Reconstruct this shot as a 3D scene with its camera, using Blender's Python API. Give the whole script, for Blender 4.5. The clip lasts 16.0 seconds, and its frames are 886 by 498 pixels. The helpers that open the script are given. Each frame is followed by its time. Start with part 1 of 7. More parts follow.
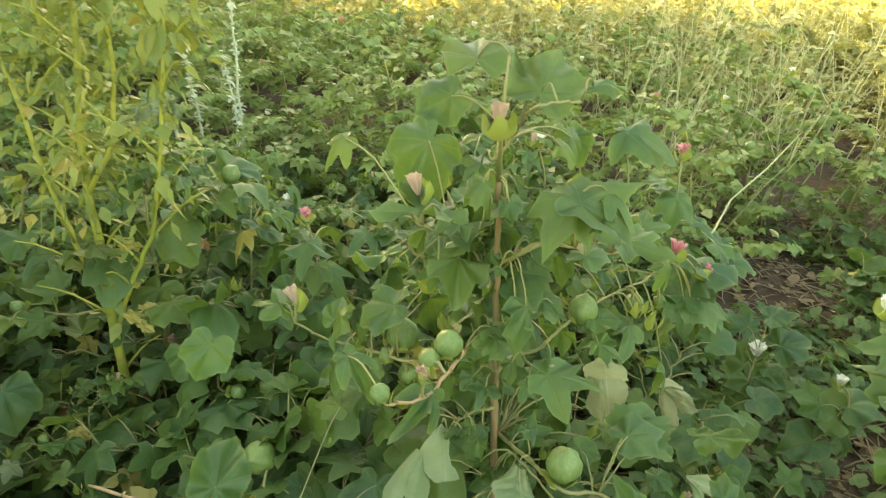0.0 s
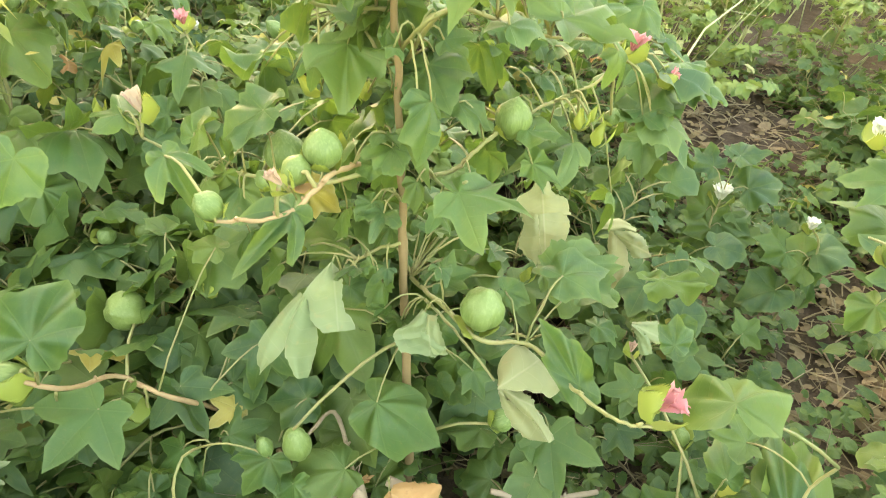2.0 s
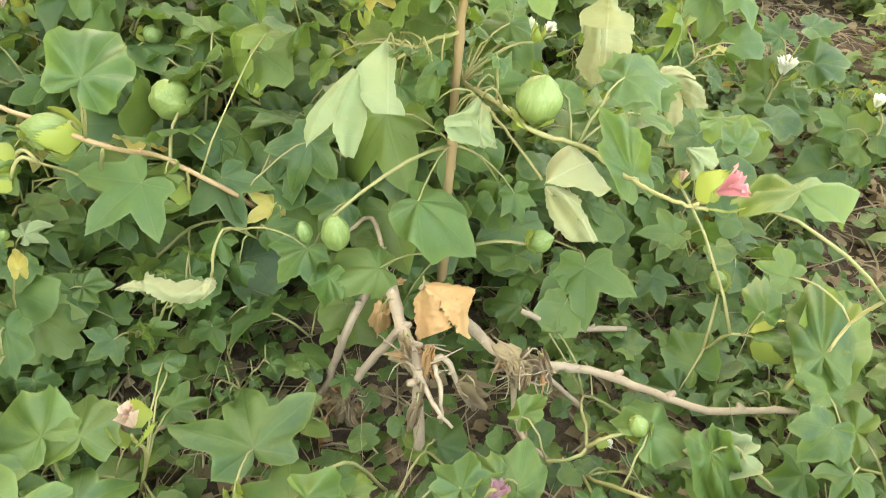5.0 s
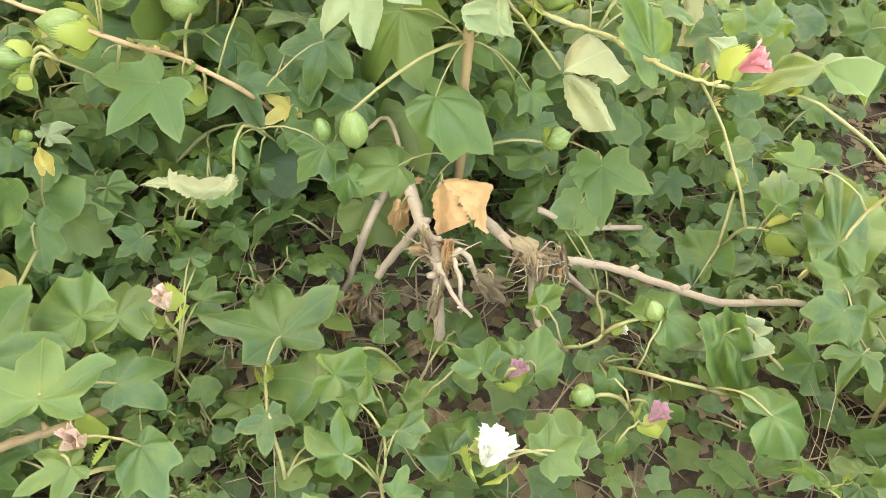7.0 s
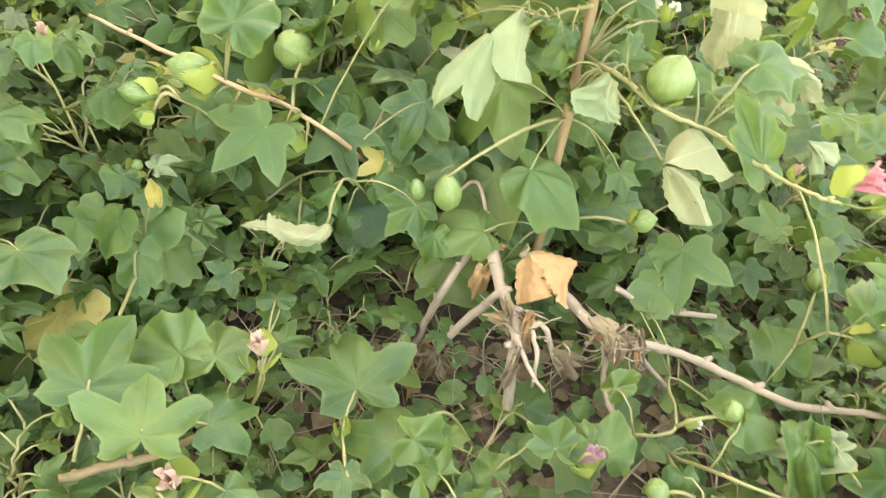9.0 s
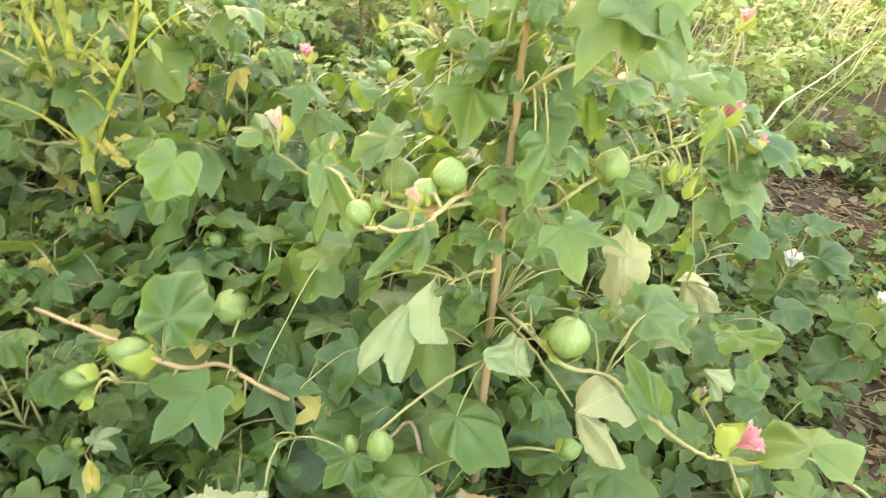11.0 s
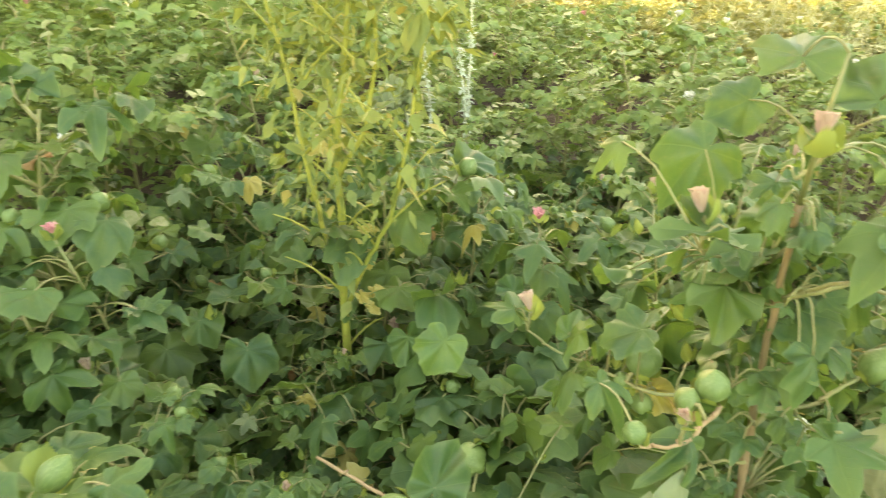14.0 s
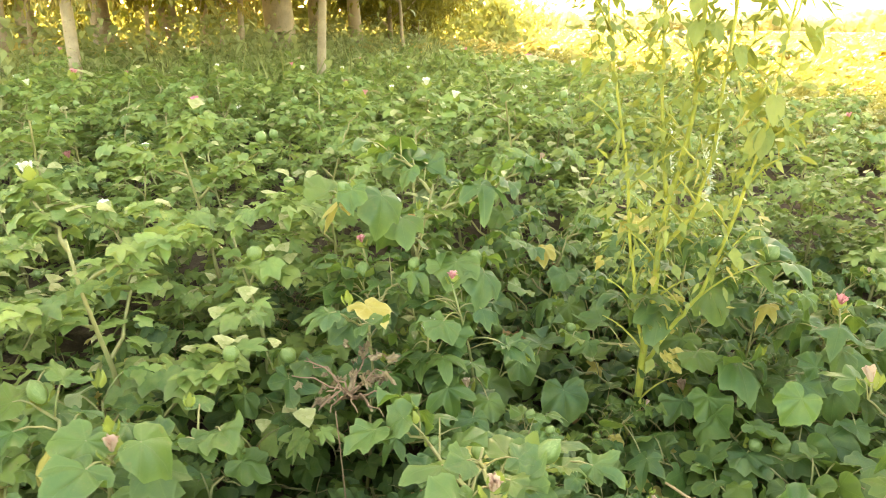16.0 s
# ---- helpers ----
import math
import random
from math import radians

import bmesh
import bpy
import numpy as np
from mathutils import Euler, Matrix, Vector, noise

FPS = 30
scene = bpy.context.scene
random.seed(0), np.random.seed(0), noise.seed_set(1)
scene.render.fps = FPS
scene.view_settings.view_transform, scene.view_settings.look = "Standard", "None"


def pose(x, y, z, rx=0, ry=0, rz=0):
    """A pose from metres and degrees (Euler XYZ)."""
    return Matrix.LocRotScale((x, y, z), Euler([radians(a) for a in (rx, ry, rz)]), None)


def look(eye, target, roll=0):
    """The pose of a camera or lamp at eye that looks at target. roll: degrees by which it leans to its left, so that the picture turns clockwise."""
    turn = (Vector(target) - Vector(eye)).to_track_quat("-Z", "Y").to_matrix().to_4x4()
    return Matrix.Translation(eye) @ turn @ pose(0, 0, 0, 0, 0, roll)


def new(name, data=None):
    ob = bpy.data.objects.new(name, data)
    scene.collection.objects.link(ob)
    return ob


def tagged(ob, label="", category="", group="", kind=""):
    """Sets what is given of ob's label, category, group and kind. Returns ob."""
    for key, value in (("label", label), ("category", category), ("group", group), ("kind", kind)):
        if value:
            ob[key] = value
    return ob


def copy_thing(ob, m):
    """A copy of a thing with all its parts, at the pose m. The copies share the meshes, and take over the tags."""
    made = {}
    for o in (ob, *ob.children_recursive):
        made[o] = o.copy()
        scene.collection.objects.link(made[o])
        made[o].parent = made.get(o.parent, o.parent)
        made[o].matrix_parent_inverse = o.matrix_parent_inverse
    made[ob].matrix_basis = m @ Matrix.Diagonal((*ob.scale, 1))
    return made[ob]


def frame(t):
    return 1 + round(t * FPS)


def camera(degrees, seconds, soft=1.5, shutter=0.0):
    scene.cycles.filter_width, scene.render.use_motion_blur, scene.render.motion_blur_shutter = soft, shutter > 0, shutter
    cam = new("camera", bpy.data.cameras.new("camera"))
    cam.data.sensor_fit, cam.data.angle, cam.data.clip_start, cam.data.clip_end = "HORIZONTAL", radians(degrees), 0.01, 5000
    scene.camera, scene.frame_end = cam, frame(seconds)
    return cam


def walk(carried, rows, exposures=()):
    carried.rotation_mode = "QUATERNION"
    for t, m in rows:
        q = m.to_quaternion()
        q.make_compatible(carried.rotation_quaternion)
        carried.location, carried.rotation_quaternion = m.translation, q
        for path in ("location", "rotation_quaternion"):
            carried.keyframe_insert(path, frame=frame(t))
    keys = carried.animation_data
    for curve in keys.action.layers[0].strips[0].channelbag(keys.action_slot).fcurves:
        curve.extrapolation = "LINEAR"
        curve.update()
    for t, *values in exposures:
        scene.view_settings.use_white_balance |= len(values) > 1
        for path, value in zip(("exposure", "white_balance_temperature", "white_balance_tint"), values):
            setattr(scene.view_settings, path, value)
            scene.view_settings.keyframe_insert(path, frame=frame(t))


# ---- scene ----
cam = camera(68.1, 16.0, soft=0.8, shutter=0.28)
PATH = [
    (0, (-0.012, 0.011, 0.813), (0.040, 2.201, -0.168), 1.3),
    (0.5, (0.009, 0.046, 0.783), (0.149, 2.176, -0.313), 1.3),
    (1, (0.021, 0.077, 0.750), (0.167, 2.160, -0.431), 1.6),
    (1.5, (0.034, 0.104, 0.715), (0.218, 2.142, -0.540), 3.7),
    (2, (0.058, 0.122, 0.685), (0.236, 2.084, -0.686), 3.1),
    (2.5, (0.065, 0.132, 0.655), (0.205, 2.073, -0.750), 2.7),
    (3, (0.060, 0.117, 0.632), (0.146, 2.075, -0.753), 4.1),
    (3.5, (0.058, 0.110, 0.615), (0.146, 2.035, -0.816), 4.6),
    (4, (0.057, 0.094, 0.609), (0.143, 1.997, -0.851), 5.2),
    (4.5, (0.051, 0.079, 0.595), (0.171, 1.929, -0.930), 6.9),
    (5, (0.041, 0.059, 0.581), (0.151, 1.867, -0.993), 7.4),
    (5.2, (0.039, 0.058, 0.574), (0.150, 1.830, -1.040), 5.9),
    (7.3, (0.035, 0.026, 0.559), (0.113, 1.670, -1.188), 6.7),
    (7.5, (0.030, 0.027, 0.562), (0.094, 1.685, -1.172), 6.9),
    (8, (0.020, 0.028, 0.563), (0.067, 1.704, -1.154), 8.0),
    (8.5, (0.007, 0.028, 0.565), (0.022, 1.721, -1.136), 8.5),
    (9, (-0.016, 0.037, 0.579), (-0.052, 1.767, -1.085), 10.0),
    (9.2, (-0.030, 0.040, 0.583), (-0.111, 1.807, -1.038), 9.7),
    (11.3, (0.027, 0.083, 0.728), (0.124, 2.161, -0.470), 4.7),
    (11.5, (0.068, 0.095, 0.749), (0.288, 2.178, -0.422), 3.4),
    (12, (0.133, 0.096, 0.763), (0.570, 2.177, -0.349), 2.1),
    (12.5, (0.137, 0.089, 0.771), (0.592, 2.191, -0.294), 1.0),
    (13, (0.051, 0.090, 0.788), (0.154, 2.256, -0.239), 0.5),
    (13.5, (-0.029, 0.081, 0.793), (-0.320, 2.231, -0.234), 0.6),
    (14, (-0.076, 0.053, 0.803), (-0.708, 2.140, -0.200), 0.3),
    (14.5, (-0.125, 0.023, 0.808), (-1.082, 1.989, -0.181), -0.0),
    (15, (-0.170, -0.024, 0.819), (-1.295, 1.875, -0.124), 0.6),
    (15.5, (-0.219, -0.129, 0.846), (-1.410, 1.766, -0.020), -0.5),
    (16, (-0.264, -0.239, 0.871), (-1.417, 1.717, 0.094), 0.5),
]
EXPOSURES = [(0.0, 3.2, 11300, 5), (0.5, 3.42, 11400, 8), (1.5, 3.81, 11600, 12), (2.0, 4.12, 11600, 12), (2.5, 4.22, 11700, 14), (3.0, 4.3, 11700, 16), (5.0, 4.36, 11700, 18), (8.0, 4.47, 10900, 26), (9.0, 4.5, 10800, 25), (11.5, 4.2, 11000, 18), (12.0, 3.95, 11000, 16), (12.5, 3.86, 11100, 16), (13.0, 3.79, 11200, 15), (13.5, 3.7, 11300, 14), (14.5, 3.74, 12100, 12), (15.0, 3.81, 12000, 13), (16.0, 3.91, 11900, 14)]
walk(cam, [(t, look(eye, target, roll)) for t, eye, target, roll in PATH], EXPOSURES)

# ---- light: low evening sun kept off the near rows by the trees, open sky above ----
SUN_EL, SUN_AZ = 25.0, 314.0  # degrees; azimuth from +y towards +x
world = bpy.data.worlds.new("sky")
scene.world = world
world.use_nodes = True
wn = world.node_tree
sky = wn.nodes.new("ShaderNodeTexSky")
sky.sky_type = "NISHITA"
sky.sun_disc = False
sky.sun_elevation, sky.sun_rotation = radians(SUN_EL), radians(SUN_AZ)
sky.air_density, sky.dust_density, sky.ozone_density = 1.0, 3.0, 1.0
wn.links.new(sky.outputs[0], wn.nodes["Background"].inputs[0])
wn.nodes["Background"].inputs[1].default_value = 0.15
sun_data = bpy.data.lights.new("sun", "SUN")
sun_data.energy, sun_data.angle, sun_data.color = 3.7, radians(0.5), (1.0, 0.86, 0.62)
sun = new("sun", sun_data)
sun_dir = Vector((math.sin(radians(SUN_AZ)) * math.cos(radians(SUN_EL)), math.cos(radians(SUN_AZ)) * math.cos(radians(SUN_EL)), math.sin(radians(SUN_EL))))
sun.matrix_world = look(sun_dir * 60, (0, 0, 0))

# ---- materials ----
def mix_color(nt, fac, a, b):
    m = nt.nodes.new("ShaderNodeMix")
    m.data_type = "RGBA"
    for sock, v in ((m.inputs[0], fac), (m.inputs[6], a), (m.inputs[7], b)):
        if isinstance(v, bpy.types.NodeSocket):
            nt.links.new(v, sock)
        elif isinstance(v, (int, float)):
            sock.default_value = v
        else:
            sock.default_value = (*v, 1)
    return m.outputs[2]


def maths(nt, op, a, b=0.0, c=0.0):
    m = nt.nodes.new("ShaderNodeMath")
    m.operation = op
    for sock, v in zip(m.inputs, (a, b, c)):
        if isinstance(v, bpy.types.NodeSocket):
            nt.links.new(v, sock)
        else:
            sock.default_value = v
    return m.outputs[0]


def ramp(nt, fac, low, high):
    m = nt.nodes.new("ShaderNodeMapRange")
    nt.links.new(fac, m.inputs[0])
    m.inputs[1].default_value, m.inputs[2].default_value = low, high
    return m.outputs[0]


def noise_tex(nt, scale, detail=3.0, coord="Object", rough=0.6):
    tc = nt.nodes.new("ShaderNodeTexCoord")
    n = nt.nodes.new("ShaderNodeTexNoise")
    n.inputs["Scale"].default_value, n.inputs["Detail"].default_value, n.inputs["Roughness"].default_value = scale, detail, rough
    nt.links.new(tc.outputs[coord], n.inputs["Vector"])
    return n.outputs[0]


def chance(nt, shift=0.0):
    """A number of its own for each object and each loose island of it."""
    o, g = nt.nodes.new("ShaderNodeObjectInfo"), nt.nodes.new("ShaderNodeNewGeometry")
    s = maths(nt, "ADD", o.outputs["Random"], g.outputs["Random Per Island"])
    return maths(nt, "FRACT", maths(nt, "MULTIPLY_ADD", s, 1.0 + 7.0 * shift, shift))


def start(name):
    m = bpy.data.materials.new(name)
    m.use_nodes = True
    nt = m.node_tree
    return m, nt, nt.nodes["Principled BSDF"], nt.nodes["Material Output"]


def bump(nt, bsdf, height, strength, distance):
    b = nt.nodes.new("ShaderNodeBump")
    b.inputs["Strength"].default_value, b.inputs["Distance"].default_value = strength, distance
    nt.links.new(height, b.inputs["Height"])
    nt.links.new(b.outputs[0], bsdf.inputs["Normal"])


def leaf_noise(nt, own, scale, detail):
    """Noise laid on a leaf's own face, shifted for each leaf."""
    uv = nt.nodes.new("ShaderNodeUVMap")
    uv.uv_map = "leaf"
    sep = nt.nodes.new("ShaderNodeSeparateXYZ")
    nt.links.new(uv.outputs[0], sep.inputs[0])
    com = nt.nodes.new("ShaderNodeCombineXYZ")
    nt.links.new(sep.outputs[0], com.inputs[0])
    nt.links.new(sep.outputs[1], com.inputs[1])
    nt.links.new(maths(nt, "MULTIPLY", own, 23.0), com.inputs[2])
    n = nt.nodes.new("ShaderNodeTexNoise")
    n.inputs["Scale"].default_value, n.inputs["Detail"].default_value, n.inputs["Roughness"].default_value = scale, detail, 0.6
    nt.links.new(com.outputs[0], n.inputs["Vector"])
    return n.outputs[0]


def leaf_material(name, dark, mid, light, vein, spots, rough=0.5, through_light=0.28, veins=True, spot_amount=0.35, gloss=0.5):
    m, nt, p, out = start(name)
    r1, r2 = chance(nt), chance(nt, 0.37)
    col = mix_color(nt, ramp(nt, r1, 0.0, 0.75), dark, mid)
    col = mix_color(nt, ramp(nt, r2, 0.62, 1.15), col, light)
    big, fine, patch = leaf_noise(nt, r1, 4.5, 3.0), leaf_noise(nt, r1, 34.0, 3.0), leaf_noise(nt, r2, 6.0, 4.0)
    col = mix_color(nt, maths(nt, "MULTIPLY", ramp(nt, big, 0.4, 0.7), 0.5), col, light)
    col = mix_color(nt, maths(nt, "MULTIPLY", ramp(nt, leaf_noise(nt, r2, 2.6, 2.0), 0.45, 0.7), 0.45), col, dark)
    col = mix_color(nt, maths(nt, "MULTIPLY", ramp(nt, fine, 0.6, 0.72), spot_amount), col, spots)
    # now and then a browned or bleached patch
    worn = maths(nt, "MULTIPLY", ramp(nt, patch, 0.6, 0.68), ramp(nt, r2, 0.55, 0.8))
    col = mix_color(nt, maths(nt, "MULTIPLY", worn, 0.55), col, spots)
    height = fine
    # light outline of the leaf: edge sheen painted on with the vein colour
    edge = nt.nodes.new("ShaderNodeUVMap")
    edge.uv_map = "rim"
    sep = nt.nodes.new("ShaderNodeSeparateXYZ")
    nt.links.new(edge.outputs[0], sep.inputs[0])
    col = mix_color(nt, maths(nt, "MULTIPLY", ramp(nt, sep.outputs[0], 0.86, 1.0), 0.45), col, vein)
    if veins:
        uv = nt.nodes.new("ShaderNodeUVMap")
        uv.uv_map = "leaf"
        sep = nt.nodes.new("ShaderNodeSeparateXYZ")
        nt.links.new(uv.outputs[0], sep.inputs[0])
        x, y = maths(nt, "SUBTRACT", sep.outputs[0], 0.5), maths(nt, "SUBTRACT", sep.outputs[1], 0.5)
        ang = maths(nt, "ARCTAN2", x, y)
        rad = maths(nt, "SQRT", maths(nt, "ADD", maths(nt, "MULTIPLY", x, x), maths(nt, "MULTIPLY", y, y)))
        near = maths(nt, "ABSOLUTE", maths(nt, "WRAP", ang, 0.5236, -0.5236))
        across = maths(nt, "MULTIPLY", near, rad)
        main = maths(nt, "SUBTRACT", 1.0, ramp(nt, across, 0.0015, 0.007))
        side = maths(nt, "PINGPONG", maths(nt, "SUBTRACT", rad, maths(nt, "MULTIPLY", near, 0.12)), 0.035)
        fork = maths(nt, "MULTIPLY", maths(nt, "SUBTRACT", 1.0, ramp(nt, side, 0.001, 0.004)), 0.35)
        line = maths(nt, "MAXIMUM", main, fork)
        col = mix_color(nt, maths(nt, "MULTIPLY", line, 0.24), col, vein)
        height = maths(nt, "SUBTRACT", maths(nt, "MULTIPLY", fine, 0.4), maths(nt, "MULTIPLY", line, 0.6))
    nt.links.new(col, p.inputs["Base Color"])
    p.inputs["Roughness"].default_value = rough
    p.inputs["Specular IOR Level"].default_value = gloss
    bump(nt, p, height, 0.35, 0.0015)
    t = nt.nodes.new("ShaderNodeBsdfTranslucent")
    nt.links.new(mix_color(nt, 0.5, col, light), t.inputs[0])
    mx = nt.nodes.new("ShaderNodeMixShader")
    mx.inputs[0].default_value = through_light
    nt.links.new(p.outputs[0], mx.inputs[1])
    nt.links.new(t.outputs[0], mx.inputs[2])
    nt.links.new(mx.outputs[0], out.inputs[0])
    return m


def solid_material(name, a, b, scale, rough=0.6, stain=None, bump_size=0.001, gloss=0.4, spread=0.6):
    m, nt, p, out = start(name)
    n1, n2 = noise_tex(nt, scale, 3.0), noise_tex(nt, scale * 7.0, 4.0)
    col = mix_color(nt, ramp(nt, n1, 0.35, 0.68), a, b)
    if stain:
        col = mix_color(nt, maths(nt, "MULTIPLY", ramp(nt, n2, 0.55, 0.7), 0.6), col, stain)
    r = chance(nt, 0.21)
    col = mix_color(nt, maths(nt, "MULTIPLY", r, spread), col, b)
    nt.links.new(col, p.inputs["Base Color"])
    p.inputs["Roughness"].default_value = rough
    p.inputs["Specular IOR Level"].default_value = gloss
    bump(nt, p, n2, 0.5, bump_size)
    return m


LEAF = leaf_material("cotton_leaf", (0.03, 0.1, 0.029), (0.068, 0.162, 0.034), (0.148, 0.22, 0.032), (0.17, 0.26, 0.07), (0.17, 0.18, 0.045), 0.55, 0.4, gloss=0.65)
LEAF_PALE = leaf_material("wilted_pale_leaf", (0.16, 0.235, 0.105), (0.21, 0.275, 0.13), (0.28, 0.32, 0.135), (0.42, 0.43, 0.24), (0.36, 0.28, 0.12), 0.7, spot_amount=0.3)
LEAF_CREAM = leaf_material("dried_pale_leaf", (0.23, 0.265, 0.125), (0.29, 0.31, 0.145), (0.34, 0.33, 0.15), (0.52, 0.48, 0.3), (0.38, 0.28, 0.13), 0.7, spot_amount=0.25)
LEAF_YELLOW = leaf_material("yellowed_leaf", (0.34, 0.28, 0.05), (0.40, 0.33, 0.07), (0.45, 0.40, 0.13), (0.5, 0.46, 0.2), (0.28, 0.15, 0.05), 0.6)
LEAF_DRY = leaf_material("dry_leaf", (0.30, 0.16, 0.06), (0.44, 0.24, 0.09), (0.52, 0.34, 0.15), (0.36, 0.2, 0.09), (0.2, 0.09, 0.04), 0.75, 0.2)
LEAF_WEED = leaf_material("weed_leaf", (0.11, 0.175, 0.04), (0.2, 0.26, 0.055), (0.33, 0.35, 0.075), (0.2, 0.25, 0.08), (0.25, 0.2, 0.05), 0.55, 0.35)
LEAF_GREY = leaf_material("silvery_leaf", (0.42, 0.52, 0.33), (0.52, 0.6, 0.42), (0.66, 0.7, 0.55), (0.4, 0.44, 0.3), (0.3, 0.3, 0.2), 0.7)
# same cotton leaf as near by, lightened in colour to stand for haze
HAZY_FIELD_LEAF = leaf_material("field_leaf", (0.1, 0.2, 0.054), (0.175, 0.29, 0.07), (0.33, 0.39, 0.1), (0.2, 0.2, 0.1), (0.25, 0.22, 0.09), 0.55, 0.36, veins=False)
# straw-coloured far crop, with the gold of evening sunlight added to the colour
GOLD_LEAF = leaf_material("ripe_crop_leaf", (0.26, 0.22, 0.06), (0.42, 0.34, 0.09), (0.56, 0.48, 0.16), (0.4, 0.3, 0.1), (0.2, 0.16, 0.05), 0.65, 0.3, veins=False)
# tree foliage: the yellow of sun from behind is part of the colour
BACKLIT_TREE_LEAF = leaf_material("tree_leaf", (0.1, 0.12, 0.03), (0.17, 0.19, 0.04), (0.4, 0.35, 0.05), (0.2, 0.2, 0.05), (0.4, 0.3, 0.06), 0.5, 0.5, veins=False)
# horizon trees: distance haze is mixed into this pale leaf colour
HAZY_FAR_LEAF = leaf_material("far_tree_leaf", (0.34, 0.34, 0.17), (0.42, 0.40, 0.2), (0.5, 0.46, 0.24), (0.4, 0.4, 0.2), (0.4, 0.36, 0.2), 0.8, 0.3, veins=False)
# cotton leaves past the shade edge, the low sun's yellow in their colour
SUNLIT_LEAF = leaf_material("yellowing_leaf", (0.13, 0.165, 0.04), (0.24, 0.25, 0.06), (0.42, 0.39, 0.12), (0.3, 0.3, 0.1), (0.4, 0.3, 0.1), 0.6, 0.3, veins=False)
# undergrowth and thicket greens are raised to include the glowing haze below the trees
HAZY_BRUSH_LEAF = leaf_material("brush_leaf", (0.19, 0.26, 0.1), (0.28, 0.35, 0.14), (0.4, 0.43, 0.17), (0.3, 0.34, 0.14), (0.38, 0.32, 0.12), 0.6, 0.5, veins=False)
HAZY_HEDGE_LEAF = leaf_material("hedge_leaf", (0.22, 0.29, 0.1), (0.32, 0.38, 0.13), (0.44, 0.45, 0.16), (0.2, 0.2, 0.05), (0.25, 0.2, 0.06), 0.6, 0.5, veins=False)
GRASS = leaf_material("grass_blade", (0.11, 0.18, 0.05), (0.19, 0.26, 0.08), (0.36, 0.36, 0.13), (0.2, 0.2, 0.1), (0.3, 0.25, 0.1), 0.6, 0.3, veins=False)
BRACT = leaf_material("bract", (0.17, 0.25, 0.05), (0.26, 0.33, 0.06), (0.36, 0.4, 0.09), (0.3, 0.34, 0.12), (0.25, 0.2, 0.06), 0.55, 0.3, veins=False)
PALE_BUD = leaf_material("pale_bud", (0.2, 0.25, 0.07), (0.3, 0.32, 0.12), (0.46, 0.44, 0.22), (0.4, 0.4, 0.2), (0.5, 0.4, 0.2), 0.6, 0.25, veins=False)


def boll_material():
    m, nt, p, out = start("boll_skin")
    r = chance(nt, 0.21)
    col = mix_color(nt, r, (0.085, 0.155, 0.04), (0.14, 0.21, 0.055))
    col = mix_color(nt, maths(nt, "MULTIPLY", ramp(nt, noise_tex(nt, 2.2, 3.0), 0.4, 0.7), 0.5), col, (0.19, 0.26, 0.09))
    # dark glands in the skin, and faint lines from stalk to tip
    tc = nt.nodes.new("ShaderNodeTexCoord")
    vor = nt.nodes.new("ShaderNodeTexVoronoi")
    vor.inputs["Scale"].default_value = 26.0
    nt.links.new(tc.outputs["Object"], vor.inputs["Vector"])
    dots = maths(nt, "SUBTRACT", 1.0, ramp(nt, vor.outputs["Distance"], 0.12, 0.26))
    col = mix_color(nt, maths(nt, "MULTIPLY", dots, 0.4), col, (0.06, 0.11, 0.03))
    stretch = nt.nodes.new("ShaderNodeVectorMath")
    stretch.operation = "MULTIPLY"
    stretch.inputs[1].default_value = (9.0, 9.0, 1.2)
    nt.links.new(tc.outputs["Object"], stretch.inputs[0])
    lines = nt.nodes.new("ShaderNodeTexNoise")
    lines.inputs["Scale"].default_value = 1.6
    nt.links.new(stretch.outputs[0], lines.inputs["Vector"])
    col = mix_color(nt, maths(nt, "MULTIPLY", ramp(nt, lines.outputs[0], 0.5, 0.7), 0.3), col, (0.27, 0.34, 0.13))
    nt.links.new(col, p.inputs["Base Color"])
    p.inputs["Roughness"].default_value = 0.5
    p.inputs["Specular IOR Level"].default_value = 0.4
    bump(nt, p, lines.outputs[0], 0.12, 0.02)
    return m


BOLL = boll_material()
LITTER = leaf_material("litter_leaf", (0.15, 0.1, 0.055), (0.24, 0.17, 0.09), (0.36, 0.29, 0.15), (0.2, 0.15, 0.1), (0.1, 0.07, 0.04), 0.85, 0.15, veins=False)
STEM = solid_material("stem_bark", (0.17, 0.14, 0.06), (0.25, 0.165, 0.075), 25.0, 0.6, (0.16, 0.1, 0.05))
TWIG = solid_material("green_twig", (0.18, 0.225, 0.078), (0.28, 0.25, 0.1), 30.0, 0.55, (0.32, 0.17, 0.08))
BRANCH = solid_material("reddish_twig", (0.3, 0.21, 0.1), (0.36, 0.24, 0.12), 30.0, 0.6, (0.26, 0.13, 0.07))
WEED_STEM = solid_material("weed_stem", (0.26, 0.29, 0.05), (0.4, 0.39, 0.07), 14.0, 0.5, (0.3, 0.2, 0.05))
DEADWOOD = solid_material("dead_wood", (0.22, 0.17, 0.105), (0.36, 0.285, 0.185), 35.0, 0.85, (0.13, 0.09, 0.06), 0.002)
DRY_TWIG = solid_material("brown_twig", (0.15, 0.09, 0.05), (0.24, 0.15, 0.09), 35.0, 0.85, (0.1, 0.06, 0.04), 0.002)
LITTER_TWIG = solid_material("litter_twig", (0.2, 0.15, 0.09), (0.34, 0.28, 0.16), 20.0, 0.8, (0.13, 0.09, 0.06))
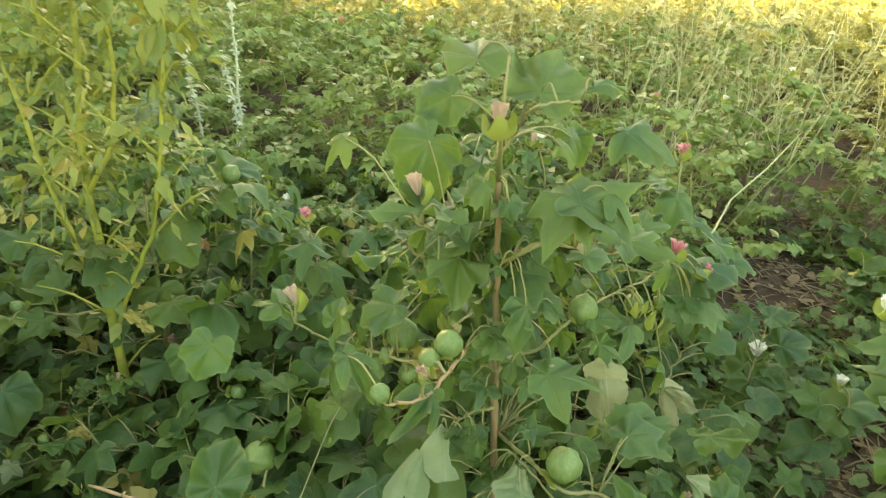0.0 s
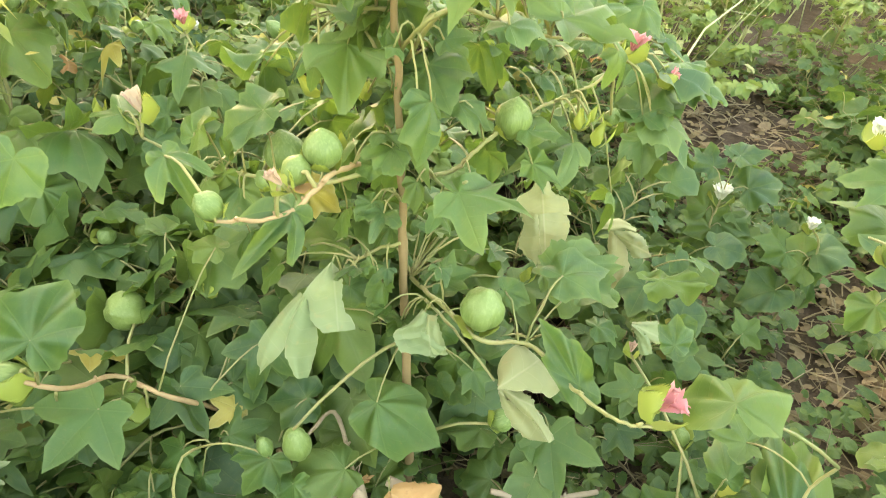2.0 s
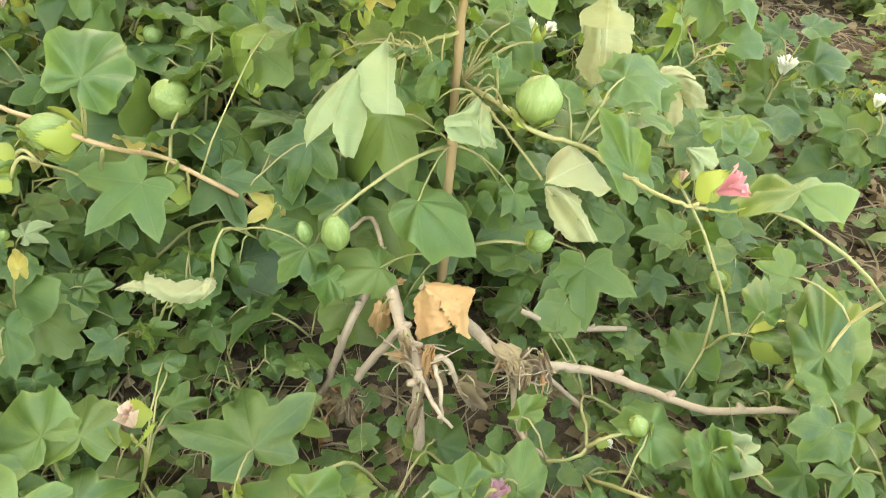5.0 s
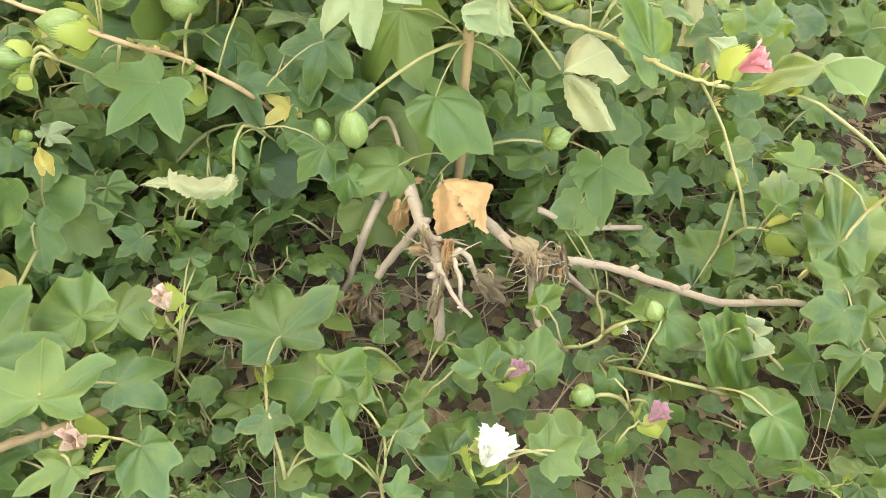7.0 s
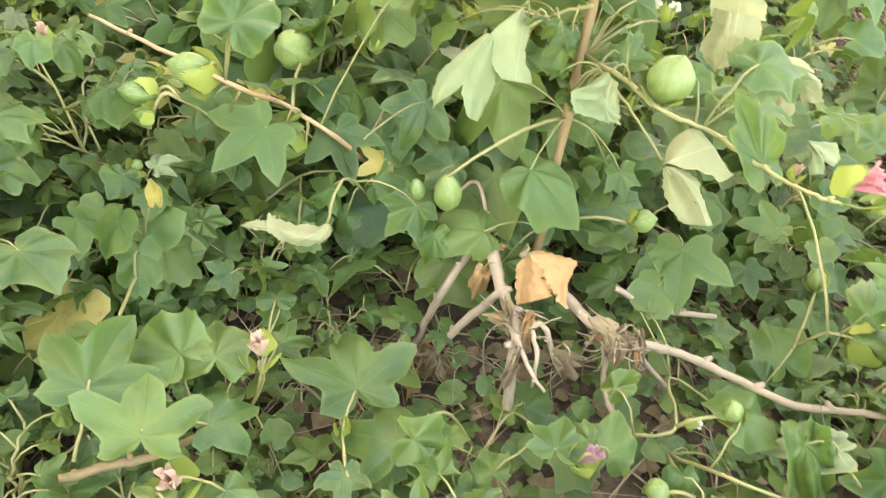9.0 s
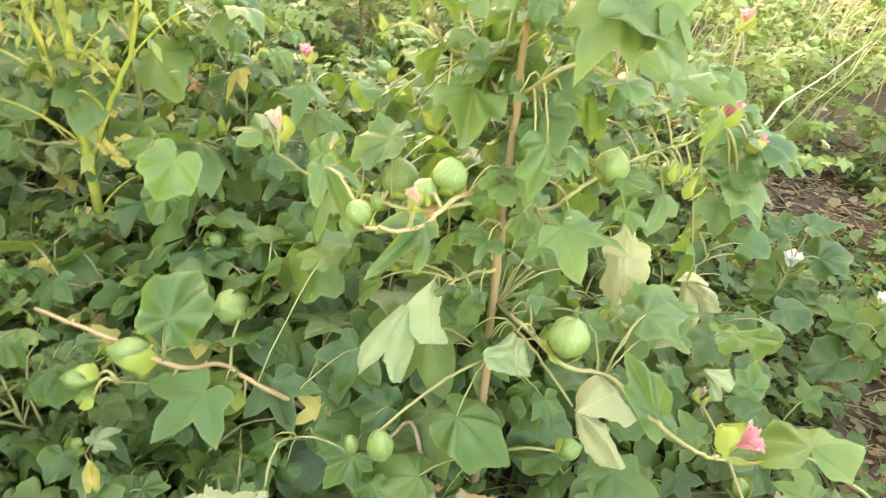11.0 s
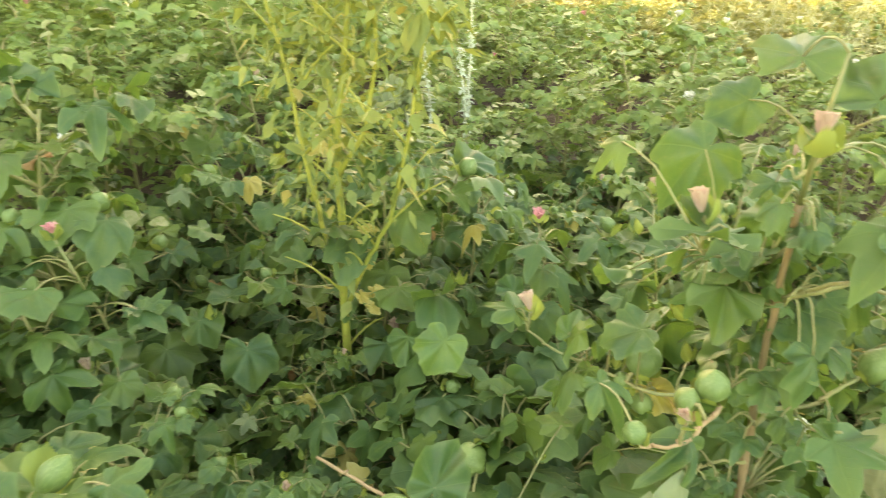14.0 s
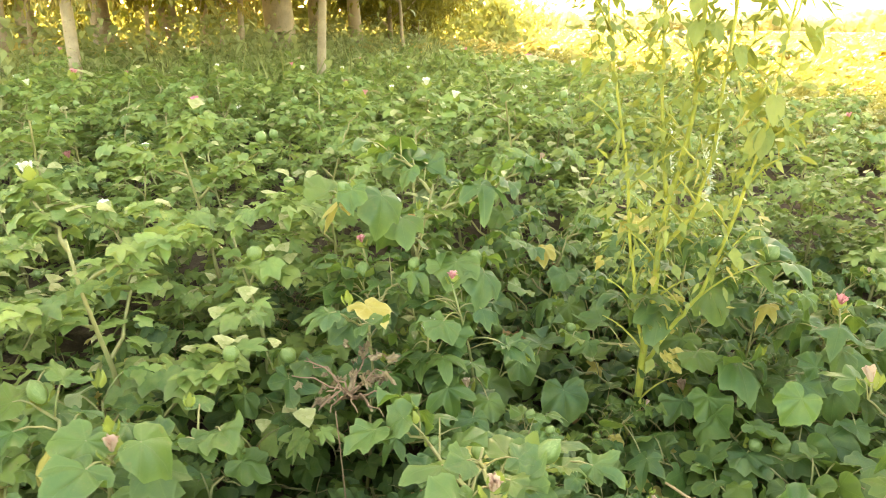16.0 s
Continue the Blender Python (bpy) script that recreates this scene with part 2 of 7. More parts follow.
STRAW = solid_material("dry_straw", (0.31, 0.35, 0.15), (0.44, 0.45, 0.24), 20.0, 0.7, (0.28, 0.2, 0.1))
PALE_STEM = solid_material("pale_stem", (0.46, 0.52, 0.34), (0.6, 0.62, 0.45), 20.0, 0.7, (0.34, 0.36, 0.2))
TRUNK = solid_material("tree_bark", (0.28, 0.225, 0.14), (0.42, 0.34, 0.215), 9.0, 0.85, (0.16, 0.12, 0.08), 0.012)
PETAL_PINK = leaf_material("pink_petal", (0.58, 0.14, 0.2), (0.65, 0.26, 0.28), (0.7, 0.45, 0.38), (0.6, 0.3, 0.3), (0.5, 0.2, 0.12), 0.6, 0.3, veins=False)
PETAL_MAUVE = leaf_material("mauve_petal", (0.27, 0.11, 0.14), (0.38, 0.2, 0.22), (0.5, 0.33, 0.32), (0.5, 0.3, 0.3), (0.36, 0.2, 0.13), 0.65, 0.25, veins=False)
PETAL_FADED = leaf_material("faded_petal", (0.46, 0.26, 0.2), (0.55, 0.39, 0.28), (0.62, 0.5, 0.37), (0.5, 0.3, 0.2), (0.35, 0.18, 0.12), 0.7, 0.25, veins=False)
PETAL_WHITE = leaf_material("white_petal", (0.72, 0.74, 0.60), (0.8, 0.8, 0.68), (0.82, 0.82, 0.7), (0.7, 0.7, 0.5), (0.7, 0.66, 0.4), 0.6, 0.3, veins=False)


def soil_material():
    m, nt, p, out = start("soil")
    n1, n2, n3 = noise_tex(nt, 1.3, 4.0), noise_tex(nt, 14.0, 6.0, rough=0.75), noise_tex(nt, 90.0, 4.0)
    col = mix_color(nt, ramp(nt, n1, 0.35, 0.65), (0.06, 0.043, 0.028), (0.105, 0.077, 0.05))
    col = mix_color(nt, ramp(nt, n2, 0.45, 0.7), col, (0.16, 0.124, 0.082))
    col = mix_color(nt, maths(nt, "MULTIPLY", ramp(nt, n3, 0.55, 0.68), 0.5), col, (0.07, 0.045, 0.03))
    # beyond the rows the ground carries a straw-coloured crop, evening gold painted into it
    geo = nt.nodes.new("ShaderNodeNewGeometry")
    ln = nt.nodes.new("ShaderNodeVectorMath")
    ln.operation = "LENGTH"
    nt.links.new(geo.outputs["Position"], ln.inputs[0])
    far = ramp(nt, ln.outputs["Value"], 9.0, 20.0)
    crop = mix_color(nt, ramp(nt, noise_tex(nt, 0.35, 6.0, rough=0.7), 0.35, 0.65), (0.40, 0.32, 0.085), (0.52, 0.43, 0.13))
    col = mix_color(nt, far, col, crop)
    nt.links.new(col, p.inputs["Base Color"])
    p.inputs["Roughness"].default_value = 0.95
    p.inputs["Specular IOR Level"].default_value = 0.15
    bump(nt, p, n2, 0.8, 0.02)
    return m


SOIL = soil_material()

# ---- building helpers ----
UP = Vector((0, 0, 1))


def ground_z(x, y):
    d = math.hypot(x, y - 0.4)
    s = min(max((d - 0.7) / 0.8, 0.0), 1.0)
    return 0.085 * s * s * (3 - 2 * s) - 0.012 + 0.02 * noise.noise((x * 2.3, y * 2.3, 0.0)) + 0.008 * noise.noise((x * 9, y * 9, 3.0))


def mesh_of(name, verts, faces, material, uvs=None, smooth=True):
    me = bpy.data.meshes.new(name)
    me.from_pydata([tuple(v) for v in verts], [], faces)
    if uvs:
        layer, rim = me.uv_layers.new(name="leaf"), me.uv_layers.new(name="rim")
        index = np.empty(len(me.loops), dtype=np.int32)
        me.loops.foreach_get("vertex_index", index)
        table = np.array([(u[0], u[1], u[2] if len(u) > 2 else 0.0) for u in uvs], dtype=np.float32)[index]
        layer.data.foreach_set("uv", table[:, :2].ravel())
        rim.data.foreach_set("uv", np.stack((table[:, 2], table[:, 2]), axis=1).ravel())
    if smooth:
        me.polygons.foreach_set("use_smooth", [True] * len(me.polygons))
    me.materials.append(material)
    me.update()
    return me


def part(name, me, parent, m=None, label=""):
    """One mesh object under a thing or a part."""
    ob = new(name, me)
    ob.parent = parent
    if m is not None:
        ob.matrix_basis = m
    if label:
        tagged(ob, label)
    return ob


def thing(name, m, label, category, group="", kind=""):
    return tagged(put_at(new(name), m), label, category, group, kind)


def put_at(ob, m):
    ob.matrix_basis = m
    return ob


class Soup:
    """Collects vertices and faces for one mesh."""

    def __init__(self):
        self.v, self.f, self.uv = [], [], []

    def add(self, verts, faces, uvs=None):
        k = len(self.v)
        self.v += verts
        self.uv += uvs or [(0.5, 0.5)] * len(verts)
        self.f += [tuple(k + i for i in face) for face in faces]

    def tube(self, pts, radii, sides=6):
        pts = [Vector(p) for p in pts]
        n = len(pts)
        verts, faces = [], []
        side = None
        for i, p in enumerate(pts):
            d = (pts[min(i + 1, n - 1)] - pts[max(i - 1, 0)]).normalized()
            if side is None:
                side = d.orthogonal().normalized()
            side = (side - d * side.dot(d)).normalized()
            other = d.cross(side)
            r = radii[i] if isinstance(radii, (list, tuple)) else radii
            for k in range(sides):
                a = 2 * math.pi * k / sides
                verts.append(p + side * (r * math.cos(a)) + other * (r * math.sin(a)))
        for i in range(n - 1):
            for k in range(sides):
                a, b = i * sides + k, i * sides + (k + 1) % sides
                faces.append((a, b, b + sides, a + sides))
        faces.append(tuple(reversed(range(sides))))
        faces.append(tuple(range((n - 1) * sides, n * sides)))
        self.add(verts, faces)

    def shape(self, template, m):
        verts, faces, uvs = template
        self.add([m @ v for v in verts], faces, uvs)

    def mesh(self, name, material, smooth=True):
        return mesh_of(name, self.v, self.f, material, self.uv, smooth)


def smooth_line(points, n):
    """n + 1 points of a rounded line through the given ones."""
    q = [Vector((x, y, 0)) for x, y in points]
    q = [q[0] * 2 - q[1]] + q + [q[-1] * 2 - q[-2]]
    out = []
    for i in range(n + 1):
        f = i / n * (len(q) - 3)
        k = min(int(f), len(q) - 4)
        t = f - k
        a, b, c, d = q[k:k + 4]
        out.append(0.5 * (2 * b + (c - a) * t + (2 * a - 5 * b + 4 * c - d) * t * t + (3 * b - a - 3 * c + d) * t ** 3))
    return out


def bend(a, b, sag, steps=6, wobble=0.0, rng=random):
    """Points of a curved line from a to b that bows by sag (a vector)."""
    a, b, sag = Vector(a), Vector(b), Vector(sag)
    out = []
    for i in range(steps + 1):
        t = i / steps
        w = Vector((rng.uniform(-1, 1), rng.uniform(-1, 1), rng.uniform(-1, 1))) * wobble * (0 < i < steps)
        out.append(a.lerp(b, t) + sag * (4 * t * (1 - t)) + w)
    return out


def taper(r0, r1, n):
    return [r0 + (r1 - r0) * i / (n - 1) for i in range(n)]


# leaf outlines: (direction, length, half angle of the point) of each lobe, in degrees
COTTON = [(0, 1.0, 31), (52.5, 0.9, 31), (-52.5, 0.9, 31), (105, 0.6, 38), (-105, 0.6, 38)]
DEEP = [(0, 1.0, 23), (52.5, 0.9, 23), (-52.5, 0.9, 23), (105, 0.62, 30), (-105, 0.62, 30)]
BROAD = [(0, 1.0, 40), (52.5, 0.87, 41), (-52.5, 0.87, 41), (97.5, 0.64, 50), (-97.5, 0.64, 50)]
IVY = [(0, 1.0, 32), (60, 0.88, 32), (-60, 0.88, 32), (120, 0.55, 40), (-120, 0.55, 40)]
ROUND = [(0, 0.95, 72), (40, 0.84, 76), (-40, 0.84, 76), (90, 0.64, 76), (-90, 0.64, 76), (130, 0.5, 78), (-130, 0.5, 78)]
LANCE = [(0, 1.0, 30, 0.11), (180, 0.05, 60)]
OVATE = [(0, 1.0, 36), (60, 0.5, 70), (-60, 0.5, 70), (130, 0.3, 70), (-130, 0.3, 70)]
# rounder lobes with a short point: the last number is half their width
TREFOIL = [(0, 1.0, 30, 0.27), (60, 0.9, 30, 0.25), (-60, 0.9, 30, 0.25), (120, 0.5, 40, 0.22), (-120, 0.5, 40, 0.22)]
# wilted leaves that hang in folds, their lobes drawn together


def outline(lobes, deg):
    best = 0.04
    for d, length, a, *half in lobes:
        off = abs((deg - d + 180) % 360 - 180)
        if half:
            c, s = math.cos(radians(off)), math.sin(radians(off))
            r = 0.0
            if off < 88:
                k, b = length / 2, half[0]
                r = 2 * k * b * b * c / (b * b * c * c + k * k * s * s) * (0.93 + 0.11 * math.exp(-(off / 6.0) ** 2))
        else:
            r = length * math.sin(radians(a)) / math.sin(radians(min(a + off, 90)))
            if off < 90 - a:
                r *= 1 + 0.17 * math.sin(math.pi * off / (90 - a))
            else:
                r *= max(0.0, 1 - (off - 90 + a) / 75)
        best = max(best, r)
    back = abs((deg + 180) % 360 - 180)
    if back > 140 and len(lobes) > 2:
        best *= 1 - 0.72 * ((back - 140) / 40) ** 1.5
    return best


def leaf_shape(lobes, points=36, rings=2, cup=0.0, fold=0.18, droop=0.25, wave=0.04, curl=0.0, rng=random, ragged=0.03, crumple=0.05):
    """A leaf from its stalk's end at the origin; the tip lies at about (0, 1, 0), its upper side looks along +z."""
    tips = [lobe[0] for lobe in lobes]
    verts, uvs, faces = [Vector((0, 0, 0))], [(0.5, 0.5)], []
    ph = [rng.uniform(0, 6.28) for _ in range(4)]
    tilt = rng.uniform(-0.12, 0.12)

    def z_of(x, y, deg, rr):
        off = min(abs((deg - d + 180) % 360 - 180) for d in tips)
        r = math.hypot(x, y)
        z = cup * r * r + fold * r * (0.5 - 0.5 * math.cos(math.pi * min(off / 30.0, 1.0)) - 0.3) * 0.6
        z -= droop * max(y, 0) ** 2 + 0.5 * droop * x * x
        z += wave * r * (math.sin(3 * radians(deg) + ph[0]) + 0.7 * math.sin(7 * radians(deg) + ph[1]))
        z += tilt * x + crumple * r * 2.0 * (noise.noise((x * 2.2 + ph[0], y * 2.2, ph[3])) + 0.5 * noise.noise((x * 5 + ph[1], y * 5, ph[3])))
        return z + curl * math.sin(2 * y + ph[2]) * abs(x) * 1.5

    for ring in range(1, rings + 1):
        f = ring / rings
        for i in range(points):
            deg = -180 + 360 * i / points
            rr = outline(lobes, deg) * f
            if ring == rings:
                rr *= 1 + rng.uniform(-ragged, ragged)
            x, y = rr * math.sin(radians(deg)), rr * math.cos(radians(deg))
            verts.append(Vector((x, y, z_of(x, y, deg, rr))))
            uvs.append((0.5 + 0.4 * x, 0.5 + 0.4 * y, f))
    for i in range(points):
        j = (i + 1) % points
        faces.append((0, 1 + j, 1 + i))
        for ring in range(rings - 1):
            a, b = 1 + ring * points, 1 + (ring + 1) * points
            faces.append((a + i, a + j, b + j, b + i))
    return verts, faces, uvs


def leaf_pose(base, tip_dir, normal, size, width=1.0):
    y = Vector(tip_dir).normalized()
    x = y.cross(Vector(normal)).normalized()
    z = x.cross(y)
    m = Matrix((x, y, z)).transposed().to_4x4()
    return Matrix.Translation(base) @ m @ Matrix.Diagonal((size * width, size, size, 1))


def lathe(profile, sides, groove=0.0, lobes=5):
    """A turned body: rows of (height, radius)."""
    verts, faces = [], []
    for h, r in profile:
        for k in range(sides):
            a = 2 * math.pi * k / sides
            g = 1 - groove * (0.5 + 0.5 * math.cos(lobes * a)) ** 6
            verts.append(Vector((r * g * math.cos(a), r * g * math.sin(a), h)))
    n = len(profile)
    for i in range(n - 1):
        for k in range(sides):
            a, b = i * sides + k, i * sides + (k + 1) % sides
            faces.append((a, b, b + sides, a + sides))
    faces.append(tuple(reversed(range(sides))))
    faces.append(tuple(range((n - 1) * sides, n * sides)))
    return verts, faces, [(0.5, 0.5)] * len(verts)


def boll_shape(point=0.22, fat=0.5, sides=20):
    prof = []
    for i in range(13):
        t = i / 12
        r = fat * math.sin(math.pi * min(t * 0.93 + 0.06, 1.0)) ** 0.72
        if t > 0.8:
            r = min(r, fat * (0.62 * (1 - t) / 0.2 + 0.02))
        prof.append((t * (0.95 + point), max(r, 0.012)))
    return lathe(prof, sides, 0.12, 5)


def bract_shape(rng, open_by=0.35, length=1.0, teeth=9):
    """A toothed leafy bract that stands up from the origin and leans outwards along +x."""
    cols = teeth * 2 + 1
    verts, faces = [], []
    rows = 5
    for r in range(rows):
        t = r / (rows - 1)
        for c in range(cols):
            u = c / (cols - 1) * 2 - 1
            w = 0.46 * math.sin(math.pi * min(0.12 + 0.62 * t, 1.0)) * (1 - 0.25 * t * t)
            h = length * (0.92 - 0.42 * u * u) * t
            if r == rows - 1:
                h += (0.17 * length if c % 2 else -0.03) * (1 - 0.4 * abs(u)) * rng.uniform(0.5, 1.3)
            out = 0.16 + 0.36 * math.sin(math.pi * 0.62 * t) + open_by * t * t
            ang = u * w * 2.1
            verts.append(Vector((out * math.cos(ang), max(out, 0.3) * math.sin(ang), h)))
    for r in range(rows - 1):
        for c in range(cols - 1):
            a = r * cols + c
            faces.append((a, a + 1, a + cols + 1, a + cols))
    return verts, faces, [(0.5, 0.5)] * len(verts)


def petal_shape(rng, crumple=0.1, spread=0.5, length=1.0):
    verts, faces = [], []
    for r in range(6):
        t = r / 5
        for c in range(7):
            u = c / 6 * 2 - 1
            w = 0.10 + 0.42 * t ** 0.8
            a = spread * (0.25 + 0.75 * t * t)
            out = 0.06 + length * t * math.sin(a) * (1 - 0.1 * u * u)
            verts.append(Vector((out + rng.uniform(-1, 1) * crumple * t * 0.5, u * w + rng.uniform(-1, 1) * crumple * t * 0.4,
                                 length * t * math.cos(a) * (1 - 0.12 * u * u) + 0.1 * abs(u) * t + rng.uniform(-1, 1) * crumple * t * 0.4)))
    for r in range(5):
        for c in range(6):
            a = r * 7 + c
            faces.append((a, a + 1, a + 8, a + 7))
    return verts, faces, [(0.5, 0.5)] * len(verts)


def spin(k, n, extra=0.0):
    return Matrix.Rotation(2 * math.pi * k / n + extra, 4, "Z")


lib = random.Random(5)
LEAVES = {}
for kind, lobes in (("cotton", COTTON), ("deep", DEEP), ("broad", BROAD), ("round", ROUND), ("trefoil", TREFOIL)):
    LEAVES[kind] = [leaf_shape(lobes, 48, 3, lib.uniform(-0.3, 0.5), lib.uniform(0.05, 0.34), lib.uniform(0.1, 0.9), lib.uniform(0.05, 0.14), lib.uniform(-0.25, 0.25), lib, 0.04, lib.uniform(0.08, 0.24)) for _ in range(10)]
LEAVES["lance"] = [leaf_shape(LANCE, 16, 2, 0.0, 0.1, lib.uniform(0.2, 0.6), 0.02, rng=lib) for _ in range(3)]
LEAVES["ovate"] = [leaf_shape(OVATE, 18, 2, 0.05, 0.1, lib.uniform(0.1, 0.4), 0.03, rng=lib) for _ in range(3)]
LEAVES["crumpled"] = [leaf_shape(COTTON, 40, 6, lib.uniform(-0.2, 0.4), 0.25, lib.uniform(0.4, 1.0), 0.1, 0.35, lib, 0.1, 0.5) for _ in range(3)]
LEAVES["ragged"] = [leaf_shape(BROAD, 48, 6, lib.uniform(-0.3, 0.2), 0.3, lib.uniform(0.3, 0.6), 0.08, lib.uniform(-0.35, 0.35), lib, 0.09, 0.26) for _ in range(4)]
SMALL = [leaf_shape(l, 24, 1, 0.05, 0.2, lib.uniform(0.1, 0.4), 0.05, rng=lib) for l in (IVY, TREFOIL, IVY, IVY, TREFOIL)]
TINY = [leaf_shape([(0, 1.0, 45), (70, 0.8, 50), (-70, 0.8, 50)], 8, 1, 0.0, 0.1, lib.uniform(0.1, 0.5), 0.05, rng=lib) for _ in range(4)]
LEAF_MESHES = {(k, mat.name): [mesh_of("leaf", *s[:2], mat, s[2]) for s in LEAVES[k]] for k in LEAVES for mat in (LEAF, LEAF_PALE, LEAF_CREAM, LEAF_YELLOW, LEAF_DRY, LEAF_WEED, LITTER)}
def bud_shape(rng):
    s = Soup()
    for k in range(3):
        s.shape(bract_shape(rng, -0.12, 1.15, 6), spin(k, 3))
    return s.mesh("bud", BRACT)


BUD_MESHES = [bud_shape(lib) for _ in range(3)]
BOLL_MESH = mesh_of("boll", *boll_shape(0.2, 0.5)[:2], BOLL)
BOLL_LONG = mesh_of("boll", *boll_shape(0.42, 0.44)[:2], BOLL)
BRACT_MESHES = [mesh_of("bract", *bract_shape(lib, o)[:2], BRACT) for o in (0.05, 0.2, 0.4)]
DRY_BRACT = [mesh_of("bract", *bract_shape(lib, o)[:2], LEAF_DRY) for o in (0.2, 0.4)]


def petals_mesh(material, n, crumple, spread, length, rise, wide, rng, inner=()):
    s = Soup()
    for n, spread, length in ((n, spread, length),) + tuple(inner):
        for k in range(n):
            s.shape(petal_shape(rng, crumple, spread, length), Matrix.Translation((0, 0, rise)) @ Matrix.Diagonal((wide, wide, 1, 1)) @ spin(k, n, rng.uniform(-0.2, 0.2)))
    return s.mesh("petals", material)


PETALS = {
    "pink": petals_mesh(PETAL_PINK, 5, 0.3, 0.45, 0.85, 0.35, 0.8, lib),
    "mauve": petals_mesh(PETAL_MAUVE, 5, 0.3, 0.26, 0.95, 0.35, 0.8, lib),
    "faded": petals_mesh(PETAL_FADED, 5, 0.2, 0.14, 1.0, 0.35, 0.75, lib),
    "white": petals_mesh(PETAL_WHITE, 5, 0.26, 0.42, 1.05, 0.3, 0.95, lib, ((4, 0.28, 0.9), (4, -0.1, 0.6))),
}

# ---- the ground, one sheet to the horizon ----
def build_ground():
    marks = sorted({round(s * v, 3) for s in (-1, 1) for v in [0.06 * i for i in range(50)] + [3.2, 3.8, 4.6, 5.6, 7, 9, 12, 16, 22, 30, 45, 70, 110, 180, 300, 600, 1200, 2400]})
    n = len(marks)
    verts = [(x, y + 0.6, ground_z(x, y + 0.6)) for y in marks for x in marks]
    faces = [(r * n + c, r * n + c + 1, (r + 1) * n + c + 1, (r + 1) * n + c) for r in range(n - 1) for c in range(n - 1)]
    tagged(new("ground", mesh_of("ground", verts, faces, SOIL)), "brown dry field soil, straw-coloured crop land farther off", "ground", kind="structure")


build_ground()

# ---- plant parts ----
BUD = leaf_shape([(0, 1.0, 40), (70, 0.5, 60), (-70, 0.5, 60)], 8, 1, 0.3, 0.2, 0.2, 0.05, rng=lib)
def face(direction, roll=0.0):
    """Turns +z along direction."""
    return Vector(direction).to_track_quat("Z", "Y").to_matrix().to_4x4() @ Matrix.Rotation(roll, 4, "Z")


def add_leaf(plant, kind, material, base, tip_dir, normal, size, rng, width=1.0, which=None, label=""):
    pool = LEAF_MESHES[(kind, material.name)]
    me = pool[which % len(pool)] if which is not None else rng.choice(pool)
    return part("leaf", me, plant, leaf_pose(base, tip_dir, normal, size, width), label)


def add_boll(plant, at, direction, size, rng, bracts=3, long=False, label="", open_bract=1, dry=False):
    """A green boll with its bracts; at is where it sits on its stalk, size its width."""
    m = Matrix.Translation(at) @ face(direction, rng.uniform(0, 6)) @ Matrix.Scale(size, 4)
    ob = part("boll", BOLL_LONG if long else BOLL_MESH, plant, m, label)
    for k in range(bracts):
        part("bract", (DRY_BRACT if dry else BRACT_MESHES)[(open_bract + (k == 1)) % (2 if dry else 3)], ob, Matrix.Translation((0, 0, -0.05)) @ spin(k, 3, rng.uniform(-0.2, 0.2)) @ (Matrix.Diagonal((1.1, 1.1, rng.uniform(0.7, 0.95), 1)) if long else Matrix.Diagonal((0.85, 0.85, rng.uniform(0.34, 0.55), 1))))
    return ob


def add_flower(plant, at, direction, size, kind, rng, label=""):
    """A flower in its green bracts: white and open, pink or mauve and crumpled, or faded and closed."""
    m = Matrix.Translation(at) @ face(direction, rng.uniform(0, 6)) @ Matrix.Scale(size, 4)
    ob = part("flower", PETALS[kind], plant, m, label)
    for k in range(3):
        part("bract", BRACT_MESHES[0 if kind != "white" else 1], ob, Matrix.Translation((0, 0, -0.22)) @ spin(k, 3, rng.uniform(-0.15, 0.15)) @ Matrix.Diagonal((1.2 if kind == "white" else 1.4, 1.2 if kind == "white" else 1.4, rng.uniform(1.0, 1.25), 1)))
    return ob


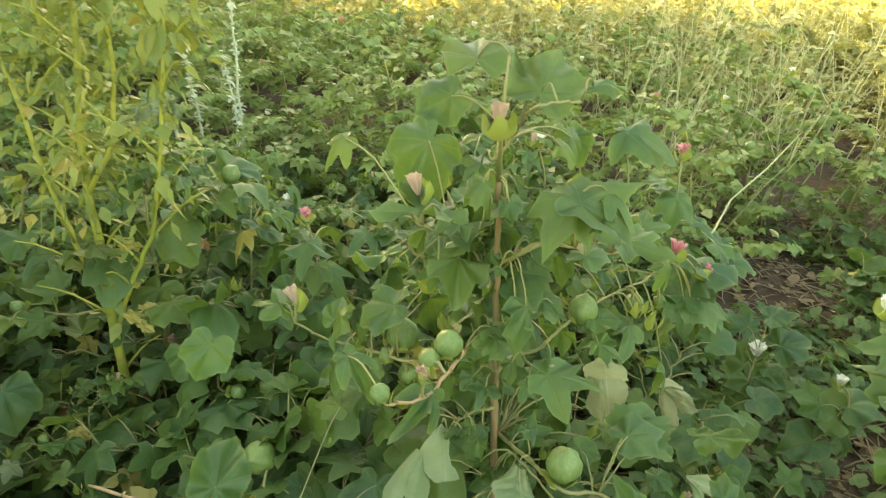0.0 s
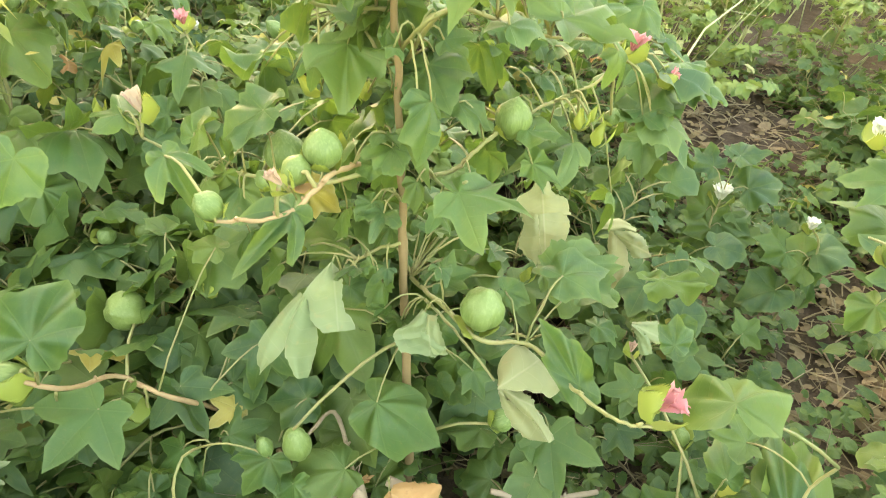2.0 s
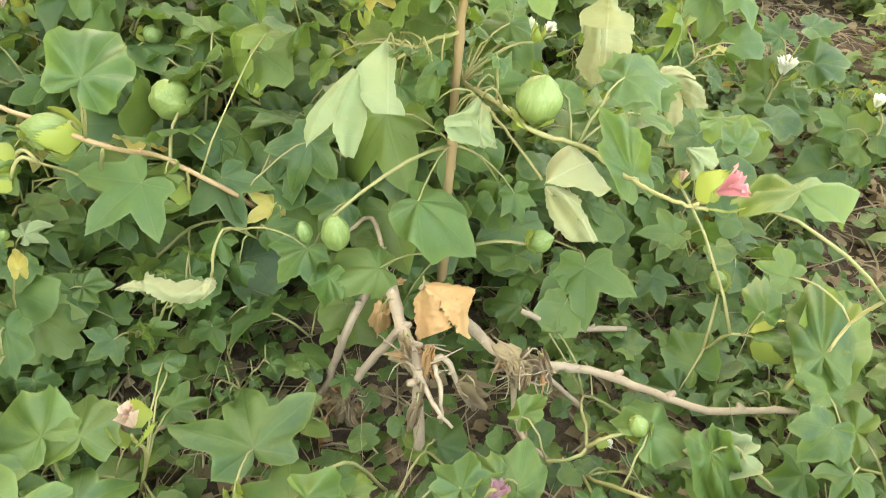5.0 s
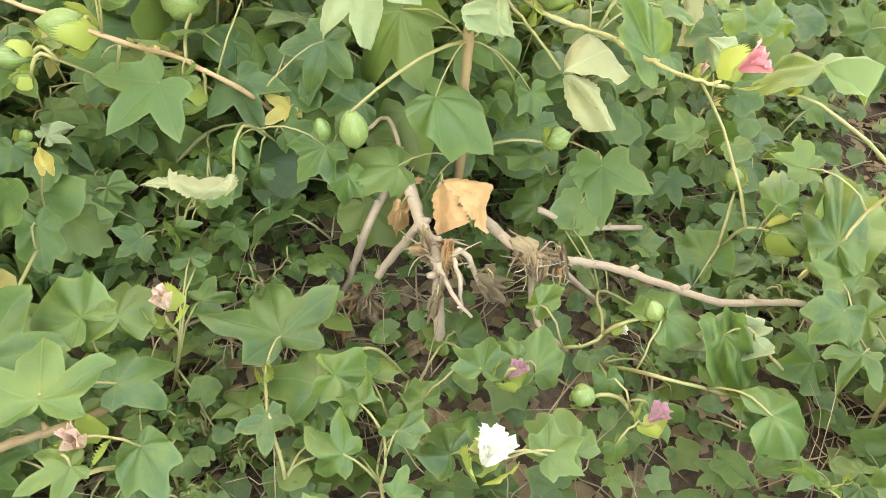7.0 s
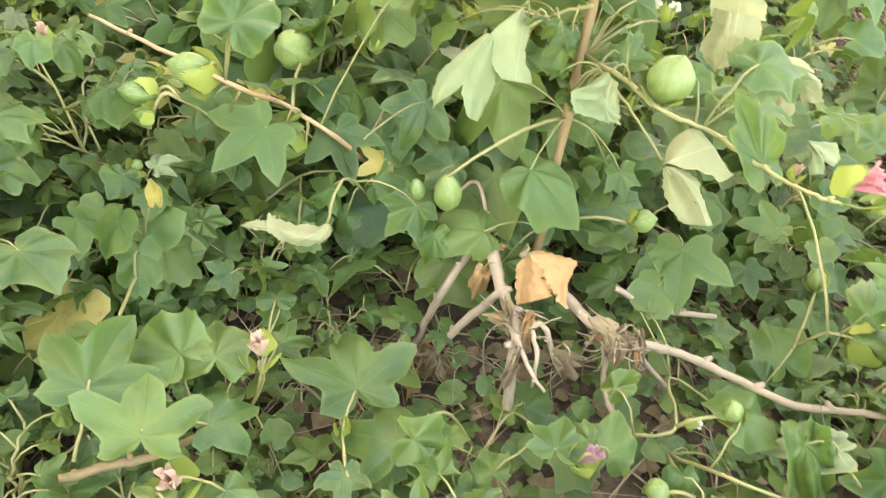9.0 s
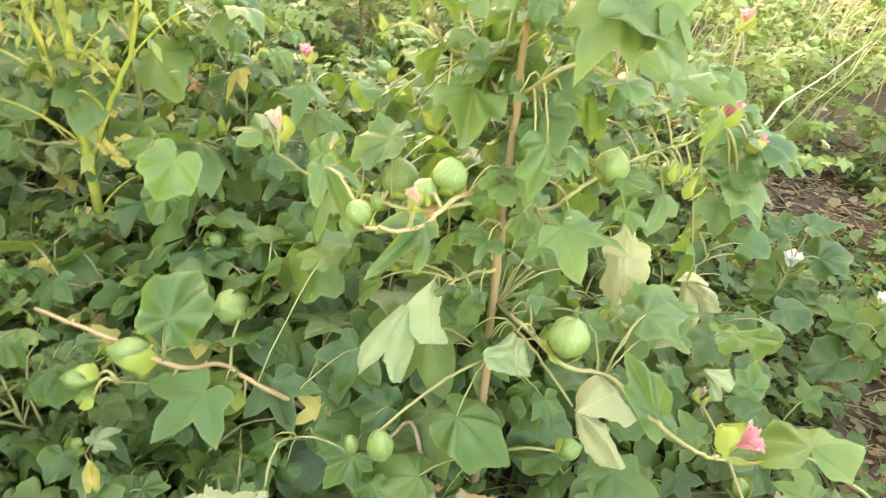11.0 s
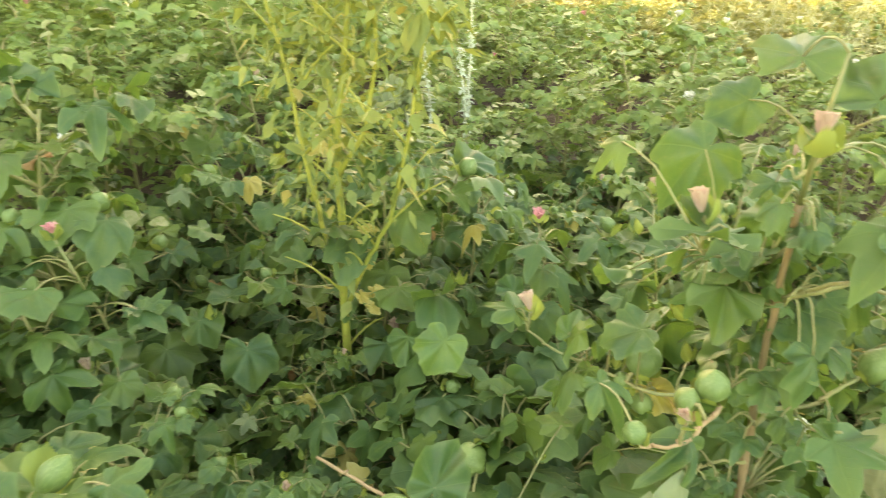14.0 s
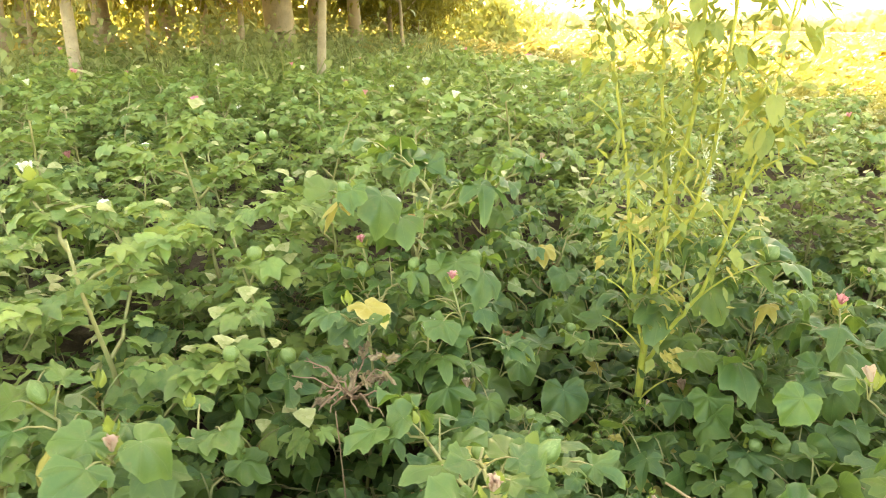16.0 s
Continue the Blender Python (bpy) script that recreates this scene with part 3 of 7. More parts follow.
def plan_plant(rng, height, reach, nodes, per_branch, leaf_size):
    """Lines of stem and branches and the leaves on them, for a sprawling cotton plant rooted at the origin."""
    lean = Vector((rng.uniform(-0.12, 0.12), rng.uniform(-0.12, 0.12), 1)) * height
    stem = bend((0, 0, -0.03), lean, (rng.uniform(-0.04, 0.04), rng.uniform(-0.04, 0.04), 0), 8, 0.004, rng)
    branches, leaves, ends = [], [], []
    turn = rng.uniform(0, 6.28)
    for i in range(nodes):
        t = 0.12 + 0.85 * i / (nodes - 1)
        k = min(int(t * 8), 7)
        p = stem[k].lerp(stem[k + 1], t * 8 - k)
        turn += radians(137 + rng.uniform(-20, 20))
        out = Vector((math.cos(turn), math.sin(turn), 0))
        length = reach * (1.1 - 0.75 * t) * rng.uniform(0.75, 1.2)
        tip = p + out * length + UP * (length * rng.uniform(0.05, 0.55) + 0.02)
        line = bend(p, tip, UP * length * 0.07, 6, 0.012 * length / 0.2, rng)
        stalks = []
        for j in range(per_branch):
            u = (j + 1) / per_branch
            k2 = min(int(u * 6), 5)
            q = line[k2].lerp(line[k2 + 1], u * 6 - k2)
            side = Vector((-out.y, out.x, 0)) * (1 if j % 2 else -1) * rng.uniform(0.3, 1.0)
            way = (out * rng.uniform(0.1, 0.8) + side + UP * rng.uniform(0.2, 1.0)).normalized()
            base = q + way * leaf_size * rng.uniform(0.5, 1.1)
            stalks.append((q, base))
            size = leaf_size * rng.uniform(0.6, 1.15) * (1.1 - 0.35 * t)
            flat = Vector((way.x, way.y, 0)).normalized()
            tip_dir = flat + UP * rng.uniform(-0.9, 0.3)
            normal = UP * 1.1 + flat * rng.uniform(-0.4, 1.0) + Vector((rng.uniform(-1.0, 1.0), rng.uniform(-1.0, 1.0), 0))
            leaves.append((base, tip_dir, normal, size))
        branches.append((line, stalks))
        ends.append((line[4], line[-1], (tip - p).normalized()))
    return stem, branches, leaves, ends


def stem_mesh(stem, r0=0.0042, r1=0.0016):
    s = Soup()
    s.tube(stem, taper(r0, r1, len(stem)), 7)
    return s.mesh("stem", TWIG)


def branch_mesh(line, stalks, r0=0.0028, sides=5):
    s = Soup()
    s.tube(line, taper(r0, r0 * 0.5, len(line)), sides)
    for q, b in stalks:
        s.tube(bend(q, b, UP * 0.006, 3), taper(0.0013, 0.0009, 4), 4)
    return s.mesh("branch", TWIG)


PLANT_LABEL = "sprawling green cotton plant with lobed leaves and unripe bolls"


def near_plant(seed, height, reach, nodes=9, per_branch=4, leaf_size=0.085, bolls=4, flowers=("pink",)):
    rng = random.Random(seed)
    plant = thing("cotton_plant", Matrix(), PLANT_LABEL, "cotton plant", "cotton plants of the field")
    stem, branches, leaves, ends = plan_plant(rng, height, reach, nodes, per_branch, leaf_size)
    part("stem", stem_mesh(stem), plant)
    for line, stalks in branches:
        part("branch", branch_mesh(line, stalks), plant)
    for base, tip_dir, normal, size in leaves:
        roll = rng.random()
        mat = LEAF_DRY if roll > 0.985 else LEAF_YELLOW if roll > 0.965 else LEAF_PALE if roll > 0.95 else LEAF
        add_leaf(plant, rng.choice(("broad", "trefoil", "broad", "cotton", "broad", "trefoil")), mat, base, tip_dir + UP * 0.15, normal + UP * 0.9, size * 1.08, rng)
    for k in range(bolls + 2):
        mid, end, way = ends[(k * 2 + 1) % len(ends)]
        add_boll(plant, mid.lerp(end, rng.uniform(0.2, 1)) + UP * 0.012, way + UP * rng.uniform(0.2, 1.2), rng.uniform(0.019, 0.029), rng, bracts=2, long=rng.random() < 0.5)
    for k in range(6):
        mid, end, way = ends[(k * 2) % len(ends)]
        at = mid.lerp(end, rng.uniform(0.3, 1.1)) + UP * rng.uniform(0.01, 0.04)
        part("bud", rng.choice(BUD_MESHES), plant, Matrix.Translation(at) @ face(UP + way * rng.uniform(0, 0.8), rng.uniform(0, 6)) @ Matrix.Scale(rng.uniform(0.012, 0.02), 4))
    for k, kind in enumerate(flowers):
        mid, end, way = ends[-1 - k]
        add_flower(plant, end + UP * 0.01, way * 0.4 + UP, rng.uniform(0.015, 0.02), kind, rng)
    return plant


def far_plant(seed, height, reach, count, leaf_size, flower=None, material=HAZY_FIELD_LEAF, label="green cotton plant with a dense leafy top, in the field"):
    rng = random.Random(seed)
    plant = thing("cotton_plant", Matrix(), label, "cotton plant", "cotton plants of the field")
    stem, branches, leaves, ends = plan_plant(rng, height, reach, 9, count // 9, leaf_size)
    s = Soup()
    s.tube(stem, taper(0.006, 0.002, len(stem)), 5)
    for line, stalks in branches:
        s.tube(line, taper(0.003, 0.0015, len(line)), 4)
    part("stem", s.mesh("stem", TWIG), plant)
    s = Soup()
    for base, tip_dir, normal, size in leaves:
        s.shape(rng.choice(SMALL), leaf_pose(base, tip_dir, normal + UP * 1.5, size))
    tagged(part("foliage", s.mesh("foliage", material), plant), "dense lobed leaves", kind="stuff")
    s = Soup()
    for k in range(24):
        mid, end, way = ends[k % len(ends)]
        at = mid.lerp(end, rng.uniform(0, 1.1)) + Vector((rng.uniform(-0.05, 0.05), rng.uniform(-0.05, 0.05), rng.uniform(0.0, 0.07)))
        turn = face(UP + way * rng.uniform(0, 1), rng.uniform(0, 6)) @ Matrix.Scale(rng.uniform(0.010, 0.019), 4)
        for j in range(3):
            s.shape(BUD, Matrix.Translation(at) @ turn @ spin(j, 3))
    tagged(part("budding", s.mesh("budding", PALE_BUD), plant), "pale yellow-green buds", kind="stuff")
    for k in range(3):
        mid, end, way = ends[k * 2 + 2]
        add_boll(plant, end + UP * 0.02, UP + way, rng.uniform(0.018, 0.026), rng, bracts=1)
    if flower:
        mid, end, way = ends[-1]
        add_flower(plant, end + UP * 0.03, UP + way * 0.3, 0.015, flower, rng)
    return plant


def flowering_plant(seed, top, kind, size=0.02, reach=0.12):
    """A plant that carries one flower at its top."""
    rng = random.Random(seed)
    x, y, z = top
    root = Vector((x + rng.uniform(-0.05, 0.05), y + rng.uniform(-0.02, 0.08), ground_z(x, y)))
    words = {"white": "with an open white flower", "pink": "with a crumpled pink flower", "faded": "with a faded closed flower"}
    plant = thing("cotton_plant", Matrix.Translation(root), "leafy cotton plant " + words[kind] + " on top", "cotton plant", "cotton plants of the field")
    end = Vector(top) - root
    stem = bend((0, 0, -0.02), end, (rng.uniform(-0.03, 0.03), 0.02, 0), 8, 0.003, rng)
    part("stem", stem_mesh(stem, 0.0045, 0.0016), plant)
    stalks = Soup()
    for i in range(26):
        t = rng.uniform(0.45, 0.97)
        k = min(int(t * 8), 7)
        q = stem[k].lerp(stem[k + 1], t * 8 - k)
        a = rng.uniform(0, 6.28)
        out = Vector((math.cos(a), math.sin(a), 0))
        base = q + out * reach * rng.uniform(0.3, 1.0) * (1.5 - t) + UP * rng.uniform(-0.03, 0.02)
        stalks.tube(bend(q, base, UP * 0.01, 4), taper(0.0013, 0.0009, 5), 4)
        add_leaf(plant, rng.choice(("cotton", "trefoil", "broad")), LEAF, base, out + UP * rng.uniform(-0.8, 0.2), UP * 1.4 + out * rng.uniform(0, 0.9) + Vector((rng.uniform(-0.5, 0.5), rng.uniform(-0.5, 0.5), 0)), rng.uniform(0.035, 0.056), rng)
    tagged(part("branchwork", stalks.mesh("branchwork", TWIG), plant), "thin branching green stalks", kind="stuff")
    add_flower(plant, end + UP * 0.004, UP + Vector((rng.uniform(-0.3, 0.3), -0.3, 0)), size, kind, rng, kind + " flower")
    return plant


LOW_LEAVES = [leaf_shape(l, 24, 2, 0.05, 0.25, lib.uniform(0.1, 0.5), 0.07, rng=lib) for l in (TREFOIL, BROAD, ROUND, TREFOIL, COTTON, ROUND)]


def seedling(root, scale, rng):
    """A low plant, leaf by leaf."""
    plant = thing("cotton_seedling", Matrix.Translation(root) @ Matrix.Rotation(rng.uniform(0, 6.28), 4, "Z"), "low young cotton seedling with small lobed leaves", "seedling", "cotton seedlings between the rows")
    stem, branches, leaves, ends = plan_plant(rng, rng.uniform(0.12, 0.2) * scale, 0.16 * scale, 6, 4, rng.uniform(0.046, 0.06) * scale)
    part("stem", stem_mesh(stem, 0.003, 0.0014), plant)
    s = Soup()
    for line, stalks in branches:
        s.tube(line, taper(0.0016, 0.001, len(line)), 5)
        for q, b in stalks:
            s.tube(bend(q, b, UP * 0.006, 3), taper(0.0011, 0.0008, 4), 4)
    tagged(part("branchwork", s.mesh("branchwork", TWIG), plant), "thin branching green stalks", kind="stuff")
    for base, tip_dir, normal, size in leaves:
        add_leaf(plant, rng.choice(("trefoil", "round", "broad", "trefoil", "cotton")), LEAF, base, tip_dir, normal, size, rng)
    return plant


def young_plant(seed):
    """A low plant too small to pick apart leaf by leaf."""
    rng = random.Random(seed)
    plant = thing("cotton_seedling", Matrix(), "low young cotton seedling with small lobed leaves", "seedling", "cotton seedlings between the rows")
    stem, branches, leaves, ends = plan_plant(rng, rng.uniform(0.12, 0.2), 0.16, 7, 5, rng.uniform(0.04, 0.052))
    s = Soup()
    s.tube(stem, taper(0.0032, 0.0014, len(stem)), 5)
    for line, stalks in branches:
        s.tube(line, taper(0.0017, 0.001, len(line)), 4)
        for q, b in stalks:
            s.tube(bend(q, b, UP * 0.006, 3), taper(0.0012, 0.0008, 4), 4)
    tagged(part("branchwork", s.mesh("branchwork", TWIG), plant), "thin branching green stalks", kind="stuff")
    s, old = Soup(), Soup()
    for base, tip_dir, normal, size in leaves:
        (old if rng.random() < 0.03 else s).shape(rng.choice(LOW_LEAVES), leaf_pose(base, tip_dir, normal, size))
    tagged(part("foliage", s.mesh("foliage", LEAF), plant), "small lobed green leaves", kind="stuff")
    if old.v:
        tagged(part("foliage", old.mesh("foliage", LEAF_YELLOW), plant), "a few yellowed leaves", kind="stuff")
    return plant


# ---- trees ----
def tree_meshes(seed, height, spread, first, trunk_r, clumps):
    rng = random.Random(seed)
    s, leaf = Soup(), Soup()
    top = Vector((rng.uniform(-0.3, 0.3), rng.uniform(-0.3, 0.3), height * 0.8))
    trunk = bend((0, 0, -0.1), top, (rng.uniform(-0.15, 0.15), rng.uniform(-0.15, 0.15), 0), 10, 0.03, rng)
    s.tube(trunk, taper(trunk_r, trunk_r * 0.25, 11), 10)
    spots = []
    for i in range(12):
        t = 0.28 + 0.7 * i / 11
        k = min(int(t * 10), 9)
        p = trunk[k].lerp(trunk[k + 1], t * 10 - k)
        a = i * 2.4 + rng.uniform(-0.4, 0.4)
        out = Vector((math.cos(a), math.sin(a), rng.uniform(0.1, 0.7)))
        limb = bend(p, p + out * spread * (1.15 - 0.6 * t) * rng.uniform(0.7, 1.1), UP * 0.15, 5, 0.05, rng)
        s.tube(limb, taper(trunk_r * 0.38, trunk_r * 0.08, 6), 6)
        spots += limb[2:]
    for _ in range(clumps):
        c = rng.choice(spots) + Vector((rng.gauss(0, 0.36), rng.gauss(0, 0.36), rng.gauss(0, 0.3)))
        if c.z < first + rng.uniform(-0.3, 0.5):
            continue
        d = Vector((rng.uniform(-1, 1), rng.uniform(-1, 1), rng.uniform(-1.6, 0.2))).normalized()
        # a drooping twig with leaflets on both sides
        line = bend(c, c + d * rng.uniform(0.18, 0.34), UP * 0.03, 4)
        for q in line[1:]:
            for sgn in (-1, 1):
                w = (d.cross(UP) * sgn + d * 0.5 - UP * 0.3).normalized()
                leaf.shape(TINY[rng.randrange(4)], leaf_pose(q, w, UP + Vector((rng.uniform(-0.6, 0.6), rng.uniform(-0.6, 0.6), 0)), rng.uniform(0.055, 0.1), 0.5))
    return s.mesh("trunk", TRUNK), leaf.mesh("crown", BACKLIT_TREE_LEAF)

# ---- the rows of cotton ----
def hero_clear(x, y):
    return math.hypot(x - 0.06, (y - 0.58)) < 0.30 or math.hypot(x + 0.22, y - 0.56) < 0.2 or (abs(x - 0.03) < 0.42 and -0.6 < y < 0.36)


def bare(x, y):
    """The open patch of soil beside the tall plant."""
    return ((x - 0.80) / 0.22) ** 2 + ((y - 1.46) / 0.18) ** 2 < 1 or (0.3 < x < 0.95 and 0.45 < y < 1.25)


NEAR = [near_plant(11, 0.44, 0.25, 12, 7, 0.047, 3, ("faded",)), near_plant(12, 0.40, 0.27, 11, 7, 0.045, 4, ("faded",)),
        near_plant(13, 0.48, 0.24, 12, 7, 0.048, 3, ()), near_plant(14, 0.38, 0.26, 11, 7, 0.044, 3, ("faded",)),
        near_plant(15, 0.43, 0.27, 12, 7, 0.049, 4, ())]
MID = [far_plant(21, 0.46, 0.28, 270, 0.033, "white"), far_plant(22, 0.42, 0.3, 279, 0.032), far_plant(23, 0.5, 0.27, 270, 0.033, "pink"),
       far_plant(24, 0.44, 0.32, 279, 0.033), far_plant(25, 0.4, 0.28, 261, 0.032)]
SUNLIT = [far_plant(26, 0.42, 0.28, 252, 0.031, "white", SUNLIT_LEAF, "cotton plant coloured yellow by low sun"), far_plant(27, 0.46, 0.3, 252, 0.03, None, SUNLIT_LEAF, "cotton plant coloured yellow by low sun"),
        far_plant(28, 0.4, 0.3, 243, 0.03, None, SUNLIT_LEAF, "cotton plant coloured yellow by low sun")]


def sunlit(x, y):
    """Beyond the slanting edge of the trees' shade the rows are coloured yellow as sunlit."""
    return 0.725 * x + 0.689 * y + 0.3 * noise.noise((x, y, 9.0)) > 2.65


def plant_field():
    rng = random.Random(31)
    first = set()
    y = -0.35
    while y < 4.6:
        x = -4.6
        while x < 3.4:
            step = 0.29 if math.hypot(x, y) < 2.2 else 0.36
            px, py = x + rng.uniform(-0.1, 0.1), y + rng.uniform(-0.1, 0.1)
            x += step
            if hero_clear(px, py) or bare(px, py) or math.hypot(px, py) > 4.4:
                continue
            if math.atan2(px, py + 0.9) > radians(54) or math.atan2(px, py + 0.9) < radians(-78):
                continue
            if math.hypot(px + 0.1, py + 0.05) < 0.34:
                continue
            near = -1.1 < px < 0.95 and py < 1.4
            src = rng.choice(NEAR if near else SUNLIT if sunlit(px, py) and rng.random() < 0.7 else MID)
            low = 1.0
            if px > 0.3 and py < 2.2:
                low = 0.84 if py > 1.4 else 0.72
            if py < 0.5 and px > -0.45:
                low = 0.55
            if px < -0.5:
                low = 1.1
            if -0.68 < px < -0.28 and 0.4 < py < 1.0:
                low = 0.62
            if abs(px + 0.3 + (py - 1.2) * 0.4) < 0.26 and 1.05 < py < 2.15:
                low = 0.78
            s = low * rng.uniform(0.85, 1.12)
            m = Matrix.Translation((px, py, ground_z(px, py))) @ Matrix.Rotation(rng.uniform(0, 6.28), 4, "Z")
            ob = src
            if src.name in first:
                ob = copy_thing(src, m)
            first.add(src.name)
            ob.matrix_basis = m
            ob.scale = (s, s, s)
        y += 0.29 if y < 2.2 else 0.36
    # low growth under and before the tall plant, and round the bare soil
    spots = [(-0.44 + 0.11 * i, 0.20 + 0.13 * j) for i in range(8) for j in range(6)] + [(0.40 + 0.13 * i, 0.42 + 0.12 * j) for i in range(6) for j in range(8)] + [(-1.5 + 0.13 * i, 0.0 + 0.13 * j) for i in range(9) for j in range(9)] + [(0.95 + 0.14 * i, 0.6 + 0.14 * j) for i in range(4) for j in range(8)] + [(-0.95 + 0.15 * i, 1.1 + 0.15 * j) for i in range(9) for j in range(8)] + [(-0.36 + 0.1 * i, 0.68 + 0.1 * j) for i in range(5) for j in range(3)]
    grown, young = [], [young_plant(300 + i) for i in range(10)]
    unused = list(young)
    for x, y in spots:
        px, py = x + rng.uniform(-0.05, 0.05), y + rng.uniform(-0.05, 0.05)
        if -0.1 < px < 0.36 and 0.3 < py < 0.53 or ((px - 0.80) / 0.21) ** 2 + ((py - 1.44) / 0.18) ** 2 < 1 or rng.random() < 0.15:
            continue
        s = rng.uniform(0.7, 1.1) * (0.7 if py < 0.35 or math.hypot(px + 0.22, py - 0.56) < 0.17 else 1.0)
        if -0.14 < px < 0.44 and 0.2 < py < 0.66:
            s *= 0.52
        if -0.4 < px < 0.1 and 0.64 < py < 0.95:
            s *= 1.35
        if 0.38 < px < 1.0 and 0.58 < py < 1.5:
            # the open furrow carries little
            if rng.random() < 0.62:
                continue
            s *= 0.62
        if -0.42 < px < 0.56 and 0.1 < py < 0.5 and len(grown) < 34:
            grown.append(seedling(Vector((px, py, ground_z(px, py))), s, rng))
            continue
        m = Matrix.Translation((px, py, ground_z(px, py))) @ Matrix.Rotation(rng.uniform(0, 6.28), 4, "Z")
        ob = unused.pop() if unused else copy_thing(rng.choice(young), m)
        ob.matrix_basis = m
        ob.scale = (s, s, s)


plant_field()

for seed, top, kind, size in ((101, (-0.203, 0.967, 0.425), "pink", 0.02), (102, (-0.356, 1.505, 0.25), "white", 0.022), (103, (0.031, 1.687, 0.47), "white", 0.022), (104, (0.383, 1.002, 0.527), "pink", 0.02),
                              (105, (-0.757, 0.628, 0.47), "pink", 0.016), (106, (-0.763, 0.563, 0.40), "white", 0.02), (107, (-1.153, 1.042, 0.44), "white", 0.02), (108, (-0.996, 0.701, 0.47), "pink", 0.016),
                              (109, (-1.175, 1.163, 0.305), "white", 0.018), (110, (-0.699, 0.581, 0.31), "faded", 0.018), (111, (0.229, 1.43, 0.43), "white", 0.02), (112, (-2.38, 0.96, 0.44), "pink", 0.026),
                              (113, (-2.8, 1.83, 0.46), "pink", 0.026), (114, (-2.94, 1.56, 0.45), "white", 0.024), (115, (-1.72, 0.65, 0.44), "white", 0.022), (116, (-2.92, 2.19, 0.43), "white", 0.024), (117, (-2.79, 2.97, 0.43), "white", 0.026)):
    flowering_plant(seed, top, kind, size)


def dry_sprig():
    """A withered brown shoot among the leaves."""
    rng = random.Random(77)
    sprig = thing("withered_plant", Matrix.Translation((-0.78, 0.38, 0.0)), "withered brown shoot with shrivelled leaves", "dead plant")
    for i in range(14):
        s = Soup()
        a = rng.uniform(0, 6.28)
        tip = Vector((math.cos(a) * 0.085, math.sin(a) * 0.06, rng.uniform(0.385, 0.425)))
        s.tube(bend((0, 0, 0.02 + 0.36 * (i > 0)), tip, (0, 0, 0.012), 6, 0.006, rng), taper(0.002, 0.0008, 7), 5)
        part("stem", s.mesh("stem", DRY_TWIG), sprig)
    for i in range(22):
        a = rng.uniform(0, 6.28)
        d = Vector((math.cos(a), math.sin(a), rng.uniform(-0.5, 0.4)))
        ob = add_leaf(sprig, "crumpled", LEAF_DRY, Vector((0, 0, rng.uniform(0.375, 0.42))) + d * rng.uniform(0.01, 0.07), d, UP + Vector((rng.uniform(-1, 1), rng.uniform(-1, 1), 0)), rng.uniform(0.011, 0.02), rng, 0.6)
        ob.data = rng.choice(SPRIG_LEAVES)


SPRIG_LEAVES = [mesh_of("leaf", *s[:2], LITTER, s[2]) for s in LEAVES["crumpled"]]
dry_sprig()


def far_field():
    """Cotton too far off to pick apart: green towards the trees, beyond it straw-coloured with sunlight painted in."""
    rng = random.Random(32)
    for name, pool, r0, r1, count, size in (("cotton_rows", SMALL, 4.2, 7.0, 48000, 0.036), ("cotton_field", TINY, 6.8, 14.0, 56000, 0.05), ("ripe_crop", TINY, 11.0, 60.0, 40000, 0.12)):
        green, gold = Soup(), Soup()
        for _ in range(count):
            u = rng.random()
            r = r0 + (r1 - r0) * (u if r1 < 20 else u ** 1.6)
            a = rng.uniform(radians(-66), radians(54))
            x, y = r * math.sin(a), r * math.cos(a)
            z = ground_z(x, y) + (0.34 + 0.16 * noise.noise((x * 2.2, y * 2.2, 0))) * rng.uniform(0.3, 1.15)
            d = Vector((rng.uniform(-1, 1), rng.uniform(-1, 1), rng.uniform(-0.8, 0.5)))
            n = UP + Vector((rng.uniform(-1, 1), rng.uniform(-1, 1), 0))
            soup = gold if sunlit(x, y) or r1 > 20 else green
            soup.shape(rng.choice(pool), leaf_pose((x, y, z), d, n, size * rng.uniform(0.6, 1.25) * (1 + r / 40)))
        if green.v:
            tagged(new(name, green.mesh(name, HAZY_FIELD_LEAF)), "far rows of leafy green cotton plants", "crop", kind="stuff")
        label = "straw-yellow crop with evening sun in its colour" if r1 > 20 else "cotton rows coloured yellow by low evening sun"
        tagged(new(name, gold.mesh(name, GOLD_LEAF if r1 > 20 else SUNLIT_LEAF)), label, "crop", kind="stuff")
    # the same crop goes on to the sides and behind
    s = Soup()
    for _ in range(46000):
        r = 0.8 + 9.5 * rng.random() ** 0.8
        a = rng.uniform(radians(56), radians(274))
        x, y = r * math.sin(a) - 0.1, r * math.cos(a) - 0.1
        z = ground_z(x, y) + (0.32 + 0.16 * noise.noise((x * 2.2, y * 2.2, 0))) * rng.uniform(0.3, 1.15) * min(1.0, 0.4 + 0.3 * r)
        d = Vector((rng.uniform(-1, 1), rng.uniform(-1, 1), rng.uniform(-0.8, 0.5)))
        s.shape(rng.choice(TINY), leaf_pose((x, y, z), d, UP * 1.4 + Vector((rng.uniform(-1, 1), rng.uniform(-1, 1), 0)), rng.uniform(0.05, 0.095)))
    tagged(new("cotton_rows", s.mesh("cotton_rows", HAZY_FIELD_LEAF)), "rows of leafy green cotton plants round about", "crop", kind="stuff")


far_field()


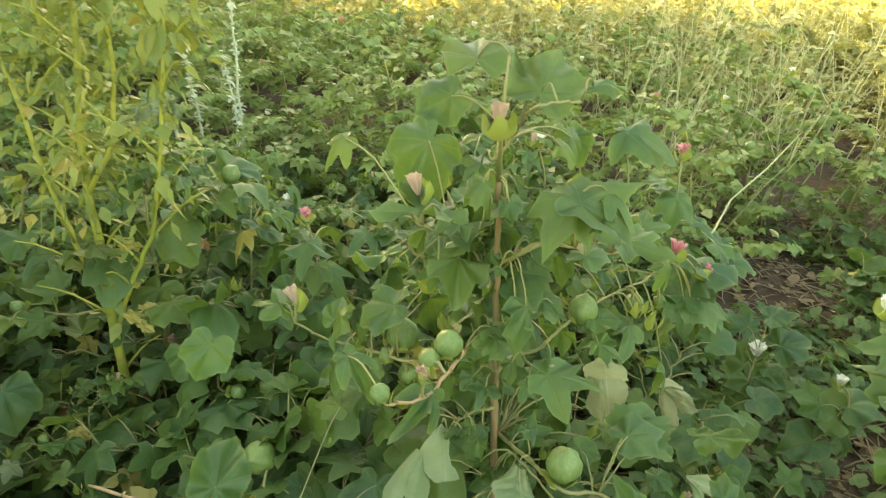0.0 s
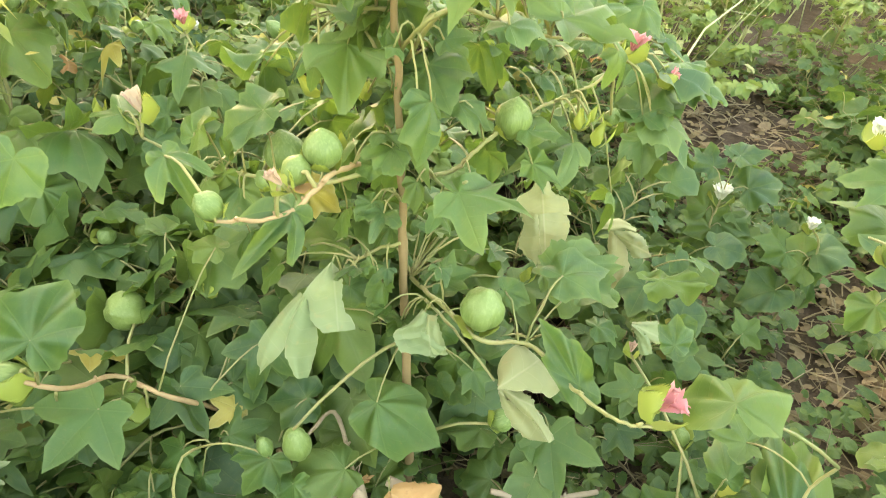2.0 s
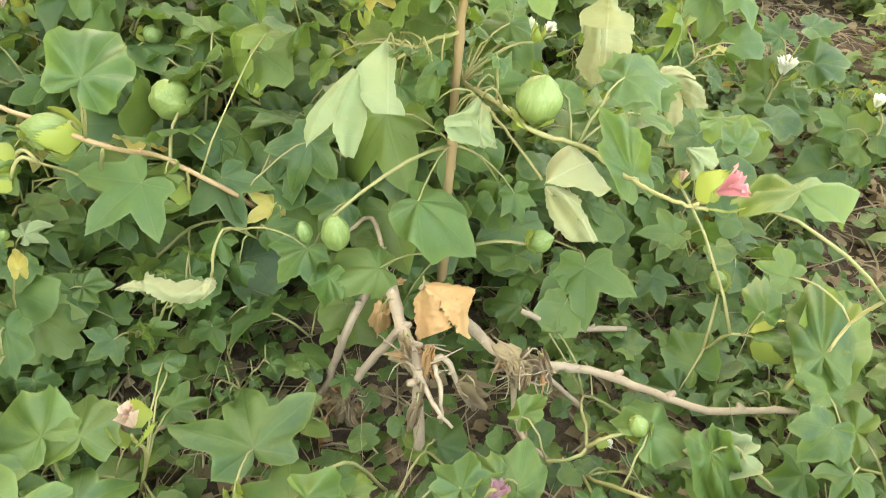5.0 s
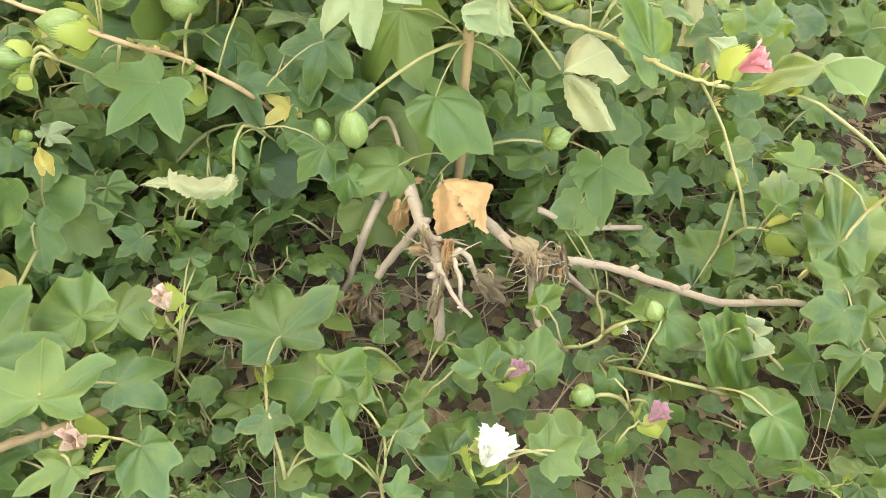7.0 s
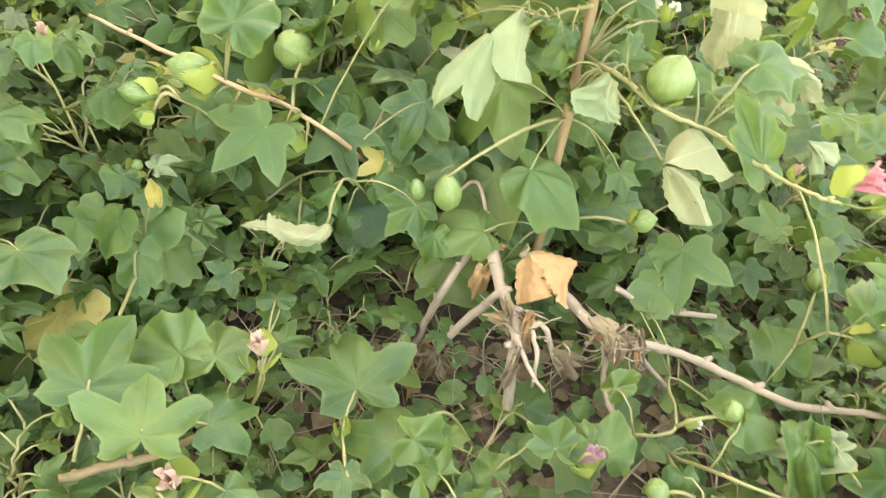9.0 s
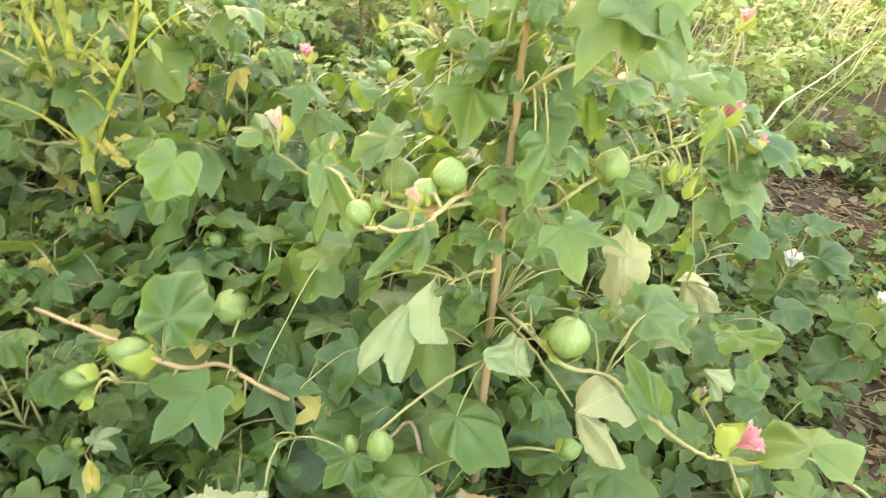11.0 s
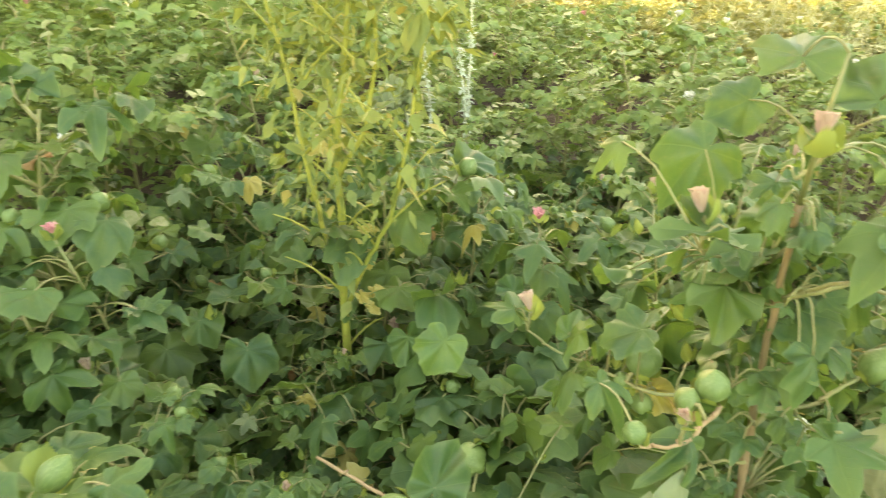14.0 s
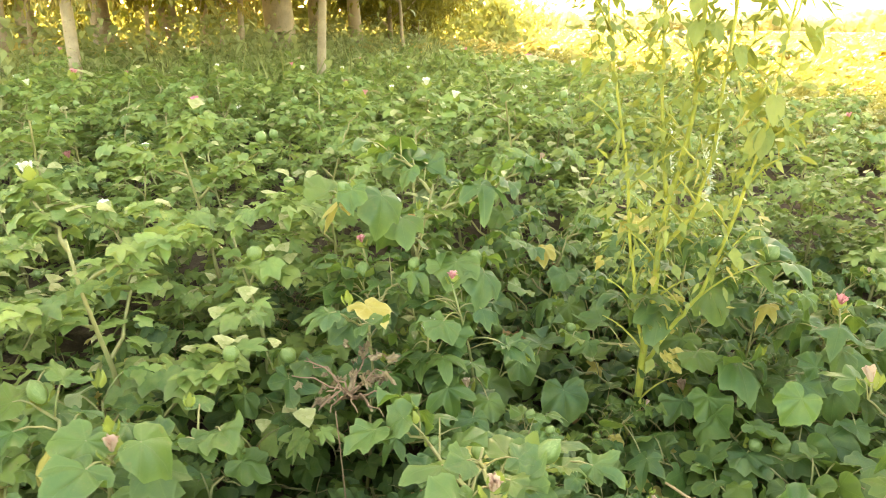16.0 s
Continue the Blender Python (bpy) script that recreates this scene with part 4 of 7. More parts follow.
def grow_trees():
    kinds = [tree_meshes(41, 6.5, 2.3, 1.0, 0.047, 4200), tree_meshes(42, 7.5, 2.6, 1.5, 0.16, 7000), tree_meshes(43, 6.0, 2.2, 1.3, 0.046, 3800)]
    rng = random.Random(44)
    s = Soup()
    for _ in range(26):
        a = rng.uniform(0, 6.28)
        base = Vector((0.04 * math.cos(a), 0.04 * math.sin(a), rng.uniform(0.95, 1.25)))
        tip = base + Vector((math.cos(a), math.sin(a), rng.uniform(-0.9, 0.1))) * rng.uniform(0.12, 0.32)
        for p in bend(base, tip, UP * 0.04, 7)[1:]:
            for _ in range(4):
                d = Vector((rng.uniform(-1, 1), rng.uniform(-1, 1), rng.uniform(-1.6, 0.1)))
                s.shape(rng.choice(LEAVES["lance"]), leaf_pose(p, d, UP + d * 0.3, rng.uniform(0.04, 0.08), 1.6))
    # yellow leaf colour here stands for sun shining through the shoots
    shoots = s.mesh("shoot", LEAF_YELLOW)
    pale, dark, edge = "slim young tree with pale bark and yellow-green leaves", "leafy tree with a dark thick trunk", "slim pale-barked young tree at the field edge"
    for x, y, k, s, label in ((-4.93, 2.55, 0, 1.00, pale), (-4.47, 4.53, 2, 1.00, edge), (-7.89, 7.72, 1, 1.60, dark), (-9.26, 7.27, 0, 1.50, pale), (-8.66, 5.79, 2, 0.75, edge),
                              (-8.20, 6.68, 2, 0.80, edge), (-7.54, 6.46, 0, 1.00, pale), (-9.06, 12.29, 1, 0.45, dark), (-8.68, 10.68, 1, 0.92, dark), (-9.52, 4.67, 2, 0.80, edge),
                              (-9.03, 13.53, 2, 0.42, edge), (-11.10, 6.80, 1, 1.10, dark), (-12.36, 9.11, 1, 1.30, dark), (-13.68, 7.10, 1, 1.20, dark), (-9.75, 10.65, 1, 1.00, dark),
                              (-6.60, 1.40, 2, 1.10, edge), (-6.60, 9.30, 2, 0.72, edge), (-12.60, 14.20, 1, 1.10, dark), (-7.50, 3.20, 1, 1.00, dark)):
        tree = thing("tree", Matrix.Translation((x, y, ground_z(x, y))) @ Matrix.Rotation(rng.uniform(0, 6), 4, "Z"), label, "tree", "trees at the field edge")
        tree.scale = (s, s, s)
        part("trunk", kinds[k][0], tree)
        part("crown", kinds[k][1], tree)
        if label == pale:
            part("shoot", shoots, tree, None, "drooping shoots, leaves coloured yellow as backlit")


grow_trees()

# ---- the plants in front, piece by piece ----
class Pieces:
    """Hangs leaves, bolls, flowers and twigs on one plant."""

    def __init__(self, plant, seed):
        self.plant, self.rng = plant, random.Random(seed)
        self.lines = []

    def twig(self, pts, r0, r1, material):
        line, q = [], [Vector(p) for p in pts]
        q = [q[0] * 2 - q[1]] + q + [q[-1] * 2 - q[-2]]
        for k in range(1, len(q) - 2):
            # a smooth line through the given points
            a, b, c, d = q[k - 1:k + 3]
            for j in range(5):
                t = j / 5
                p = 0.5 * (2 * b + (c - a) * t + (2 * a - 5 * b + 4 * c - d) * t * t + (3 * b - a - 3 * c + d) * t ** 3)
                line.append(p + Vector((self.rng.uniform(-1, 1), self.rng.uniform(-1, 1), self.rng.uniform(-1, 1))) * 0.0009)
        line.append(Vector(pts[-1]))
        s = Soup()
        s.tube(line, [r * self.rng.uniform(0.9, 1.12) for r in taper(r0, r1, len(line))], 7)
        for p in line[2:-2:5]:
            s.tube([p, p + Vector((self.rng.uniform(-1, 1), self.rng.uniform(-1, 1), self.rng.uniform(0, 1))) * r0 * 1.7], [r0 * 0.9, r0 * 0.4], 5)
        self.lines.append(line)
        part("branch", s.mesh("branch", material), self.plant)

    def folded(self, material, base, normal, turn, size, sheets, crumple=1.0):
        """A wilted leaf hanging from base in folds; each is a sheet between two rims, with the depth of either and its swell."""
        noise_at = self.rng.uniform(0, 50)
        verts, faces, uvs, n, m = [], [], [], 24, 12
        for rim_a, rim_b, deep_a, deep_b, swell in sheets:
            a, b = smooth_line(rim_a, n), smooth_line(rim_b, n)
            first = len(verts)
            for i in range(n + 1):
                for j in range(m + 1):
                    u, v = i / n, j / m
                    p = a[i].lerp(b[i], v)
                    nick = 0.035 * crumple * noise.noise((i * 0.7, noise_at + 7 * v, first)) * (j in (0, m))
                    z = deep_a + (deep_b - deep_a) * v + swell * math.sin(math.pi * v) * (0.4 + 0.6 * math.sin(math.pi * min(u + 0.2, 1)))
                    z += 0.07 * noise.noise((p.x * 2.5 + noise_at, p.y * 2.5, first)) + 0.025 * math.sin(9 * v + 3 * u + noise_at)
                    z += crumple * (0.045 * abs(noise.noise((p.x * 5 + noise_at, p.y * 5, first + 0.5))) + 0.018 * noise.noise((p.x * 13, p.y * 13 + noise_at, first)))
                    verts.append(Vector((p.x + nick, p.y + nick, z)))
                    uvs.append((0.5 + 0.25 * p.x, 0.5 + 0.25 * p.y, abs(2 * v - 1) ** 3))
            faces += [(first + i * (m + 1) + j, first + i * (m + 1) + j + 1, first + (i + 1) * (m + 1) + j + 1, first + (i + 1) * (m + 1) + j) for i in range(n) for j in range(m)]
        z = Vector(normal).normalized()
        x = UP.cross(z).normalized()
        pose_of = Matrix((x, z.cross(x), z)).transposed().to_4x4()
        self.stalk(Vector(base), 0.0011)
        part("leaf", mesh_of("leaf", verts, faces, material, uvs), self.plant, Matrix.Translation(base) @ pose_of @ Matrix.Rotation(radians(turn), 4, "Z") @ Matrix.Scale(size, 4), LEAF_WORDS[material.name])

    def stalk(self, at, r=0.0013):
        best = min((p for line in self.lines for p in line), key=lambda p: (p - at).length, default=None)
        if best is None or (best - at).length > 0.16 or (best - at).length < 0.012:
            return
        s = Soup()
        s.tube(bend(best, at, UP * 0.012, 5, 0.001, self.rng), taper(r, r * 0.75, 6), 5)
        part("leaf_stalk", s.mesh("leaf_stalk", TWIG), self.plant)

    def leaf(self, kind, material, base, tip, normal, width=1.0, which=None):
        base, tip = Vector(base), Vector(tip)
        width *= 0.7 if kind == "crumpled" else 0.88
        self.stalk(base, 0.0011)
        add_leaf(self.plant, kind, material, base, tip - base, normal, (tip - base).length, self.rng, width, which, LEAF_WORDS.get(material.name, ""))

    def boll(self, base, way, size, long=False, dry=False, bracts=3):
        self.stalk(Vector(base), 0.002)
        add_boll(self.plant, base, way, size, self.rng, bracts, long, "", 1 if dry else 0, dry)

    def bud(self, at, way, size):
        self.stalk(Vector(at), 0.0014)
        part("bud", self.rng.choice(BUD_MESHES), self.plant, Matrix.Translation(at) @ face(way, self.rng.uniform(0, 6)) @ Matrix.Scale(size, 4))

    def flower(self, base, way, size, kind):
        self.stalk(Vector(base), 0.0018)
        add_flower(self.plant, base, way, size, kind, self.rng, FLOWER_WORDS[kind])


LEAF_WORDS = {"dried_pale_leaf": "pale cream dried leaf", "wilted_pale_leaf": "pale wilted leaf", "yellowed_leaf": "yellowed leaf", "dry_leaf": "dry orange-brown leaf"}
FLOWER_WORDS = {"pink": "crumpled pink flower", "faded": "faded closed flower", "mauve": "withered mauve flower", "white": "open white flower"}



def tall_cotton():
    p = Pieces(thing("cotton_plant", Matrix(), "tall upright cotton plant with brown stem, broad leaves and green bolls", "cotton plant", "cotton plants of the field"), 61)
    leaf, boll, flower, twig = p.leaf, p.boll, p.flower, p.twig
    s = Soup()
    stem = [(0.072, 0.56, -0.03), (0.074, 0.575, 0.12), (0.07, 0.605, 0.24), (0.066, 0.625, 0.34), (0.063, 0.634, 0.42), (0.060, 0.628, 0.52), (0.053, 0.6, 0.62), (0.05, 0.575, 0.69), (0.052, 0.565, 0.74)]
    lower = []
    for a, b in zip(stem[:6], stem[1:7]):
        lower += bend(a, b, (0, 0, 0), 5, 0.0014, p.rng)[:-1]
    lower.append(Vector(stem[6]))
    s.tube(lower, [r * (1.22 if k % 5 == 0 else 1.0) for k, r in enumerate(taper(0.0054, 0.0026, len(lower)))], 9)
    part("stem", s.mesh("stem", STEM), p.plant)
    s = Soup()
    s.tube(stem[6:], [0.0026, 0.0018, 0.001], 9)
    part("stem", s.mesh("stem", TWIG), p.plant, None, "green upper stem")
    p.lines.append([Vector(q) for q in stem])
    twig([(0.059, 0.634, 0.423), (0.034, 0.615, 0.429), (0.015, 0.530, 0.464), (0.003, 0.514, 0.458), (-0.009, 0.490, 0.457), (-0.030, 0.470, 0.463), (-0.046, 0.453, 0.473)], 0.0024, 0.0012, BRANCH)
    twig([(0.061, 0.632, 0.418), (-0.022, 0.635, 0.394), (-0.075, 0.657, 0.393), (-0.131, 0.681, 0.394), (-0.166, 0.672, 0.421)], 0.0021, 0.0013, TWIG)
    twig([(0.064, 0.613, 0.394), (0.080, 0.623, 0.408), (0.108, 0.627, 0.415), (0.126, 0.635, 0.428), (0.148, 0.646, 0.444), (0.203, 0.680, 0.460), (0.236, 0.687, 0.472), (0.269, 0.700, 0.492)], 0.0024, 0.0012, TWIG)
    twig([(0.061, 0.634, 0.422), (0.079, 0.614, 0.430), (0.100, 0.583, 0.422), (0.112, 0.551, 0.447)], 0.002, 0.0012, TWIG)
    twig([(0.075, 0.637, 0.291), (0.101, 0.574, 0.307), (0.131, 0.525, 0.310), (0.173, 0.537, 0.295), (0.193, 0.474, 0.312), (0.205, 0.443, 0.320), (0.221, 0.422, 0.326), (0.240, 0.419, 0.324)], 0.0024, 0.0013, TWIG)
    twig([(0.063, 0.608, 0.352), (0.035, 0.620, 0.333), (0.012, 0.593, 0.328)], 0.0018, 0.0013, TWIG)
    twig([(0.087, 0.593, 0.299), (0.117, 0.557, 0.285), (0.145, 0.519, 0.268)], 0.0016, 0.0011, TWIG)
    twig([(0.054, 0.652, 0.544), (0.001, 0.646, 0.547), (-0.022, 0.540, 0.600)], 0.0021, 0.0011, TWIG)
    twig([(0.058, 0.654, 0.503), (0.077, 0.587, 0.551), (0.101, 0.583, 0.569), (0.122, 0.579, 0.607)], 0.0021, 0.0011, TWIG)
    twig([(0.051, 0.642, 0.502), (0.037, 0.654, 0.522), (0.021, 0.693, 0.531)], 0.0016, 0.0011, TWIG)
    twig([(0.045, 0.601, 0.639), (0.064, 0.600, 0.663), (0.072, 0.560, 0.696), (0.094, 0.562, 0.702), (0.119, 0.581, 0.699)], 0.0016, 0.001, TWIG)
    twig([(0.065, 0.666, 0.494), (0.097, 0.587, 0.563), (0.162, 0.618, 0.538), (0.267, 0.710, 0.504)], 0.0021, 0.0011, TWIG)
    p.folded(LEAF_PALE, (0.005, 0.583, 0.350), (0.1, -0.85, 0.51), 1, 0.046, [
        ([(0, 0), (0.15, -0.4), (0.13, -0.8), (0.33, -1.35)], [(-0.04, -0.02), (-0.5, -0.45), (-0.66, -0.8), (-0.3, -1.32)], -0.1, 0.05, 0.12),
        ([(-0.64, -0.52), (-1.1, -0.95), (-1.48, -1.45), (-1.5, -2.0)], [(-0.55, -0.6), (-0.82, -1.0), (-1.0, -1.5), (-1.44, -1.9)], 0.0, 0.22, 0.05),
        ([(-0.55, -0.58), (-0.82, -1.0), (-1.0, -1.55), (-0.84, -2.08)], [(-0.5, -0.7), (-0.4, -1.15), (-0.42, -1.6), (-0.62, -2.15)], 0.23, -0.05, 0.1)])
    p.folded(LEAF_CREAM, (0.206, 0.700, 0.373), (-0.22, -0.89, 0.4), 11, 0.052, [
        ([(-0.1, 0), (-0.2, -0.25), (-0.5, -0.45), (-0.45, -0.8)], [(0.1, 0), (0.22, -0.38), (0.45, -0.5), (0.53, -0.83)], 0.0, -0.1, 0.15),
        ([(-0.45, -0.65), (-0.4, -1.0), (-0.52, -1.4), (-0.2, -1.78)], [(-0.1, -0.75), (-0.1, -1.2), (-0.08, -1.5), (-0.19, -1.8)], -0.05, 0.2, 0.06),
        ([(-0.14, -0.75), (-0.1, -1.2), (-0.15, -1.75)], [(0.42, -0.75), (0.5, -1.1), (0.27, -1.6)], 0.12, -0.15, 0.12)])
    flower((0.143, 0.747, 0.301), (0.00, -0.55, 0.83), 0.0137, "white")
    flower((0.167, 0.755, 0.299), (0.00, -0.55, 0.83), 0.0114, "white")
    p.folded(LEAF_CREAM, (0.317, 0.800, 0.246), (-0.31, -0.83, 0.46), 12, 0.066, [
        ([(0, 0), (0.1, 0.15), (0.4, 0.12), (0.65, -0.04)], [(0, -0.02), (0.2, -0.08), (0.42, -0.06), (0.63, -0.12)], -0.05, 0.1, 0.12),
        ([(0.62, -0.08), (0.8, -0.25), (0.92, -0.58)], [(0.18, -0.06), (0.4, -0.3), (0.6, -0.6)], 0.05, 0.08, 0.16),
        ([(0.15, -0.05), (0.12, -0.4), (0.2, -0.8), (0.15, -1.3)], [(0.4, -0.15), (0.5, -0.6), (0.52, -1.0), (0.5, -1.32)], 0.0, -0.05, 0.14)])
    p.folded(LEAF_CREAM, (0.147, 0.512, 0.268), (-0.17, -0.73, 0.67), 11, 0.0465, [
        ([(0, 0.02), (0.05, 0.45), (0.42, 0.75), (0.78, 0.48), (1.14, 0.0)], [(0, 0), (0.3, -0.05), (0.65, -0.08), (0.95, -0.2), (1.14, -0.06)], -0.15, 0.25, 0.2),
        ([(0, -0.03), (0.25, -0.3), (0.6, -0.62), (0.85, -1.02)], [(0.35, -0.05), (0.6, -0.22), (0.7, -0.45), (0.98, -0.96)], 0.1, -0.02, 0.12),
        ([(0, -0.04), (0.05, -0.4), (0.28, -0.8), (0.5, -1.0)], [(0.02, -0.03), (0.27, -0.31), (0.61, -0.62), (0.85, -1.0)], -0.2, 0.09, -0.05)])
    leaf("broad", LEAF, (0.042, 0.546, 0.213), (0.092, 0.519, 0.213), (0.02, -0.43, 0.90))
    leaf("round", LEAF, (0.011, 0.523, 0.146), (-0.029, 0.509, 0.158), (0.06, -0.48, 0.88))
    leaf("broad", LEAF, (0.039, 0.543, 0.089), (0.068, 0.576, 0.103), (0.02, -0.40, 0.92), 0.80)
    leaf("round", LEAF, (0.118, 0.709, 0.324), (0.116, 0.669, 0.304), (-0.08, -0.78, 0.62), 1.10)
    leaf("trefoil", LEAF, (0.106, 0.546, 0.440), (0.156, 0.523, 0.446), (-0.04, -0.38, 0.93), 0.90)
    leaf("cotton", LEAF, (0.205, 0.571, 0.343), (0.249, 0.580, 0.359), (-0.15, -0.47, 0.87), 0.90)
    leaf("broad", LEAF, (0.201, 0.470, 0.313), (0.174, 0.500, 0.354), (-0.19, -0.48, 0.85), 0.42)
    leaf("broad", LEAF, (0.315, 0.730, 0.434), (0.323, 0.781, 0.454), (-0.23, -0.56, 0.80))
    leaf("trefoil", LEAF, (0.225, 0.675, 0.421), (0.179, 0.649, 0.433), (-0.15, -0.50, 0.85))
    leaf("cotton", LEAF, (0.316, 0.723, 0.425), (0.372, 0.720, 0.424), (-0.13, -0.32, 0.94), 0.80)
    leaf("broad", LEAF, (0.048, 0.669, 0.418), (0.023, 0.715, 0.446), (0.02, -0.81, 0.59), 0.80)
    leaf("round", LEAF, (0.056, 0.660, 0.407), (0.040, 0.646, 0.386), (0.00, -0.83, 0.56), 0.90)
    leaf("broad", LEAF, (0.054, 0.658, 0.336), (0.010, 0.682, 0.332), (0.01, -0.61, 0.79), 0.90)
    p.folded(LEAF_PALE, (0.087, 0.555, 0.320), (-0.05, -0.81, 0.58), 5, 0.0465, [
        ([(-0.1, 0), (-0.35, -0.25), (-0.62, -0.38), (-0.66, -0.55)], [(0, -0.1), (-0.02, -0.25), (-0.05, -0.35), (-0.05, -0.52)], 0.0, 0.0, 0.22),
        ([(-0.65, -0.5), (-0.55, -0.75), (-0.2, -0.85), (0.1, -0.9)], [(-0.5, -0.38), (-0.2, -0.38), (-0.05, -0.48), (0.3, -0.75)], 0.0, 0.05, -0.12),
        ([(-0.02, -0.1), (-0.05, -0.4), (0.05, -0.85)], [(0.15, -0.15), (0.22, -0.45), (0.33, -0.9)], 0.03, -0.1, 0.06)])
    leaf("broad", LEAF, (0.014, 0.634, 0.283), (0.039, 0.626, 0.273), (0.06, -0.65, 0.76))
    leaf("trefoil", LEAF, (0.002, 0.645, 0.245), (-0.056, 0.602, 0.183), (0.05, -0.46, 0.89))
    leaf("cotton", LEAF, (-0.002, 0.693, 0.295), (-0.048, 0.699, 0.301), (0.05, -0.50, 0.86), 0.90)
    leaf("round", LEAF, (0.059, 0.636, 0.459), (0.056, 0.646, 0.473), (0.00, -0.86, 0.50), 0.90)
    leaf("trefoil", LEAF, (-0.008, 0.490, 0.458), (-0.027, 0.451, 0.453), (0.14, -0.80, 0.58), 0.75)
    leaf("broad", LEAF_YELLOW, (-0.027, 0.683, 0.365), (0.006, 0.671, 0.350), (0.11, -0.73, 0.68), 0.80)
    leaf("trefoil", LEAF, (-0.080, 0.487, 0.498), (-0.059, 0.460, 0.486), (0.30, -0.78, 0.55), 0.75)
    leaf("deep", LEAF, (0.103, 0.619, 0.301), (0.139, 0.625, 0.312), (-0.05, -0.57, 0.82), 0.90)
    leaf("broad", LEAF, (0.128, 0.659, 0.290), (0.100, 0.656, 0.284), (-0.07, -0.58, 0.81), 0.90)
    leaf("cotton", LEAF, (0.111, 0.633, 0.476), (0.147, 0.626, 0.467), (-0.03, -0.34, 0.94), 0.90)
    leaf("broad", LEAF, (0.158, 0.580, 0.319), (0.183, 0.574, 0.312), (-0.12, -0.56, 0.82), 0.90)
    leaf("trefoil", LEAF, (0.125, 0.631, 0.183), (0.115, 0.611, 0.154), (-0.06, -0.50, 0.86), 0.90)
    leaf("deep", LEAF, (0.142, 0.617, 0.181), (0.155, 0.597, 0.154), (-0.08, -0.49, 0.87), 0.90)
    leaf("cotton", LEAF, (0.122, 0.580, 0.610), (0.096, 0.542, 0.597), (-0.13, -0.63, 0.76), 1.10)
    leaf("deep", LEAF, (0.125, 0.569, 0.610), (0.184, 0.550, 0.581), (-0.10, -0.45, 0.88), 0.90)
    leaf("trefoil", LEAF, (-0.002, 0.554, 0.607), (-0.058, 0.521, 0.624), (0.01, -0.27, 0.96), 0.80)
    leaf("broad", LEAF, (0.020, 0.651, 0.516), (0.019, 0.605, 0.491), (-0.01, -0.81, 0.58))
    leaf("broad", LEAF, (0.086, 0.651, 0.501), (0.099, 0.608, 0.485), (-0.10, -0.80, 0.59))
    leaf("cotton", LEAF, (0.027, 0.578, 0.735), (0.028, 0.613, 0.765), (-0.06, -0.93, 0.36), 1.15)
    leaf("cotton", LEAF, (0.084, 0.586, 0.707), (0.108, 0.624, 0.745), (-0.15, -0.90, 0.40), 1.05)
    leaf("trefoil", LEAF, (0.132, 0.598, 0.711), (0.162, 0.600, 0.719), (-0.09, -0.36, 0.93), 0.70)
    leaf("broad", LEAF, (0.008, 0.646, 0.690), (-0.027, 0.639, 0.672), (-0.03, -0.88, 0.47))
    leaf("cotton", LEAF, (-0.013, 0.707, 0.629), (-0.061, 0.688, 0.583), (0.00, -0.72, 0.69))
    leaf("trefoil", LEAF, (0.195, 0.688, 0.647), (0.261, 0.688, 0.651), (-0.10, -0.34, 0.93), 0.80)
    leaf("broad", LEAF, (0.140, 0.707, 0.638), (0.159, 0.694, 0.610), (-0.16, -0.71, 0.68), 0.80)
    leaf("broad", LEAF, (0.304, 0.720, 0.431), (0.319, 0.761, 0.450), (-0.26, -0.57, 0.78))
    leaf("cotton", LEAF, (0.324, 0.737, 0.470), (0.383, 0.772, 0.478), (-0.13, -0.29, 0.95))
    leaf("trefoil", LEAF, (0.185, 0.622, 0.549), (0.242, 0.659, 0.560), (-0.14, -0.42, 0.90))
    leaf("cotton", LEAF, (0.136, 0.572, 0.557), (0.160, 0.602, 0.570), (-0.11, -0.42, 0.90), 0.8)
    leaf("broad", LEAF, (0.082, 0.696, 0.464), (0.122, 0.688, 0.447), (-0.08, -0.62, 0.78))
    leaf("broad", LEAF, (-0.121, 0.672, 0.423), (-0.115, 0.682, 0.447), (0.10, -0.59, 0.80))
    leaf("trefoil", LEAF, (-0.181, 0.681, 0.439), (-0.220, 0.687, 0.450), (0.15, -0.59, 0.79), 0.80)
    leaf("broad", LEAF, (-0.095, 0.658, 0.393), (-0.104, 0.650, 0.375), (0.08, -0.65, 0.76), 0.90)
    leaf("broad", LEAF, (-0.082, 0.652, 0.382), (-0.086, 0.623, 0.364), (0.07, -0.64, 0.76), 0.90)
    leaf("round", LEAF, (0.221, 0.616, 0.316), (0.273, 0.620, 0.329), (-0.19, -0.49, 0.85), 0.90)
    leaf("deep", LEAF, (0.181, 0.640, 0.416), (0.214, 0.631, 0.399), (-0.14, -0.47, 0.87), 0.90)
    leaf("broad", LEAF, (0.053, 0.673, 0.581), (0.037, 0.656, 0.542), (-0.08, -0.78, 0.63), 0.90)
    leaf("cotton", LEAF, (0.061, 0.658, 0.548), (0.076, 0.643, 0.515), (-0.07, -0.66, 0.75), 0.90)
    leaf("round", LEAF, (0.052, 0.684, 0.606), (0.063, 0.672, 0.581), (-0.07, -0.70, 0.71), 0.80)
    boll((-0.046, 0.461, 0.472), (-0.52, -0.21, 0.83), 0.0180)
    boll((-0.014, 0.532, 0.454), (0.32, 0.00, 0.95), 0.0214, dry=True)
    flower((-0.010, 0.486, 0.477), (-0.51, -0.30, 0.81), 0.0124, "faded")
    boll((0.008, 0.542, 0.462), (0.00, -0.10, 1.00), 0.0282)
